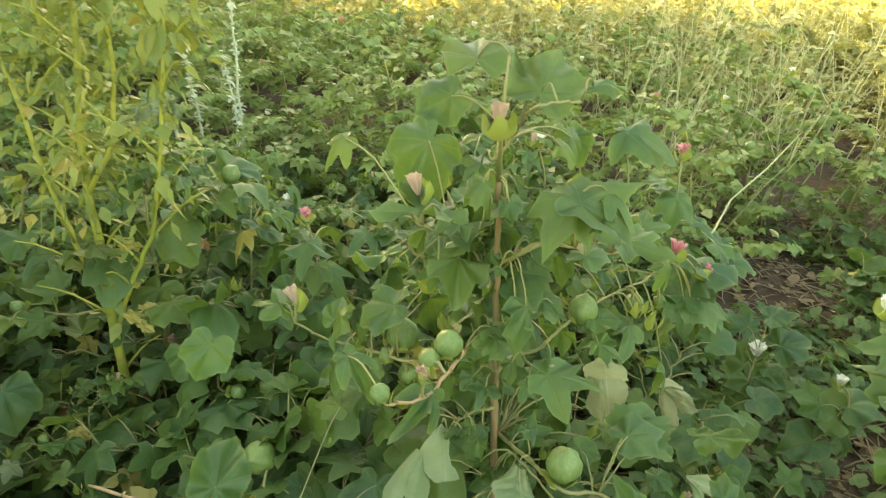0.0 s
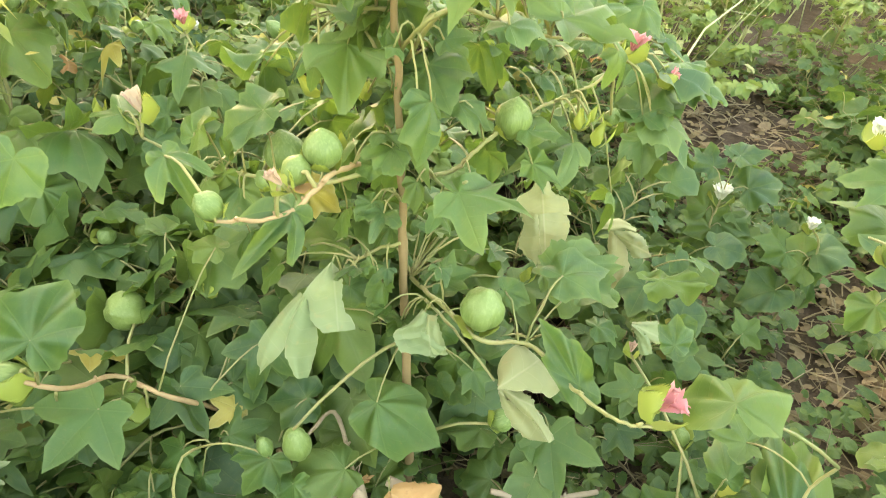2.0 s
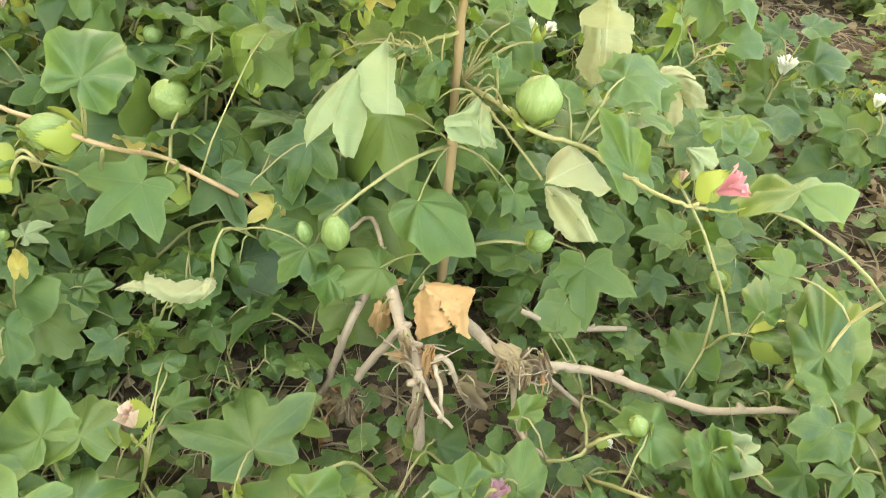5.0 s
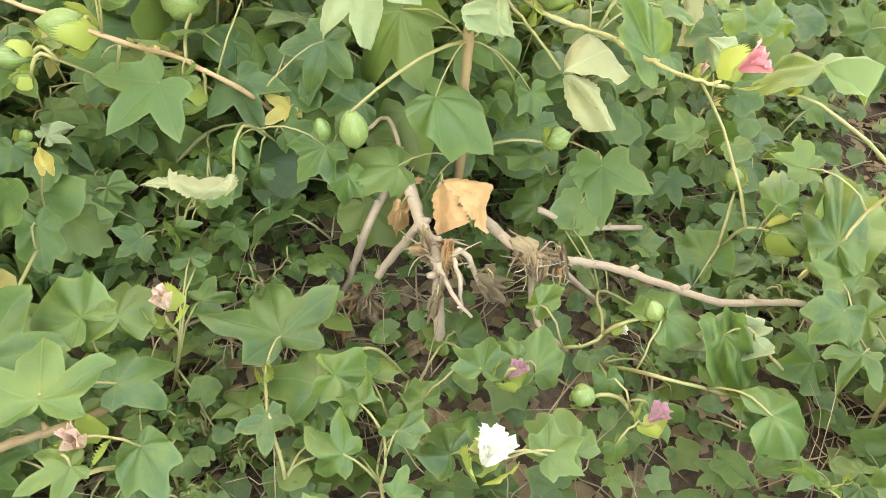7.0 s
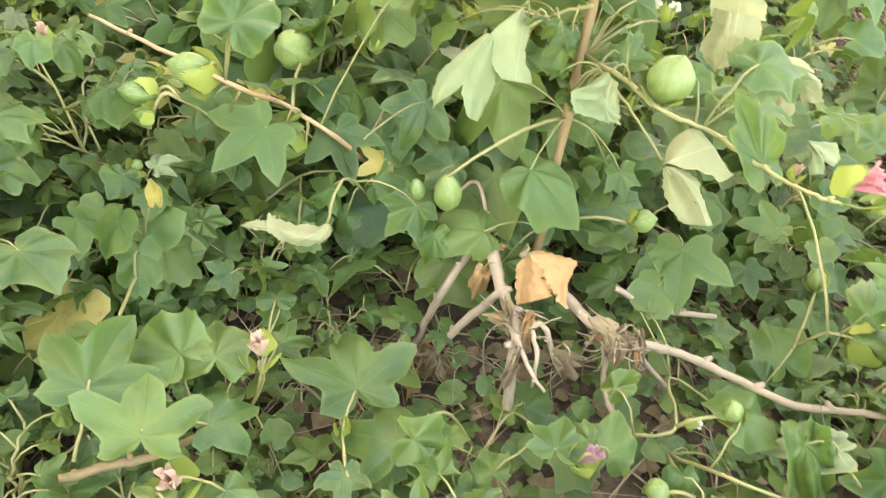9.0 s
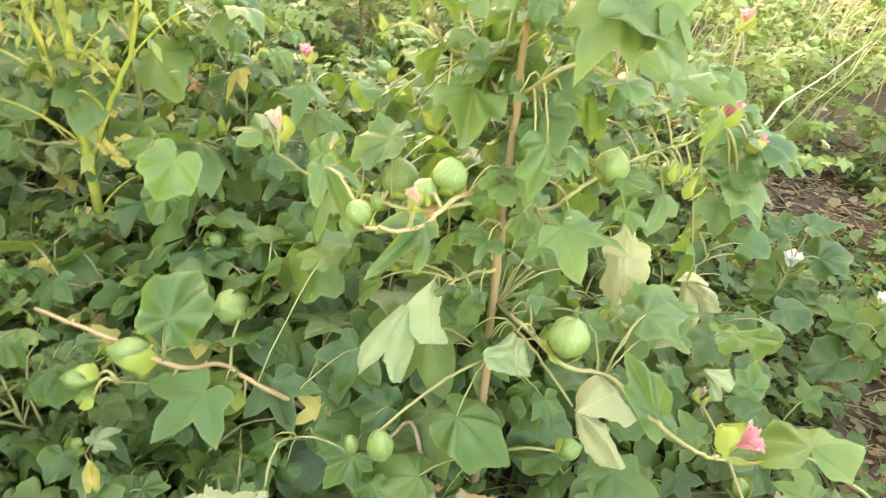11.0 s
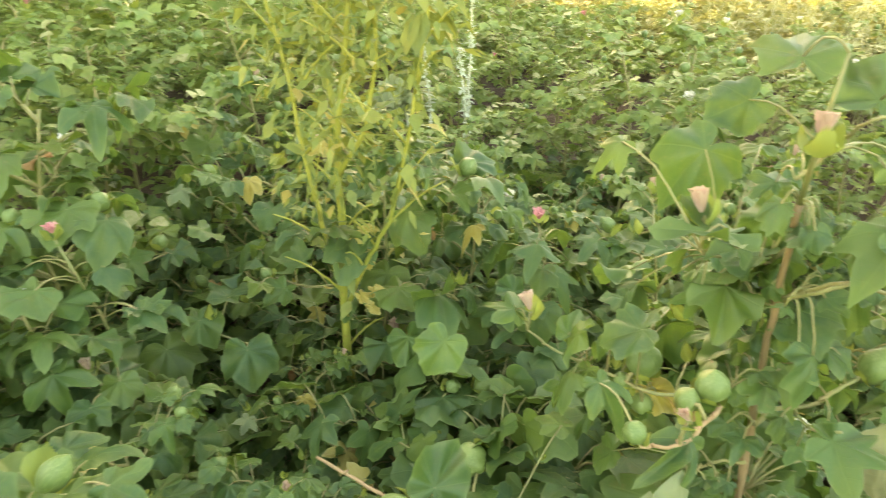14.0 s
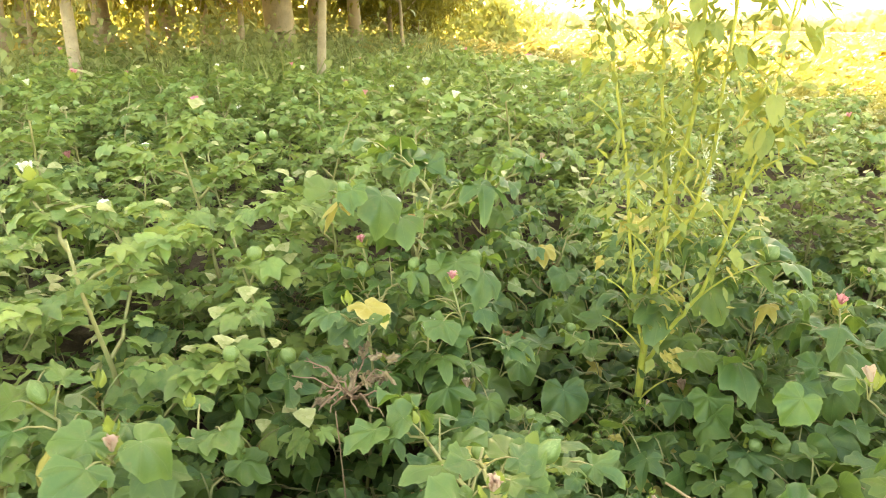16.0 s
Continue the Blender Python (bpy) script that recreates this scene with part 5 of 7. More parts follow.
    boll((-0.039, 0.665, 0.391), (-0.10, 0.00, 1.00), 0.0380)
    boll((-0.055, 0.655, 0.380), (-0.45, 0.00, 0.89), 0.0183)
    boll((-0.033, 0.673, 0.338), (-0.20, 0.00, 0.98), 0.0242)
    boll((0.160, 0.652, 0.436), (0.10, 0.00, 1.00), 0.0335)
    boll((0.237, 0.708, 0.420), (0.10, 0.00, 1.00), 0.0233)
    boll((0.274, 0.725, 0.416), (0.20, 0.00, 0.98), 0.0168)
    boll((0.130, 0.543, 0.310), (0.10, -0.10, 0.99), 0.0385)
    boll((-0.033, 0.520, 0.207), (0.10, 0.00, -1.00), 0.0310, long=True, bracts=0)
    boll((-0.062, 0.519, 0.197), (0.20, 0.00, -0.98), 0.0180, long=True, bracts=0)
    boll((0.156, 0.565, 0.157), (0.89, 0.00, 0.45), 0.0246)
    flower((-0.020, 0.563, 0.612), (-0.29, 0.00, 0.96), 0.0192, "faded")
    flower((-0.000, 0.752, 0.565), (0.00, 0.00, 1.00), 0.0211, "faded")
    flower((0.015, 0.734, 0.529), (-0.21, -0.21, 0.95), 0.0174, "faded")
    flower((0.046, 0.558, 0.675), (0.00, 0.00, 1.00), 0.0198, "faded")
    flower((-0.164, 0.683, 0.434), (-0.29, 0.00, 0.96), 0.0210, "faded")
    flower((0.274, 0.709, 0.491), (0.29, 0.00, 0.96), 0.0199, "pink")
    flower((0.320, 0.734, 0.460), (0.89, 0.00, 0.45), 0.0154, "pink")
    flower((0.165, 0.667, 0.541), (-0.29, 0.00, 0.96), 0.0137, "faded")
    flower((0.240, 0.430, 0.327), (0.70, -0.12, 0.70), 0.0230, "pink")
    rng = p.rng
    for i in range(120):
        z = rng.uniform(0.2, 0.56)
        a, r = rng.uniform(0, 6.28), rng.uniform(0.03, 0.25) * (1.15 - 0.7 * (z - 0.2) / 0.5)
        out = Vector((math.cos(a), math.sin(a), 0))
        base = Vector((0.065, 0.62, z)) + out * r
        if base.y < 0.63:
            continue
        way = out + UP * rng.uniform(-1.2, 0.2)
        leaf(rng.choice(("trefoil", "cotton", "broad")), LEAF, base, base + way.normalized() * rng.uniform(0.03, 0.052), UP + out * rng.uniform(0.0, 1.0) + Vector((rng.uniform(-0.6, 0.6), -0.3, 0)))
    for i in range(30):
        z = rng.uniform(0.49, 0.67)
        a, r = rng.uniform(0, 6.28), rng.uniform(0.03, 0.19) * (1.2 - 2.2 * (z - 0.49))
        out = Vector((math.cos(a), math.sin(a), 0))
        base = Vector((0.06, 0.62, z)) + out * r
        if base.y < 0.57:
            continue
        way = out + UP * rng.uniform(-1.0, 0.3) + Vector((0, -0.3, 0))
        leaf(rng.choice(("trefoil", "cotton", "broad", "round")), LEAF, base, base + way.normalized() * rng.uniform(0.018, 0.036), UP + Vector((rng.uniform(-0.7, 0.7), rng.uniform(-1.2, 0.2), 0)))
    for i in range(46):
        z = rng.uniform(0.26, 0.66)
        a = rng.uniform(0, 6.28)
        out = Vector((math.cos(a), math.sin(a), 0))
        base = Vector((0.063, 0.615, z)) + out * rng.uniform(0.012, 0.06)
        way = out + UP * rng.uniform(-1.0, 0.4)
        leaf(rng.choice(("trefoil", "broad", "round")), LEAF, base, base + way.normalized() * rng.uniform(0.014, 0.03), UP + Vector((rng.uniform(-0.8, 0.8), rng.uniform(-1.4, 0.0), 0)))
    for i in range(34):
        z = rng.uniform(0.22, 0.6)
        a, r = rng.uniform(0, 6.28), rng.uniform(0.05, 0.24) * (1.15 - 0.6 * (z - 0.2) / 0.5)
        at = Vector((0.065 + r * math.cos(a), 0.64 + abs(r * math.sin(a)), z))
        p.stalk(at)
        part("bud", rng.choice(BUD_MESHES), p.plant, Matrix.Translation(at) @ face(UP + Vector((math.cos(a), math.sin(a), 0)) * rng.uniform(0, 0.8), a) @ Matrix.Scale(rng.uniform(0.012, 0.022), 4))


tall_cotton()


def left_branch_cotton():
    p = Pieces(thing("cotton_plant", Matrix(), "low cotton plant with a long reddish branch and green bolls", "cotton plant", "cotton plants of the field"), 62)
    leaf, boll, flower, twig = p.leaf, p.boll, p.flower, p.twig
    twig([(-0.065, 0.583, 0.110), (-0.124, 0.609, 0.134), (-0.160, 0.579, 0.188), (-0.214, 0.595, 0.201), (-0.230, 0.532, 0.252), (-0.312, 0.550, 0.266), (-0.379, 0.563, 0.278)], 0.003, 0.0019, BRANCH)
    twig([(-0.064, 0.579, 0.106), (-0.048, 0.555, 0.097), (-0.032, 0.543, 0.043), (-0.024, 0.541, 0.000)], 0.004, 0.004, STEM)
    twig([(-0.255, 0.575, 0.055), (-0.195, 0.592, 0.115), (-0.130, 0.605, 0.130)], 0.0016, 0.0016, TWIG)
    twig([(-0.230, 0.530, 0.249), (-0.273, 0.577, 0.183), (-0.283, 0.519, 0.237)], 0.0014, 0.0011, TWIG)
    twig([(-0.136, 0.475, 0.156), (-0.127, 0.503, 0.195), (-0.119, 0.595, 0.101)], 0.0014, 0.0012, TWIG)
    twig([(-0.252, 0.301, 0.165), (-0.324, 0.527, 0.077), (-0.270, 0.609, 0.074)], 0.0016, 0.0012, TWIG)
    boll((-0.221, 0.693, 0.207), (-0.21, -0.83, 0.52), 0.0434)
    boll((-0.188, 0.585, 0.159), (-0.97, -0.22, 0.11), 0.0353, long=True)
    boll((-0.253, 0.543, 0.253), (-0.95, -0.21, 0.21), 0.0344, long=True)
    boll((-0.304, 0.522, 0.234), (-0.97, -0.22, 0.11), 0.0255, long=True)
    boll((-0.302, 0.506, 0.227), (-0.94, 0.00, -0.35), 0.0147, long=True)
    leaf("broad", LEAF, (-0.222, 0.514, 0.324), (-0.208, 0.561, 0.356), (0.33, -0.48, 0.81), 0.80)
    leaf("cotton", LEAF, (-0.225, 0.533, 0.316), (-0.259, 0.541, 0.325), (0.33, -0.48, 0.81), 0.80)
    leaf("broad", LEAF, (-0.260, 0.619, 0.143), (-0.293, 0.592, 0.103), (0.32, -0.50, 0.81), 0.80)
    leaf("deep", LEAF, (-0.306, 0.592, 0.113), (-0.319, 0.561, 0.081), (0.32, -0.55, 0.77), 0.90)
    leaf("trefoil", LEAF, (-0.269, 0.595, 0.116), (-0.345, 0.607, 0.126), (0.21, -0.41, 0.89), 0.90)
    leaf("cotton", LEAF, (-0.032, 0.596, 0.165), (-0.079, 0.597, 0.165), (0.05, -0.55, 0.83))
    leaf("trefoil", LEAF, (-0.074, 0.639, 0.207), (-0.091, 0.600, 0.168), (0.08, -0.49, 0.87))
    leaf("broad", LEAF, (-0.119, 0.718, 0.185), (-0.155, 0.739, 0.204), (0.12, -0.60, 0.79), 0.90)
    leaf("cotton", LEAF, (-0.107, 0.687, 0.196), (-0.068, 0.676, 0.187), (0.12, -0.60, 0.79), 0.90)
    leaf("deep", LEAF, (-0.206, 0.582, 0.189), (-0.260, 0.570, 0.176), (0.22, -0.54, 0.82), 0.60)
    leaf("broad", LEAF, (-0.170, 0.678, 0.158), (-0.205, 0.661, 0.141), (0.17, -0.56, 0.81), 0.70)
    p.folded(LEAF_CREAM, (-0.137, 0.475, 0.155), (0.28, -0.67, 0.68), -10, 0.0515, [
        ([(0, 0.05), (-0.3, 0.03), (-0.7, 0.05), (-1.02, 0.18)], [(-0.1, -0.28), (-0.4, -0.35), (-0.75, -0.28), (-1.02, -0.12)], -0.05, 0.2, 0.15),
        ([(-0.95, 0.05), (-1.2, 0.04), (-1.45, -0.07)], [(-0.95, -0.15), (-1.2, -0.14), (-1.46, -0.09)], 0.0, 0.1, 0.03),
        ([(-0.05, 0.08), (-0.15, -0.1), (-0.13, -0.3)], [(0.08, 0.08), (0.1, -0.1), (-0.1, -0.3)], 0.2, 0.15, 0.05)], 1.6)
    leaf("trefoil", LEAF, (-0.153, 0.559, 0.134), (-0.177, 0.543, 0.110), (0.20, -0.41, 0.89))
    leaf("round", LEAF, (-0.133, 0.543, 0.113), (-0.148, 0.530, 0.094), (0.18, -0.40, 0.90))
    leaf("cotton", LEAF, (0.031, 0.714, 0.291), (0.029, 0.731, 0.315), (0.03, -0.60, 0.80))
    leaf("broad", LEAF, (-0.114, 0.625, 0.159), (-0.078, 0.611, 0.142), (0.13, -0.39, 0.91), 1.20)
    leaf("trefoil", LEAF, (-0.110, 0.572, 0.138), (-0.077, 0.582, 0.154), (0.13, -0.36, 0.92))
    leaf("deep", LEAF, (-0.127, 0.633, 0.118), (-0.109, 0.647, 0.139), (0.14, -0.38, 0.92))
    leaf("deep", LEAF, (-0.059, 0.525, 0.161), (-0.089, 0.504, 0.130), (0.10, -0.35, 0.93))
    leaf("cotton", LEAF, (-0.037, 0.510, 0.142), (-0.041, 0.489, 0.112), (0.08, -0.33, 0.94), 0.80)
    leaf("round", LEAF, (-0.140, 0.625, 0.157), (-0.173, 0.635, 0.170), (0.18, -0.47, 0.87))
    leaf("trefoil", LEAF, (-0.377, 0.558, 0.105), (-0.422, 0.537, 0.084), (0.33, -0.44, 0.83))
    leaf("cotton", LEAF, (-0.180, 0.534, 0.101), (-0.217, 0.540, 0.106), (0.18, -0.47, 0.86))
    leaf("trefoil", LEAF, (-0.251, 0.500, 0.066), (-0.276, 0.523, 0.088), (0.24, -0.42, 0.88))
    leaf("round", LEAF, (-0.290, 0.417, 0.138), (-0.281, 0.390, 0.111), (0.31, -0.39, 0.87), 0.80)
    leaf("broad", LEAF_YELLOW, (-0.286, 0.453, 0.173), (-0.294, 0.468, 0.188), (0.40, -0.56, 0.73), 0.50)
    leaf("round", LEAF, (-0.021, 0.522, 0.122), (-0.013, 0.547, 0.147), (0.05, -0.63, 0.77), 1.20)
    leaf("round", LEAF, (0.035, 0.550, 0.122), (0.051, 0.560, 0.132), (-0.02, -0.65, 0.76), 1.20)
    flower((-0.424, 0.946, 0.207), (-0.21, -0.31, 0.93), 0.0232, "faded")
    boll((-0.257, 0.817, 0.218), (0.71, 0.00, 0.71), 0.0272)
    boll((-0.290, 0.811, 0.209), (0.00, 0.00, 1.00), 0.0163)
    leaf("trefoil", LEAF, (-0.487, 1.237, 0.206), (-0.524, 1.265, 0.244), (0.26, -0.52, 0.81), 1.10)
    leaf("broad", LEAF, (-0.391, 1.259, 0.243), (-0.436, 1.276, 0.265), (0.22, -0.55, 0.81), 1.10)
    leaf("broad", LEAF, (-0.221, 0.895, 0.345), (-0.252, 0.906, 0.360), (0.20, -0.55, 0.81))
    leaf("cotton", LEAF, (-0.236, 0.877, 0.319), (-0.195, 0.873, 0.316), (0.21, -0.53, 0.82), 0.90)
    leaf("broad", LEAF, (-0.240, 0.603, 0.434), (-0.255, 0.581, 0.402), (0.30, -0.49, 0.81))
    leaf("trefoil", LEAF, (-0.317, 0.861, 0.292), (-0.288, 0.846, 0.271), (0.25, -0.50, 0.83), 0.90)
    leaf("trefoil", LEAF, (-0.125, 0.695, 0.345), (-0.129, 0.676, 0.319), (0.16, -0.51, 0.84), 0.80)
    leaf("cotton", LEAF, (-0.515, 1.214, 0.172), (-0.575, 1.237, 0.200), (0.27, -0.51, 0.82))
    leaf("broad", LEAF, (-0.370, 0.846, 0.267), (-0.334, 0.818, 0.230), (0.28, -0.47, 0.84), 0.90)
    leaf("cotton", LEAF, (-0.118, 0.666, 0.306), (-0.151, 0.673, 0.313), (0.16, -0.48, 0.86), 0.80)


left_branch_cotton()


def front_left_cotton():
    p = Pieces(thing("cotton_plant", Matrix(), "low leafy cotton plant with broad lobed leaves", "cotton plant", "cotton plants of the field"), 63)
    leaf, boll, flower, twig = p.leaf, p.boll, p.flower, p.twig
    twig([(-0.256, 0.220, 0.114), (-0.230, 0.240, 0.106), (-0.200, 0.261, 0.100), (-0.203, 0.364, -0.023), (-0.140, 0.393, 0.006)], 0.0036, 0.003, STEM)
    twig([(-0.238, 0.221, 0.143), (-0.239, 0.261, 0.182)], 0.0013, 0.001, TWIG)
    twig([(-0.200, 0.304, 0.099), (-0.197, 0.302, 0.168)], 0.0013, 0.001, TWIG)
    twig([(-0.177, 0.325, 0.121), (-0.171, 0.304, 0.170)], 0.0013, 0.001, TWIG)
    twig([(-0.207, 0.250, 0.117), (-0.185, 0.228, 0.193)], 0.0013, 0.001, TWIG)
    twig([(-0.168, 0.187, 0.154), (-0.163, 0.207, 0.173)], 0.0016, 0.0012, TWIG)
    twig([(-0.196, 0.353, -0.034), (-0.151, 0.332, 0.100), (-0.142, 0.312, 0.165)], 0.0016, 0.0012, TWIG)
    leaf("trefoil", LEAF, (-0.240, 0.257, 0.178), (-0.232, 0.308, 0.201), (0.32, -0.28, 0.90), 1.20)
    leaf("trefoil", LEAF, (-0.184, 0.225, 0.191), (-0.202, 0.272, 0.194), (0.30, -0.29, 0.91), 1.20)
    leaf("trefoil", LEAF, (-0.161, 0.260, 0.156), (-0.130, 0.295, 0.149), (0.23, -0.29, 0.93), 0.90)
    leaf("broad", LEAF, (-0.198, 0.303, 0.169), (-0.242, 0.333, 0.168), (0.26, -0.33, 0.90), 0.80)
    leaf("cotton", LEAF, (-0.172, 0.305, 0.171), (-0.191, 0.354, 0.176), (0.24, -0.34, 0.91), 0.90)
    leaf("trefoil", LEAF, (-0.156, 0.395, 0.077), (-0.128, 0.411, 0.066), (0.15, -0.31, 0.94), 0.90)
    leaf("cotton", LEAF, (-0.134, 0.221, 0.146), (-0.113, 0.192, 0.147), (0.20, -0.25, 0.95), 0.90)
    leaf("trefoil", LEAF, (-0.158, 0.193, 0.174), (-0.177, 0.175, 0.184), (0.24, -0.22, 0.94), 0.90)
    leaf("broad", LEAF, (-0.169, 0.422, 0.104), (-0.178, 0.454, 0.107), (0.19, -0.40, 0.90), 0.90)
    leaf("cotton", LEAF, (-0.163, 0.418, 0.100), (-0.194, 0.416, 0.097), (0.19, -0.40, 0.90), 0.90)
    leaf("round", LEAF, (-0.154, 0.317, 0.016), (-0.171, 0.323, 0.021), (0.17, -0.28, 0.95), 0.90)
    leaf("round", LEAF, (-0.121, 0.291, 0.020), (-0.145, 0.286, 0.014), (0.14, -0.26, 0.95), 0.90)
    leaf("trefoil", LEAF, (-0.253, 0.218, 0.098), (-0.227, 0.228, 0.109), (0.30, -0.21, 0.93), 0.90)
    flower((-0.143, 0.319, 0.159), (0.00, -0.10, 1.00), 0.0207, "faded")
    flower((-0.159, 0.210, 0.161), (0.00, -0.20, 0.98), 0.0214, "faded")
    boll((-0.149, 0.221, 0.111), (0.00, 0.00, 1.00), 0.0117)


front_left_cotton()


def front_middle_cotton():
    p = Pieces(thing("cotton_plant", Matrix(), "low leafy cotton plant with blue-green leaves and a white flower", "cotton plant", "cotton plants of the field"), 64)
    leaf, boll, flower, twig = p.leaf, p.boll, p.flower, p.twig
    twig([(-0.046, 0.226, 0.097), (-0.060, 0.257, 0.127), (-0.074, 0.298, 0.111)], 0.0016, 0.0012, TWIG)
    twig([(0.036, 0.362, 0.022), (0.002, 0.342, 0.100), (-0.027, 0.290, 0.133)], 0.0016, 0.0012, TWIG)
    twig([(0.041, 0.338, 0.042), (0.069, 0.387, 0.048), (0.093, 0.315, 0.119)], 0.0014, 0.0012, TWIG)
    twig([(0.093, 0.236, 0.111), (0.094, 0.235, 0.139)], 0.0016, 0.0014, TWIG)
    twig([(0.154, 0.446, 0.094), (0.157, 0.388, 0.065), (0.120, 0.309, 0.127)], 0.0014, 0.0012, TWIG)
    leaf("trefoil", LEAF, (-0.029, 0.286, 0.128), (-0.047, 0.355, 0.140), (0.06, -0.32, 0.95))
    leaf("broad", LEAF, (-0.018, 0.291, 0.134), (0.023, 0.297, 0.113), (0.02, -0.16, 0.99), 0.70)
    leaf("trefoil", LEAF, (-0.074, 0.351, 0.093), (-0.104, 0.421, 0.104), (0.10, -0.35, 0.93), 1.10)
    leaf("trefoil", LEAF, (-0.063, 0.258, 0.128), (-0.058, 0.229, 0.128), (0.12, -0.33, 0.94))
    leaf("deep", LEAF, (0.094, 0.315, 0.119), (0.103, 0.356, 0.117), (-0.09, -0.34, 0.94), 1.10)
    leaf("cotton", LEAF, (0.049, 0.301, 0.090), (0.041, 0.328, 0.087), (-0.03, -0.31, 0.95))
    leaf("broad", LEAF, (0.075, 0.246, 0.120), (0.077, 0.302, 0.120), (-0.07, -0.27, 0.96), 0.70)
    leaf("broad", LEAF, (0.070, 0.238, 0.127), (0.047, 0.268, 0.113), (-0.06, -0.27, 0.96), 0.80)
    leaf("trefoil", LEAF, (-0.032, 0.271, 0.072), (-0.052, 0.282, 0.082), (0.06, -0.27, 0.96), 0.90)
    leaf("cotton", LEAF, (-0.022, 0.262, 0.063), (0.004, 0.267, 0.069), (0.05, -0.26, 0.96), 0.90)
    leaf("trefoil", LEAF, (0.030, 0.334, -0.005), (0.012, 0.310, -0.029), (-0.01, -0.29, 0.96), 0.90)
    leaf("broad", LEAF, (0.069, 0.387, 0.048), (0.051, 0.397, 0.058), (-0.05, -0.36, 0.93), 0.90)
    leaf("broad", LEAF, (0.081, 0.403, 0.037), (0.094, 0.424, 0.057), (-0.06, -0.36, 0.93), 1.20)
    leaf("deep", LEAF, (0.140, 0.245, 0.121), (0.167, 0.256, 0.132), (-0.15, -0.27, 0.95), 1.20)
    leaf("round", LEAF, (0.163, 0.251, 0.114), (0.139, 0.267, 0.129), (-0.17, -0.27, 0.95), 1.20)
    leaf("broad", LEAF, (0.140, 0.326, 0.103), (0.145, 0.353, 0.129), (-0.13, -0.33, 0.93), 0.90)
    leaf("cotton", LEAF, (0.125, 0.332, 0.108), (0.104, 0.344, 0.119), (-0.12, -0.34, 0.93), 0.90)
    p.bud((-0.075, 0.301, 0.104), (0.00, 0.00, 1.00), 0.016)
    flower((0.091, 0.226, 0.125), (0.30, 0.54, 0.79), 0.0248, "white")
    flower((0.111, 0.307, 0.115), (0.5, 0.20, 0.85), 0.0176, "mauve")


front_middle_cotton()


def front_right_cotton():
    p = Pieces(thing("cotton_plant", Matrix(), "cotton plant with drooping folded leaves, green boll and pink buds", "cotton plant", "cotton plants of the field"), 65)
    leaf, boll, flower, twig = p.leaf, p.boll, p.flower, p.twig
    twig([(0.443, 0.458, 0.219), (0.431, 0.460, 0.187), (0.413, 0.443, 0.163), (0.382, 0.424, 0.134)], 0.0015, 0.0017, TWIG)
    twig([(0.474, 0.516, 0.115), (0.445, 0.491, 0.076), (0.437, 0.487, 0.030)], 0.0016, 0.0016, TWIG)
    twig([(0.353, 0.512, 0.080), (0.355, 0.491, 0.129), (0.383, 0.489, 0.128)], 0.0016, 0.0012, TWIG)
    twig([(0.171, 0.364, 0.085), (0.202, 0.368, 0.103), (0.222, 0.454, 0.062), (0.279, 0.437, 0.047)], 0.0016, 0.0014, TWIG)
    twig([(0.212, 0.367, 0.061), (0.239, 0.316, 0.123), (0.305, 0.318, 0.099)], 0.0018, 0.0014, TWIG)
    twig([(0.356, 0.347, 0.101), (0.315, 0.347, 0.141)], 0.0016, 0.0013, TWIG)
    twig([(0.209, 0.367, 0.061), (0.212, 0.290, 0.111), (0.219, 0.269, 0.118)], 0.0016, 0.0013, TWIG)
    leaf("broad", LEAF, (0.295, 0.421, 0.346), (0.312, 0.479, 0.360), (-0.33, -0.43, 0.84), 0.95)
    leaf("broad", LEAF, (0.411, 0.443, 0.163), (0.416, 0.514, 0.209), (-0.44, -0.42, 0.79), 0.50)
    leaf("broad", LEAF, (0.422, 0.449, 0.154), (0.455, 0.518, 0.200), (-0.40, -0.37, 0.84), 0.55)
    leaf("trefoil", LEAF, (0.389, 0.505, 0.196), (0.349, 0.511, 0.201), (-0.33, -0.39, 0.86), 0.90)
    leaf("round", LEAF, (0.371, 0.485, 0.166), (0.369, 0.502, 0.190), (-0.30, -0.36, 0.88))
    leaf("cotton", LEAF, (0.278, 0.489, 0.337), (0.281, 0.503, 0.357), (-0.28, -0.49, 0.83), 0.90)
    p.folded(LEAF_PALE, (0.287, 0.588, 0.273), (-0.36, -0.74, 0.57), 17, 0.0485, [
        ([(0, 0), (0.35, 0.02), (0.5, 0), (0.6, -0.27)], [(0, -0.02), (0.22, -0.2), (0.32, -0.35), (0.5, -0.43)], -0.1, 0.08, 0.06),
        ([(0, -0.02), (0.22, -0.2), (0.32, -0.35), (0.37, -0.6)], [(-0.02, -0.06), (0.08, -0.28), (0.1, -0.5), (0.15, -0.64)], 0.08, 0.0, 0.1)])
    leaf("broad", LEAF, (0.306, 0.276, 0.142), (0.358, 0.280, 0.147), (-0.32, -0.28, 0.90), 0.90)
    leaf("trefoil", LEAF, (0.313, 0.277, 0.115), (0.288, 0.272, 0.110), (-0.32, -0.27, 0.91))
    leaf("crumpled", LEAF_PALE, (0.315, 0.348, 0.143), (0.267, 0.346, 0.140), (-0.37, -0.40, 0.84), 0.90)
    leaf("crumpled", LEAF, (0.289, 0.348, 0.142), (0.304, 0.293, 0.117), (-0.38, -0.45, 0.81), 0.70)
    leaf("cotton", LEAF, (0.246, 0.369, 0.134), (0.296, 0.402, 0.139), (-0.21, -0.31, 0.93), 0.90)
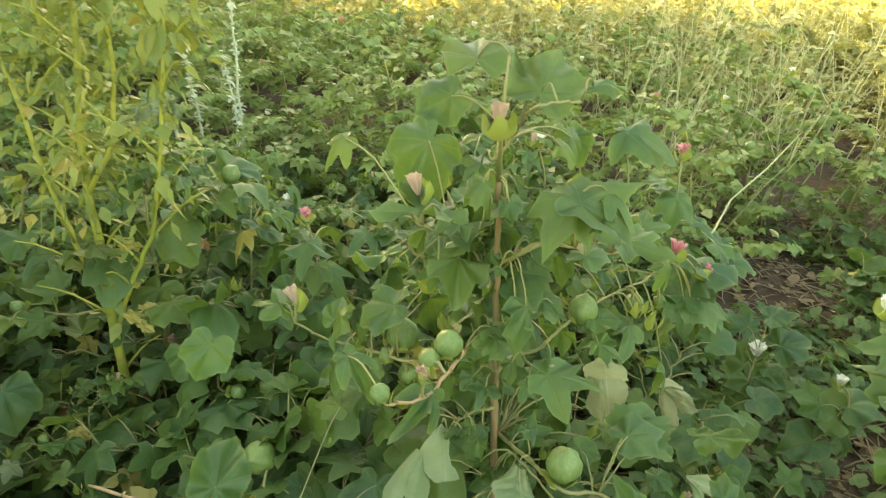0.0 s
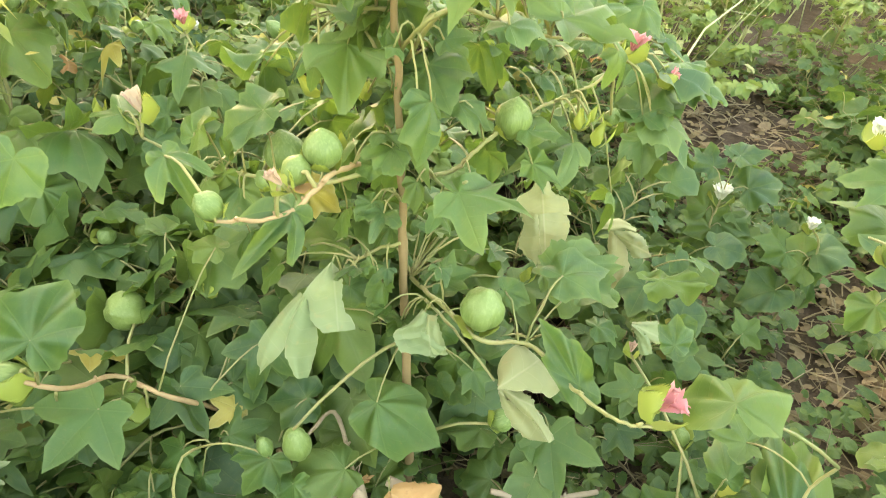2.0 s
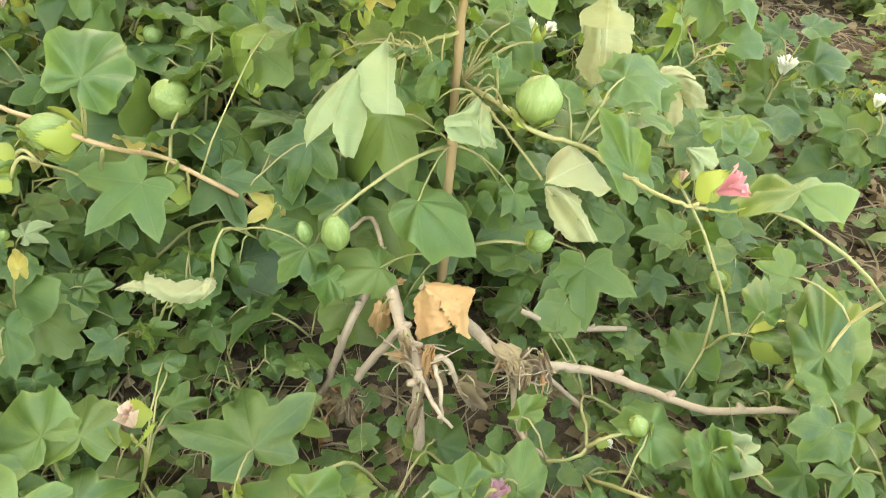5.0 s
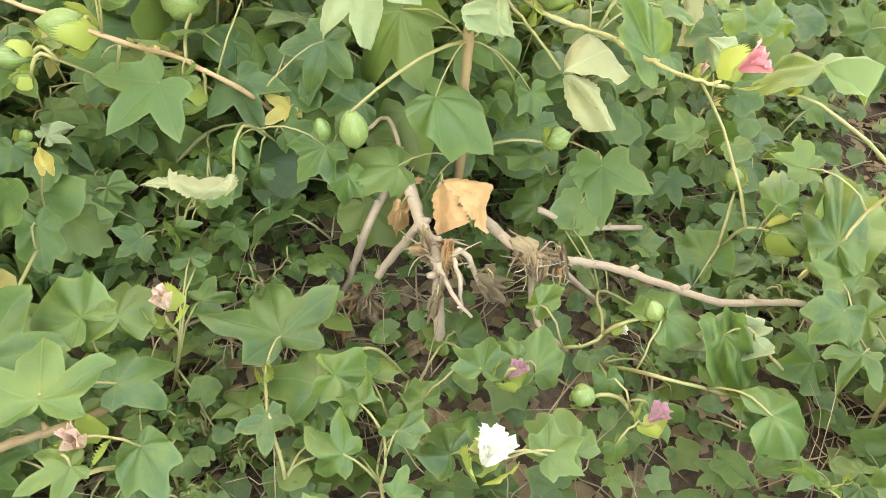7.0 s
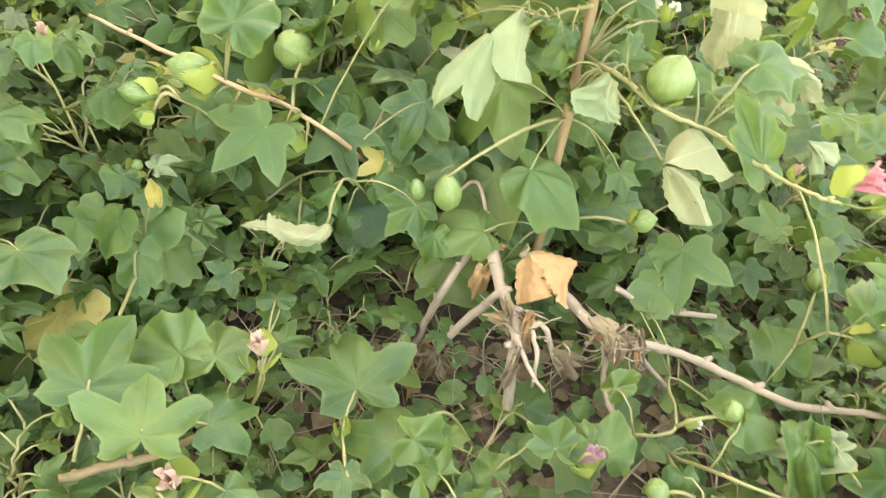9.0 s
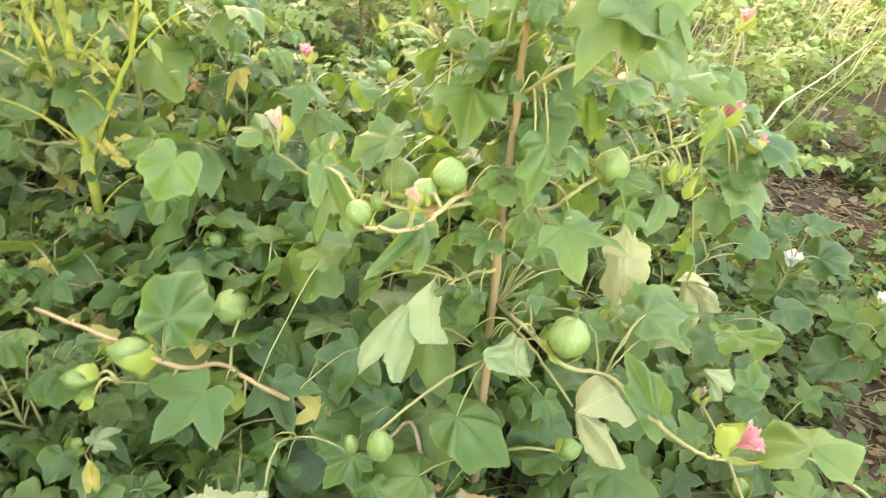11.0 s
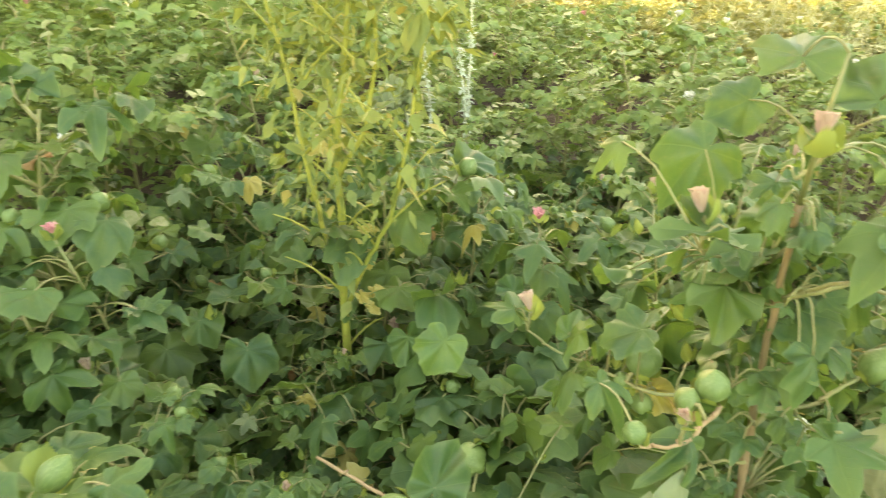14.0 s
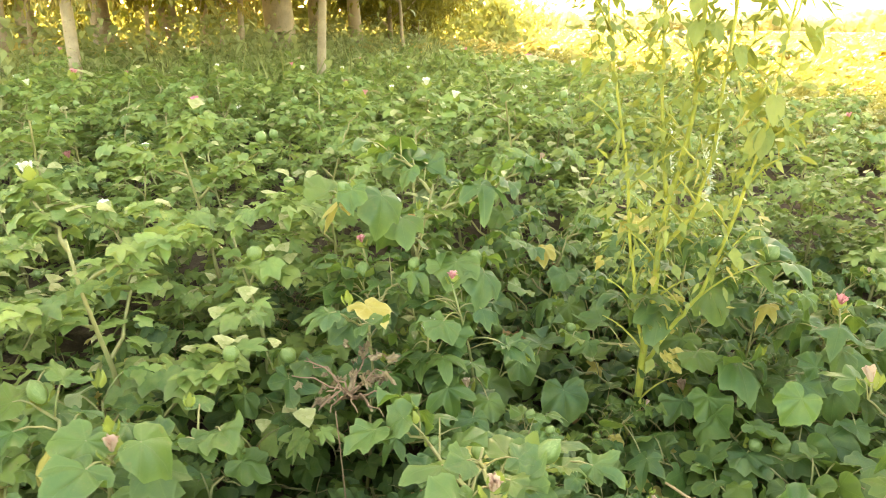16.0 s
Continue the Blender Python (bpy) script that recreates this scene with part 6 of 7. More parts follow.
    leaf("broad", LEAF, (0.324, 0.474, 0.056), (0.295, 0.497, 0.050), (-0.27, -0.39, 0.88), 0.90)
    leaf("broad", LEAF, (0.344, 0.498, 0.067), (0.329, 0.546, 0.084), (-0.28, -0.41, 0.87), 0.80)
    leaf("broad", LEAF, (0.352, 0.518, 0.044), (0.407, 0.563, 0.062), (-0.28, -0.41, 0.87), 0.80)
    leaf("round", LEAF, (0.425, 0.474, 0.045), (0.423, 0.487, 0.058), (-0.34, -0.37, 0.87), 1.30)
    leaf("trefoil", LEAF, (0.244, 0.391, 0.029), (0.211, 0.389, 0.026), (-0.21, -0.34, 0.92), 0.90)
    leaf("cotton", LEAF, (0.264, 0.378, 0.045), (0.279, 0.387, 0.054), (-0.23, -0.33, 0.91), 0.90)
    leaf("broad", LEAF, (0.191, 0.307, 0.128), (0.203, 0.289, 0.110), (-0.20, -0.32, 0.93), 0.70)
    leaf("round", LEAF, (0.195, 0.261, 0.110), (0.205, 0.249, 0.099), (-0.20, -0.27, 0.94))
    leaf("trefoil", LEAF, (0.229, 0.296, 0.104), (0.265, 0.295, 0.104), (-0.23, -0.30, 0.93), 0.90)
    leaf("round", LEAF, (0.195, 0.511, 0.089), (0.210, 0.491, 0.069), (-0.16, -0.45, 0.88))
    leaf("broad", LEAF, (0.147, 0.391, 0.110), (0.167, 0.405, 0.125), (-0.14, -0.39, 0.91), 0.70)
    leaf("round", LEAF, (0.230, 0.512, 0.049), (0.234, 0.526, 0.062), (-0.19, -0.43, 0.89), 1.20)
    leaf("cotton", LEAF, (0.163, 0.642, 0.132), (0.134, 0.626, 0.116), (-0.13, -0.54, 0.83))
    leaf("trefoil", LEAF, (0.129, 0.653, 0.142), (0.113, 0.670, 0.158), (-0.10, -0.56, 0.83))
    leaf("round", LEAF, (0.162, 0.551, 0.085), (0.131, 0.553, 0.086), (-0.13, -0.47, 0.87), 1.20)
    boll((0.376, 0.488, 0.128), (0.99, -0.11, -0.11), 0.0331, long=True)
    boll((0.243, 0.371, 0.126), (-0.45, 0.00, 0.89), 0.0190, long=True)
    boll((0.372, 0.570, 0.112), (-0.35, 0.00, 0.94), 0.0221, long=True)
    boll((0.171, 0.298, 0.108), (0.24, 0.00, 0.97), 0.0186)
    flower((0.217, 0.276, 0.116), (0.5, 0.20, 0.85), 0.0180, "mauve")
    flower((0.213, 0.379, 0.099), (1.00, 0.00, 0.10), 0.0100, "white")
    flower((0.295, 0.589, 0.230), (0.00, 0.00, 1.00), 0.0112, "faded")
    flower((0.309, 0.464, 0.298), (0.00, 0.00, 1.00), 0.0109, "pink")


front_right_cotton()


def right_cotton():
    p = Pieces(thing("cotton_plant", Matrix(), "cotton plant with a white flower beside bare soil", "cotton plant", "cotton plants of the field"), 66)
    leaf, boll, flower, twig = p.leaf, p.boll, p.flower, p.twig
    twig([(0.649, 0.662, 0.183), (0.638, 0.710, 0.295), (0.633, 0.762, 0.351), (0.629, 0.796, 0.372)], 0.0024, 0.0016, TWIG)
    twig([(0.650, 0.666, 0.190), (0.637, 0.651, 0.268), (0.576, 0.634, 0.322), (0.539, 0.648, 0.333)], 0.0021, 0.0014, TWIG)
    twig([(0.645, 0.654, 0.210), (0.636, 0.535, 0.265), (0.631, 0.492, 0.335), (0.625, 0.497, 0.387)], 0.0021, 0.0014, TWIG)
    twig([(0.644, 0.646, 0.262), (0.700, 0.647, 0.288), (0.757, 0.655, 0.283)], 0.0016, 0.0013, TWIG)
    twig([(0.650, 0.725, 0.284), (0.692, 0.750, 0.352), (0.766, 0.723, 0.376)], 0.0016, 0.0013, TWIG)
    leaf("broad", LEAF, (0.682, 0.738, 0.325), (0.714, 0.745, 0.352), (-0.33, -0.40, 0.86))
    leaf("cotton", LEAF, (0.635, 0.731, 0.290), (0.594, 0.756, 0.323), (-0.30, -0.39, 0.87))
    leaf("cotton", LEAF, (0.624, 0.656, 0.274), (0.580, 0.688, 0.317), (-0.31, -0.36, 0.88))
    leaf("broad", LEAF, (0.630, 0.652, 0.268), (0.661, 0.665, 0.306), (-0.31, -0.35, 0.88))
    leaf("cotton", LEAF, (0.689, 0.662, 0.312), (0.718, 0.665, 0.332), (-0.35, -0.36, 0.87))
    leaf("broad", LEAF, (0.688, 0.659, 0.306), (0.656, 0.678, 0.331), (-0.35, -0.36, 0.87))
    leaf("cotton", LEAF, (0.703, 0.727, 0.311), (0.748, 0.724, 0.326), (-0.34, -0.38, 0.86))
    leaf("deep", LEAF, (0.745, 0.746, 0.366), (0.782, 0.744, 0.380), (-0.37, -0.40, 0.84))
    leaf("broad", LEAF, (0.780, 0.731, 0.353), (0.826, 0.735, 0.381), (-0.38, -0.38, 0.84))
    leaf("cotton", LEAF, (0.803, 0.733, 0.367), (0.784, 0.754, 0.400), (-0.39, -0.38, 0.84))
    leaf("broad", LEAF, (0.678, 0.639, 0.262), (0.696, 0.619, 0.231), (-0.33, -0.34, 0.88))
    leaf("cotton", LEAF, (0.639, 0.754, 0.337), (0.589, 0.771, 0.350), (-0.31, -0.41, 0.85))
    leaf("broad", LEAF, (0.771, 0.645, 0.314), (0.803, 0.629, 0.295), (-0.38, -0.34, 0.86))
    leaf("round", LEAF, (0.738, 0.617, 0.244), (0.753, 0.623, 0.263), (-0.36, -0.31, 0.88))
    leaf("cotton", LEAF, (0.648, 0.629, 0.230), (0.681, 0.616, 0.218), (-0.31, -0.33, 0.89))
    leaf("broad", LEAF, (0.587, 0.648, 0.242), (0.558, 0.642, 0.217), (-0.28, -0.35, 0.89))
    leaf("cotton", LEAF, (0.770, 0.761, 0.406), (0.722, 0.791, 0.446), (-0.39, -0.41, 0.83))
    leaf("broad", LEAF, (0.818, 0.771, 0.448), (0.789, 0.781, 0.454), (-0.41, -0.41, 0.81))
    flower((0.629, 0.800, 0.364), (0.00, 0.00, 1.00), 0.0230, "white")
    flower((0.647, 0.643, 0.291), (0.00, 0.00, 1.00), 0.0182, "pink")
    boll((0.570, 0.638, 0.304), (0.00, -0.10, 1.00), 0.0341)
    boll((0.599, 0.622, 0.298), (0.20, -0.10, 0.98), 0.0157)
    boll((0.735, 0.643, 0.280), (0.20, -0.10, 0.98), 0.0265)
    boll((0.671, 0.532, 0.329), (0.44, -0.15, 0.88), 0.0236, long=True, bracts=0)


right_cotton()


def patch_cotton():
    p = Pieces(thing("cotton_plant", Matrix(), "small cotton plant with a white flower growing in open soil", "cotton plant", "cotton plants of the field"), 67)
    leaf, boll, flower, twig = p.leaf, p.boll, p.flower, p.twig
    twig([(0.538, 0.939, 0.096), (0.544, 0.947, 0.160), (0.557, 0.962, 0.194)], 0.0021, 0.0016, TWIG)
    twig([(0.621, 0.832, 0.061), (0.662, 0.856, 0.167), (0.652, 0.871, 0.200)], 0.0019, 0.0014, TWIG)
    leaf("cotton", LEAF, (0.544, 0.943, 0.151), (0.500, 0.965, 0.176), (-0.18, -0.39, 0.90))
    leaf("cotton", LEAF, (0.554, 0.945, 0.160), (0.603, 0.952, 0.194), (-0.19, -0.39, 0.90))
    leaf("broad", LEAF, (0.562, 0.939, 0.151), (0.617, 0.923, 0.144), (-0.19, -0.38, 0.90))
    leaf("broad", LEAF, (0.534, 0.941, 0.142), (0.503, 0.930, 0.108), (-0.18, -0.38, 0.91))
    leaf("deep", LEAF, (0.574, 0.949, 0.177), (0.610, 0.938, 0.169), (-0.20, -0.39, 0.90))
    leaf("cotton", LEAF, (0.537, 0.957, 0.176), (0.550, 0.980, 0.228), (-0.18, -0.40, 0.90))
    leaf("broad", LEAF, (0.595, 0.962, 0.211), (0.644, 0.965, 0.238), (-0.21, -0.40, 0.89))
    leaf("deep", LEAF, (0.542, 0.986, 0.236), (0.507, 1.006, 0.261), (-0.19, -0.42, 0.89))
    leaf("deep", LEAF, (0.580, 0.987, 0.254), (0.627, 0.981, 0.263), (-0.21, -0.42, 0.88))
    leaf("cotton", LEAF, (0.662, 0.856, 0.167), (0.716, 0.870, 0.201), (-0.28, -0.35, 0.90))
    leaf("broad", LEAF, (0.644, 0.849, 0.150), (0.598, 0.865, 0.182), (-0.27, -0.34, 0.90))
    leaf("cotton", LEAF, (0.617, 0.857, 0.166), (0.571, 0.869, 0.190), (-0.26, -0.35, 0.90))
    leaf("deep", LEAF, (0.653, 0.842, 0.134), (0.699, 0.826, 0.102), (-0.27, -0.34, 0.90))
    leaf("broad", LEAF, (0.608, 0.835, 0.116), (0.554, 0.832, 0.107), (-0.25, -0.34, 0.91))
    flower((0.557, 0.964, 0.183), (0.00, 0.00, 1.00), 0.0247, "white")
    flower((0.647, 0.868, 0.195), (0.00, 0.00, 1.00), 0.0160, "white")
    leaf("ragged", LEAF, (0.345, 0.667, 0.264), (0.414, 0.673, 0.275), (-0.09, -0.4, 0.9), 0.42)


patch_cotton()


def dead_plant():
    p = Pieces(thing("dead_cotton_plant", Matrix(), "dead cotton plant with bare grey-brown stems and a dry orange leaf", "dead plant"), 68)
    leaf, twig = p.leaf, p.twig
    twig([(0.020, 0.527, 0.128), (0.034, 0.480, 0.124), (0.041, 0.462, 0.121), (0.054, 0.430, 0.118), (0.058, 0.411, 0.085), (0.064, 0.392, 0.039)], 0.0062, 0.0055, DEADWOOD)
    twig([(0.002, 0.522, 0.122), (-0.016, 0.497, 0.083), (-0.030, 0.491, 0.035), (-0.037, 0.471, 0.015), (-0.064, 0.466, -0.018)], 0.0045, 0.0038, DEADWOOD)
    twig([(0.037, 0.468, 0.126), (0.011, 0.469, 0.071), (-0.014, 0.454, 0.028), (-0.006, 0.451, -0.017), (0.016, 0.442, -0.054)], 0.0045, 0.0035, DEADWOOD)
    twig([(0.053, 0.518, 0.134), (0.099, 0.493, 0.111), (0.140, 0.443, 0.119), (0.196, 0.467, 0.088), (0.234, 0.471, 0.079), (0.277, 0.456, 0.079), (0.336, 0.438, 0.077), (0.431, 0.453, 0.066), (0.529, 0.465, 0.039)], 0.0058, 0.003, DEADWOOD)
    twig([(0.140, 0.441, 0.117), (0.149, 0.426, 0.074), (0.156, 0.395, 0.072), (0.182, 0.380, 0.058)], 0.0032, 0.0025, DEADWOOD)
    twig([(0.172, 0.449, 0.098), (0.221, 0.446, 0.054)], 0.0028, 0.0022, DEADWOOD)
    twig([(0.056, 0.427, 0.115), (0.072, 0.399, 0.102), (0.089, 0.387, 0.091)], 0.0026, 0.0016, DEADWOOD)
    twig([(0.058, 0.431, 0.119), (0.078, 0.436, 0.124), (0.101, 0.424, 0.085), (0.113, 0.429, 0.063)], 0.003, 0.0022, DEADWOOD)
    twig([(0.069, 0.431, 0.120), (0.077, 0.407, 0.110), (0.080, 0.401, 0.076)], 0.0024, 0.0016, DEADWOOD)
    twig([(0.019, 0.527, 0.128), (-0.003, 0.585, 0.156), (-0.031, 0.546, 0.159)], 0.0024, 0.0018, DEADWOOD)
    twig([(0.157, 0.525, 0.101), (0.211, 0.528, 0.078), (0.279, 0.544, 0.068)], 0.0034, 0.003, DEADWOOD)
    twig([(-0.014, 0.453, 0.027), (-0.042, 0.447, 0.020), (-0.101, 0.383, -0.031), (-0.149, 0.392, -0.023)], 0.003, 0.003, STEM)
    p.folded(LEAF_DRY, (0.054, 0.490, 0.157), (-0.01, -0.69, 0.73), 4, 0.051, [
        ([(0, 0), (-0.14, -0.2), (-0.15, -0.55), (-0.07, -0.95)], [(0.01, 0), (0.24, -0.26), (0.42, -0.48), (0.5, -0.72)], -0.12, 0.15, 0.06),
        ([(0.01, 0), (0.24, -0.26), (0.42, -0.48), (0.62, -0.78)], [(0.08, 0.08), (0.62, 0.08), (0.93, -0.03), (0.82, -0.5), (0.86, -0.92)], 0.15, -0.15, 0.08)], 2.2)
    leaf("crumpled", LEAF_DRY, (0.017, 0.497, 0.113), (0.012, 0.477, 0.092), (0.00, -0.54, 0.84), 0.70)
    leaf("crumpled", LITTER, (0.137, 0.443, 0.119), (0.176, 0.450, 0.126), (-0.10, -0.36, 0.93), 0.50)
    leaf("crumpled", LEAF_DRY, (0.141, 0.440, 0.115), (0.156, 0.427, 0.104), (-0.11, -0.36, 0.93), 0.50)
    leaf("crumpled", LEAF_DRY, (-0.020, 0.453, 0.026), (-0.022, 0.432, 0.006), (0.03, -0.33, 0.94), 0.60)
    leaf("crumpled", LEAF_DRY, (-0.036, 0.469, 0.013), (-0.017, 0.479, 0.024), (0.04, -0.33, 0.94), 0.50)
    leaf("crumpled", LEAF_DRY, (0.055, 0.438, 0.125), (0.068, 0.421, 0.123), (-0.03, -0.37, 0.93), 0.50)
    leaf("crumpled", LITTER, (0.107, 0.419, 0.109), (0.136, 0.421, 0.069), (-0.08, -0.35, 0.94), 0.60)
    leaf("crumpled", LITTER, (0.040, 0.443, 0.137), (0.049, 0.423, 0.131), (-0.02, -0.45, 0.89), 0.50)
    leaf("crumpled", LITTER, (0.059, 0.424, 0.119), (0.060, 0.403, 0.113), (-0.04, -0.43, 0.90), 0.50)
    leaf("crumpled", LEAF_DRY, (0.064, 0.435, 0.130), (0.061, 0.414, 0.124), (-0.05, -0.44, 0.90), 0.50)
    leaf("crumpled", LITTER, (0.139, 0.440, 0.123), (0.144, 0.420, 0.117), (-0.13, -0.43, 0.89), 0.50)
    leaf("crumpled", LITTER, (0.167, 0.444, 0.127), (0.175, 0.424, 0.122), (-0.15, -0.43, 0.89), 0.50)
    leaf("crumpled", LITTER, (0.153, 0.433, 0.117), (0.148, 0.412, 0.110), (-0.14, -0.42, 0.90), 0.50)
    leaf("crumpled", LITTER, (-0.013, 0.448, 0.029), (-0.019, 0.426, 0.021), (0.03, -0.39, 0.92), 0.50)
    leaf("crumpled", LEAF_DRY, (-0.031, 0.432, 0.013), (-0.033, 0.410, 0.005), (0.05, -0.37, 0.93), 0.50)
    leaf("crumpled", LITTER, (0.057, 0.401, 0.097), (0.049, 0.381, 0.090), (-0.04, -0.40, 0.92), 0.50)
    # frayed knots where bark and old bracts have split
    rng = p.rng
    for at, n, size in (((0.053, 0.438, 0.119), 18, 0.036), ((-0.013, 0.452, 0.03), 14, 0.032), ((0.139, 0.439, 0.12), 16, 0.034), ((0.022, 0.52, 0.128), 10, 0.022), ((0.168, 0.438, 0.113), 10, 0.028)):
        s = Soup()
        for _ in range(n):
            d = Vector((rng.uniform(-1, 1), rng.uniform(-1, 0.6), rng.uniform(-1.2, 0.7))).normalized()
            c = Vector(at) + Vector((rng.uniform(-1, 1), rng.uniform(-1, 1), rng.uniform(-1, 1))) * size * 0.25
            line = bend(c, c + d * size * rng.uniform(0.4, 1.2), Vector((rng.uniform(-1, 1), rng.uniform(-1, 1), rng.uniform(-1, 1))) * size * 0.25, 5, 0.0008, rng)
            s.tube(line, taper(rng.uniform(0.0006, 0.0017), 0.0004, 6), 4)
        part("frayed_bark", s.mesh("frayed_bark", DEADWOOD), p.plant)
        for _ in range(n // 2):
            d = Vector((rng.uniform(-1, 1), rng.uniform(-1, 0.2), rng.uniform(-1.0, 0.5))).normalized()
            c = Vector(at) + d * size * rng.uniform(0.05, 0.35)
            add_leaf(p.plant, "crumpled", rng.choice((LITTER, LITTER, LEAF_DRY)), c, d, Vector((rng.uniform(-0.6, 0.6), -0.6, 0.8)), size * rng.uniform(0.3, 0.62), rng, rng.uniform(0.3, 0.6))


dead_plant()

# ---- the tall yellow-green weed ----
WEED_LEAVES = [leaf_shape([(0, 1.0, 30, h), (180, 0.05, 60)], 10, 1, 0.0, 0.1, lib.uniform(0.1, 0.5), 0.03, rng=lib) for h in (0.12, 0.2, 0.26, 0.3)]


def tall_weed():
    rng = random.Random(71)
    weed = thing("tall_weed", Matrix(), "tall weed with yellow-green ribbed stems and small drooping leaves", "weed")
    lines = [[(-0.49, 0.90, 0.02), (-0.497, 0.894, 0.25), (-0.49, 0.89, 0.45), (-0.488, 0.89, 0.56), (-0.462, 0.89, 0.74), (-0.465, 0.89, 0.92), (-0.47, 0.89, 1.12)],
             [(-0.497, 0.89, 0.30), (-0.52, 0.89, 0.40), (-0.537, 0.89, 0.48), (-0.56, 0.89, 0.64), (-0.605, 0.89, 0.84), (-0.62, 0.88, 0.93)],
             [(-0.495, 0.893, 0.27), (-0.445, 0.89, 0.377), (-0.412, 0.89, 0.433), (-0.375, 0.89, 0.59), (-0.352, 0.89, 0.72), (-0.34, 0.89, 0.92)],
             [(-0.488, 0.888, 0.50), (-0.444, 0.89, 0.57), (-0.425, 0.89, 0.66), (-0.42, 0.88, 0.84), (-0.42, 0.88, 1.05)],
             [(-0.487, 0.88, 0.60), (-0.51, 0.90, 0.70), (-0.525, 0.90, 0.85), (-0.53, 0.9, 1.02)]]
    for i, pts in enumerate(lines):
        line = []
        for a, b in zip(pts, pts[1:]):
            line += bend(a, b, (0, 0, 0), 4, 0.002, rng)[:-1]
        line.append(Vector(pts[-1]))
        s = Soup()
        r = 0.0082 if i == 0 else 0.0042
        s.tube(line, taper(r, 0.0018, len(line)), 8)
        for k, p in enumerate(line[3:]):
            if k % 2:
                continue
            a = rng.uniform(0, 6.28)
            out = Vector((math.cos(a), math.sin(a), 0.9)) * rng.uniform(0.05, 0.1)
            s.tube(bend(p, p + out, UP * 0.01, 4), taper(0.0022, 0.001, 5), 5)
        part("stem", s.mesh("stem", WEED_STEM), weed)
        s, gold = Soup(), Soup()
        for p in line[2:]:
            for _ in range(34 if p.z > 0.66 else 24 if p.z > 0.46 else 3):
                a = rng.uniform(0, 6.28)
                out = Vector((math.cos(a), math.sin(a), rng.uniform(-0.2, 0.7)))
                base = p + out * rng.uniform(0.004, 0.075) + UP * rng.uniform(-0.03, 0.03)
                d = out + UP * rng.uniform(-1.5, 0.5)
                (gold if rng.random() > 0.93 else s).shape(rng.choice(WEED_LEAVES), leaf_pose(base, d, UP + out * 0.6 + Vector((rng.uniform(-1, 1), rng.uniform(-1, 1), 0)), rng.uniform(0.01, 0.032), rng.uniform(0.8, 1.3)))
        tagged(part("foliage", s.mesh("foliage", LEAF_WEED), weed), "small narrow green leaves", kind="stuff")
        tagged(part("foliage", gold.mesh("foliage", LEAF_YELLOW), weed), "small yellowed leaves", kind="stuff")
        if i == 0:
            for _ in range(6):
                a = rng.uniform(-0.9, 0.9)
                d = Vector((math.cos(a), math.sin(a), rng.uniform(-0.5, 0.3)))
                add_leaf(weed, "ragged", LEAF_YELLOW, Vector((-0.49, 0.89, rng.uniform(0.3, 0.42))) + d * rng.uniform(0.02, 0.07), d, UP + Vector((rng.uniform(-1, 1), -0.7, 0)), rng.uniform(0.014, 0.028), rng, 0.6, None, "yellow-brown dried leaf")
        if i in (0, 2, 3):
            # long dark pods and leaves that hang at the top
            for _ in range(9):
                p = line[-1 - rng.randrange(6)]
                a = rng.uniform(0, 6.28)
                add_leaf(weed, "ovate", LEAF_WEED, p + Vector((math.cos(a), math.sin(a), 0)) * 0.03, Vector((math.cos(a), math.sin(a), -1.2)), Vector((math.cos(a), math.sin(a), 0.8)), rng.uniform(0.026, 0.042), rng, 0.75)


tall_weed()


def pale_weed():
    """The silvery flowering spike behind it."""
    rng = random.Random(72)
    weed = thing("silvery_weed", Matrix(), "silvery grey-green weed with thin flowering spikes", "weed")
    for x, y, z0, z1, lean in ((-0.60, 1.95, 0.05, 0.70, 0.03), (-0.68, 1.9, 0.05, 0.56, -0.02), (-0.56, 1.9, 0.05, 0.54, -0.03)):
        s = Soup()
        line = bend((x, y, z0), (x + lean, y, z1), (0.012, 0, 0), 12, 0.004, rng)
        s.tube(line, taper(0.007, 0.0022, 13), 6)
        part("stem", s.mesh("stem", PALE_STEM), weed)
        s = Soup()
        for p in line[3:]:
            for _ in range(9):
                a = rng.uniform(0, 6.28)
                d = Vector((math.cos(a), math.sin(a), rng.uniform(-0.6, 0.9)))
                s.shape(TINY[rng.randrange(4)], leaf_pose(p + UP * rng.uniform(-0.03, 0.03), d, UP + d * 0.2, rng.uniform(0.009, 0.026), 0.6))
        part("flower_spike", s.mesh("flower_spike", LEAF_GREY), weed)
    for x, z1 in ((-0.78, 0.42), (-0.74, 0.40)):
        s = Soup()
        line = bend((x + 0.02, 1.85, 0.05), (x, 1.85, z1), (0.01, 0, 0), 8, 0.003, rng)
        s.tube(line, taper(0.008, 0.005, 9), 6)
        part("stem", s.mesh("stem", PALE_STEM), weed)
        for k in range(5):
            a = rng.uniform(0, 6.28)
            d = Vector((math.cos(a), math.sin(a) - 0.3, -0.8))
            add_leaf(weed, "ragged", LEAF_PALE, Vector((x, 1.85, z1 + 0.01)), d, UP + d * 0.3 + Vector((0, -0.8, 0)), rng.uniform(0.05, 0.085), rng, 0.8, None, "pale drooping leaf")
    s = Soup()
    for _ in range(26):
        a, h = rng.uniform(0, 6.28), rng.uniform(0.1, 0.42)
        d = Vector((math.cos(a), math.sin(a), rng.uniform(-0.3, 0.4)))
        s.shape(rng.choice(SMALL), leaf_pose(Vector((-0.63, 1.93, h)) + d * 0.08, d, UP, rng.uniform(0.025, 0.045)))
    part("foliage", s.mesh("foliage", LEAF_WEED), weed)


pale_weed()


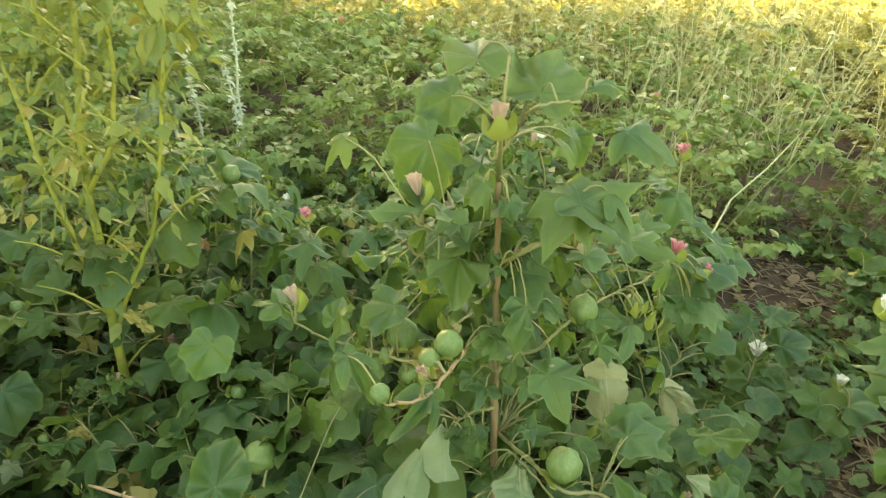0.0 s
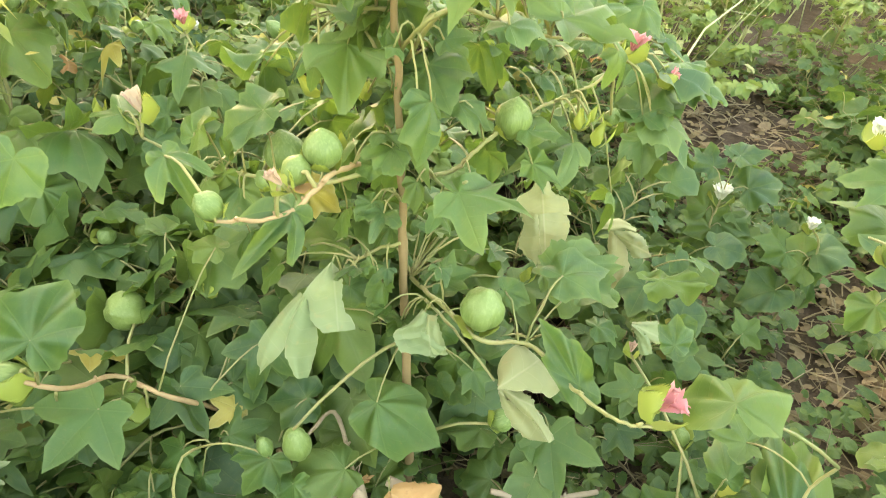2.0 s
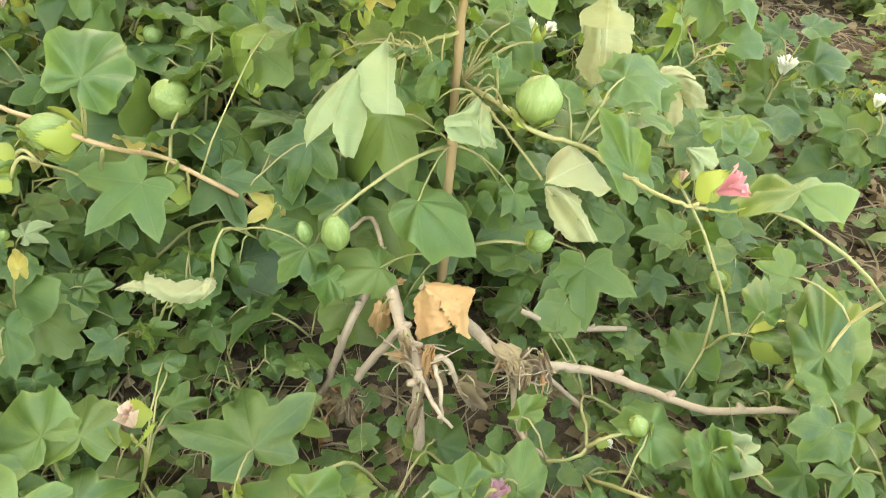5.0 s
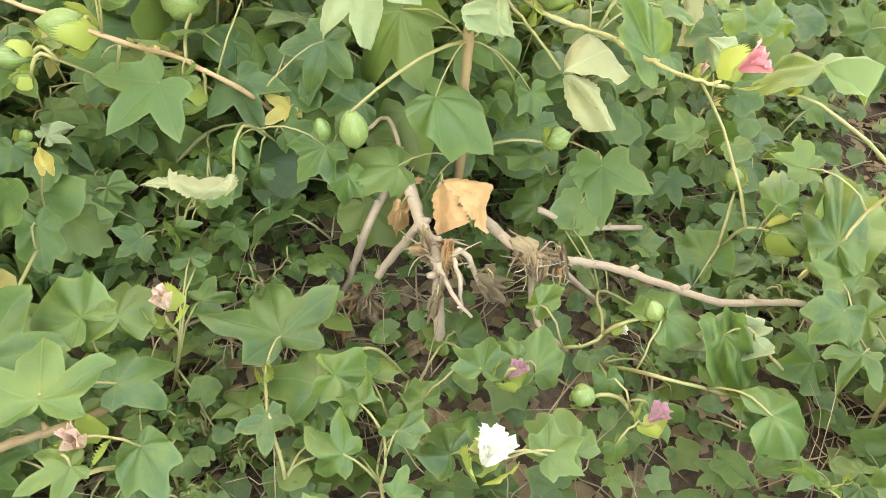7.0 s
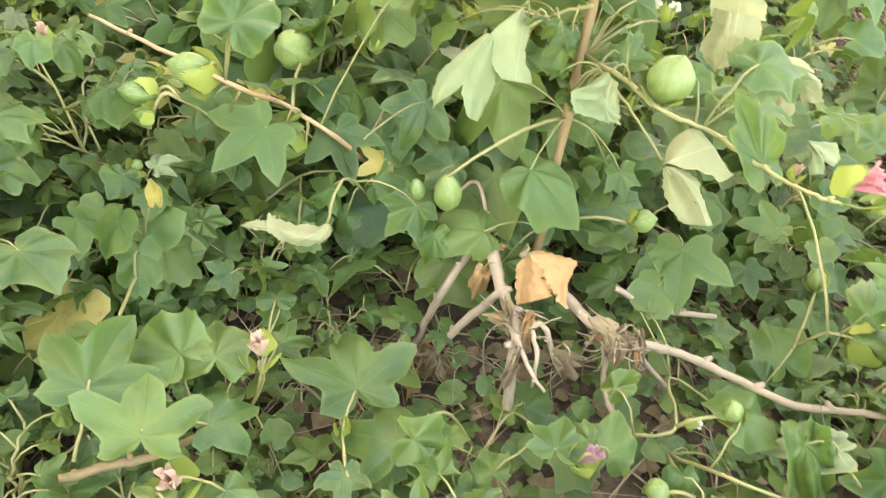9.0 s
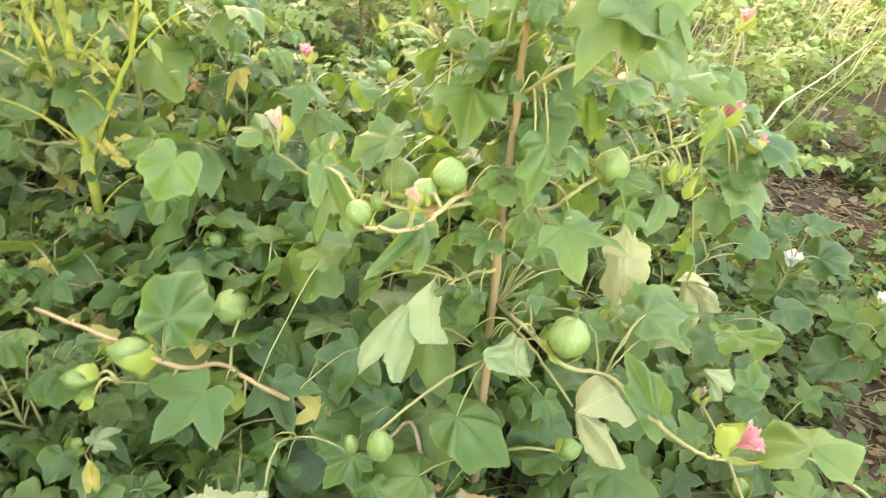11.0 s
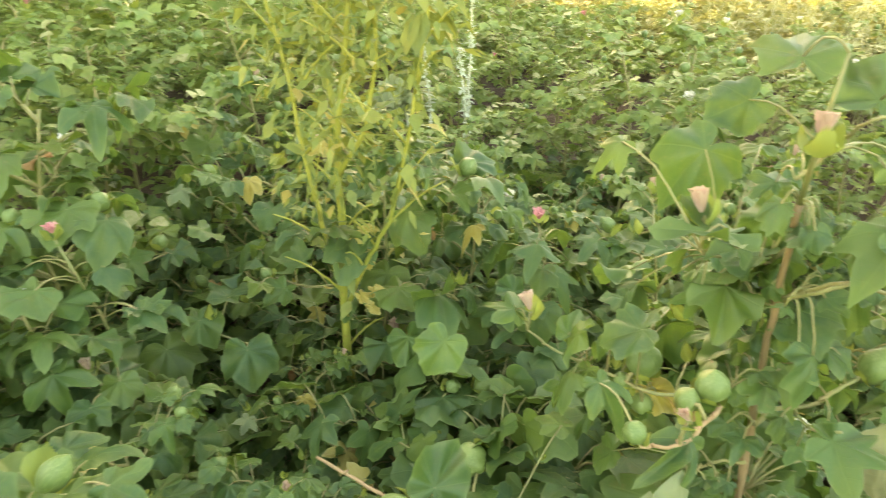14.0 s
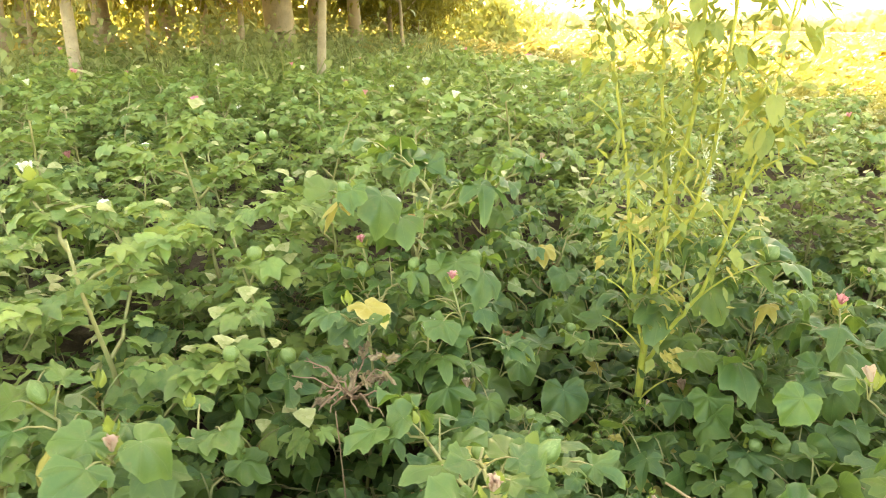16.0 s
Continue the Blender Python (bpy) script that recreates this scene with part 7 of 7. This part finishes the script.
def dry_stalks():
    """Leaning straw-pale stalks beside the bare soil."""
    rng = random.Random(73)
    bush = thing("dry_weed", Matrix(), "bundle of thin straw-pale leaning stalks", "dry weed")
    for i in range(20):
        x, y = rng.uniform(0.42, 0.9), rng.uniform(1.6, 2.1)
        z = ground_z(x, y)
        length = rng.uniform(0.42, 0.72)
        way = Vector((rng.uniform(0.25, 0.75), rng.uniform(-0.1, 0.35), 1)).normalized()
        line = bend((x, y, z), Vector((x, y, z)) + way * length, (0.03, 0, -0.02), 7, 0.006, rng)
        s = Soup()
        s.tube(line, taper(rng.uniform(0.0013, 0.0022), 0.0008, 8), 5)
        for p in line[3:-1]:
            if rng.random() < 0.6:
                w = (way + Vector((rng.uniform(-0.7, 0.7), rng.uniform(-0.7, 0.7), 0.2))).normalized() * rng.uniform(0.04, 0.12)
                s.tube(bend(p, p + w, (0, 0, 0.004), 3), taper(0.0012, 0.0007, 4), 4)
        part("stalk", s.mesh("stalk", STRAW), bush)
    s = Soup()
    s.tube([(0.50, 1.15, 0.2), (0.53, 1.18, 0.30), (0.66, 1.38, 0.33), (0.80, 1.52, 0.36), (1.0, 1.75, 0.40)], [0.0024, 0.0023, 0.002, 0.0018, 0.0012], 6)
    part("stalk", s.mesh("stalk", STRAW), bush)


dry_stalks()


def far_stalks():
    """Thin dry stalks that stand all over the rows beyond the bare soil."""
    rng = random.Random(78)
    s, bits = Soup(), Soup()
    for _ in range(760):
        x, y = rng.uniform(0.1, 3.6), rng.uniform(1.5, 5.2)
        if x < 1.2 and y < 1.75:
            continue
        if y < 2.3 and x < 0.5:
            continue
        z = ground_z(x, y)
        a = rng.uniform(0, 6.28)
        way = Vector((math.cos(a) * 0.35 + 0.25, math.sin(a) * 0.35, 1)) * rng.uniform(0.35, 0.62)
        line = bend((x, y, z), Vector((x, y, z)) + way, (0.02, 0, 0), 5, 0.008, rng)
        s.tube(line, taper(0.0022, 0.0011, 6), 4)
        for p in line[2:]:
            w = Vector((rng.uniform(-1, 1), rng.uniform(-1, 1), rng.uniform(-0.1, 0.9))) * rng.uniform(0.04, 0.12)
            s.tube([p, p + w], [0.0013, 0.0009], 4)
            bits.shape(rng.choice(TINY), leaf_pose(p + w, w, UP + w, rng.uniform(0.012, 0.026), 0.8))
    tagged(new("dry_growth", s.mesh("dry_growth", STRAW)), "thin straw-pale stalks standing among the rows", "dry weed", kind="stuff")
    tagged(new("dry_growth", bits.mesh("dry_growth", PALE_BUD)), "small pale dry leaves on thin stalks", "dry weed", kind="stuff")


far_stalks()


# ---- litter on the soil and small ground weeds ----
def litter():
    rng = random.Random(74)
    dry, twigs, weeds = Soup(), Soup(), Soup()
    for _ in range(7000):
        if rng.random() < 0.5:
            x, y = rng.uniform(0.25, 1.35), rng.uniform(0.55, 1.95)
        else:
            x, y = rng.uniform(-0.7, 0.8), rng.uniform(0.05, 1.1)
        z = ground_z(x, y) + rng.uniform(0.002, 0.014)
        a = rng.uniform(0, 6.28)
        d = Vector((math.cos(a), math.sin(a), rng.uniform(-0.2, 0.3)))
        if rng.random() < 0.62:
            dry.shape(rng.choice(TINY), leaf_pose((x, y, z), d, UP + Vector((rng.uniform(-0.7, 0.7), rng.uniform(-0.7, 0.7), 0)), rng.uniform(0.005, 0.023)))
        else:
            n = rng.uniform(0.03, 0.11)
            twigs.tube(bend((x, y, z), Vector((x, y, z)) + d * n, (0, 0, 0.004), 3, 0.002, rng), rng.uniform(0.0006, 0.0016), 4)
    for _ in range(420):
        x, y = rng.uniform(-0.5, 0.7), rng.uniform(0.12, 0.8)
        a = rng.uniform(0, 6.28)
        d = Vector((math.cos(a), math.sin(a), rng.uniform(0.1, 1.2))).normalized()
        z = ground_z(x, y)
        twigs.tube(bend((x, y, z), Vector((x, y, z)) + d * rng.uniform(0.05, 0.17), (rng.uniform(-0.03, 0.03), rng.uniform(-0.03, 0.03), 0.012), 6, 0.004, rng), taper(rng.uniform(0.0005, 0.0011), 0.0003, 7), 4)
    for _ in range(5600):
        # fine weeds of the furrow
        x, y = rng.uniform(0.36, 1.15), rng.uniform(0.5, 1.7)
        if noise.noise((x * 5, y * 5, 4.0)) < -0.08 or ((x - 0.80) / 0.24) ** 2 + ((y - 1.44) / 0.2) ** 2 < 1:
            continue
        c = Vector((x, y, ground_z(x, y) + rng.uniform(0.004, 0.06)))
        a = rng.uniform(0, 6.28)
        d = Vector((math.cos(a), math.sin(a), rng.uniform(-0.4, 0.6)))
        weeds.shape(rng.choice(SMALL), leaf_pose(c, d, UP + Vector((rng.uniform(-0.8, 0.8), rng.uniform(-0.8, 0.8), 0)), rng.uniform(0.008, 0.022)))
    for _ in range(5200):
        x, y = rng.uniform(-1.3, 1.4), rng.uniform(0.1, 2.0)
        if ((x - 0.82) / 0.22) ** 2 + ((y - 1.46) / 0.17) ** 2 < 1:
            continue
        c = Vector((x, y, ground_z(x, y) + rng.uniform(0.01, 0.07)))
        a = rng.uniform(0, 6.28)
        d = Vector((math.cos(a), math.sin(a), rng.uniform(-0.3, 0.3)))
        weeds.shape(rng.choice(LEAVES["ovate"] if rng.random() < 0.5 else SMALL), leaf_pose(c, d, UP + Vector((rng.uniform(-0.5, 0.5), rng.uniform(-0.5, 0.5), 0)), rng.uniform(0.012, 0.032)))
    tagged(new("leaf_litter", dry.mesh("leaf_litter", LITTER)), "brown dry leaf litter scattered on the soil", "leaf litter", kind="stuff")
    tagged(new("twig_litter", twigs.mesh("twig_litter", LITTER_TWIG)), "thin dry straw and twigs on the soil", "twigs", kind="stuff")
    for _ in range(900):
        x, y = rng.uniform(-0.5, 0.7), rng.uniform(0.12, 0.7)
        a = rng.uniform(0, 6.28)
        d = Vector((math.cos(a), math.sin(a), rng.uniform(-0.3, 0.3)))
        weeds.shape(rng.choice(LOW_LEAVES[2::3]), leaf_pose((x, y, ground_z(x, y) + rng.uniform(0.005, 0.07)), d, UP + Vector((rng.uniform(-0.5, 0.5), rng.uniform(-0.7, 0.3), 0)), rng.uniform(0.008, 0.02)))
    tagged(new("ground_weeds", weeds.mesh("ground_weeds", LEAF)), "small green weeds close to the soil", "weeds", kind="stuff")


litter()


def edge_grass():
    """Tall grass and brush under the trees."""
    rng = random.Random(75)
    s, b = Soup(), Soup()
    for _ in range(6500):
        t = rng.random()
        x, y = -4.2 - 5.0 * t + rng.gauss(0, 0.9), 1.8 + 12.5 * t + rng.gauss(0, 1.2)
        if y > -1.6 * x + 1.2 or x > -3.4:
            continue
        z = ground_z(x, y)
        h = rng.uniform(0.25, 0.66)
        a = rng.uniform(0, 6.28)
        lean = Vector((math.cos(a), math.sin(a), 0)) * h * rng.uniform(0.3, 1.1)
        w = Vector((-math.sin(a), math.cos(a), 0)) * rng.uniform(0.006, 0.014)
        p = [Vector((x, y, z)), Vector((x, y, z + h * 0.55)) + lean * 0.3, Vector((x, y, z + h)) + lean]
        s.add([p[0] - w, p[0] + w, p[1] + w * 0.8, p[1] - w * 0.8, p[2]], [(0, 1, 2, 3), (3, 2, 4)])
    for _ in range(11000):
        t = rng.random()
        x, y = -5.8 - 5.0 * t + rng.gauss(0, 1.0), 2.2 + 13.0 * t + rng.gauss(0, 1.3)
        if y > -1.6 * x - 0.6:
            continue
        c = Vector((x, y, ground_z(x, y) + rng.uniform(0.1, 1.0) * (0.5 + 0.9 * abs(noise.noise((x, y, 6.0))))))
        d = Vector((rng.uniform(-1, 1), rng.uniform(-1, 1), rng.uniform(-1, 0.4)))
        b.shape(rng.choice(TINY), leaf_pose(c, d, UP + d * 0.4, rng.uniform(0.04, 0.09), 0.6))
    hedge = Soup()
    for _ in range(22000):
        t = rng.random()
        x, y = -15.5 + 7.3 * t + rng.gauss(0, 0.6), 5.0 + 12.5 * t + rng.gauss(0, 0.6)
        top = 2.6 + 0.9 * noise.noise((x * 0.5, y * 0.5, 2.0)) - 1.2 * max(0.0, t - 0.75) * 4
        c = Vector((x, y, ground_z(x, y) + rng.uniform(0.05, 1.0) * top))
        d = Vector((rng.uniform(-1, 1), rng.uniform(-1, 1), rng.uniform(-1.4, 0.3)))
        hedge.shape(rng.choice(TINY), leaf_pose(c, d, UP + d * 0.4 + Vector((0.5, -0.3, 0)), rng.uniform(0.08, 0.17), 0.6))
    tagged(new("hedge", hedge.mesh("hedge", HAZY_HEDGE_LEAF)), "dense olive-green thicket behind the trees", "undergrowth", kind="stuff")
    tagged(new("tall_grass", s.mesh("tall_grass", GRASS)), "tall green and straw grass below the trees", "grass", kind="stuff")
    tagged(new("brush", b.mesh("brush", HAZY_BRUSH_LEAF)), "yellow-green undergrowth between the trees, coloured pale with haze", "undergrowth", kind="stuff")


edge_grass()


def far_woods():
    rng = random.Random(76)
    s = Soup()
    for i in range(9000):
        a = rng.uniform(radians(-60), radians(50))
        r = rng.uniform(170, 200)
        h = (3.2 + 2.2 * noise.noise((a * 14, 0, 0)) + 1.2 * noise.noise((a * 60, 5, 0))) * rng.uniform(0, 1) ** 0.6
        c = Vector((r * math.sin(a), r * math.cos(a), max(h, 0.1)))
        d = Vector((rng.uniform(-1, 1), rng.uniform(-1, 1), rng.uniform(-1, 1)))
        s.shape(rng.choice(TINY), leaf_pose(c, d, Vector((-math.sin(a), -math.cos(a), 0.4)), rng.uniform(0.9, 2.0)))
    tagged(new("far_woods", s.mesh("far_woods", HAZY_FAR_LEAF)), "distant line of trees on the horizon, coloured pale with haze", "woods", kind="stuff")


far_woods()
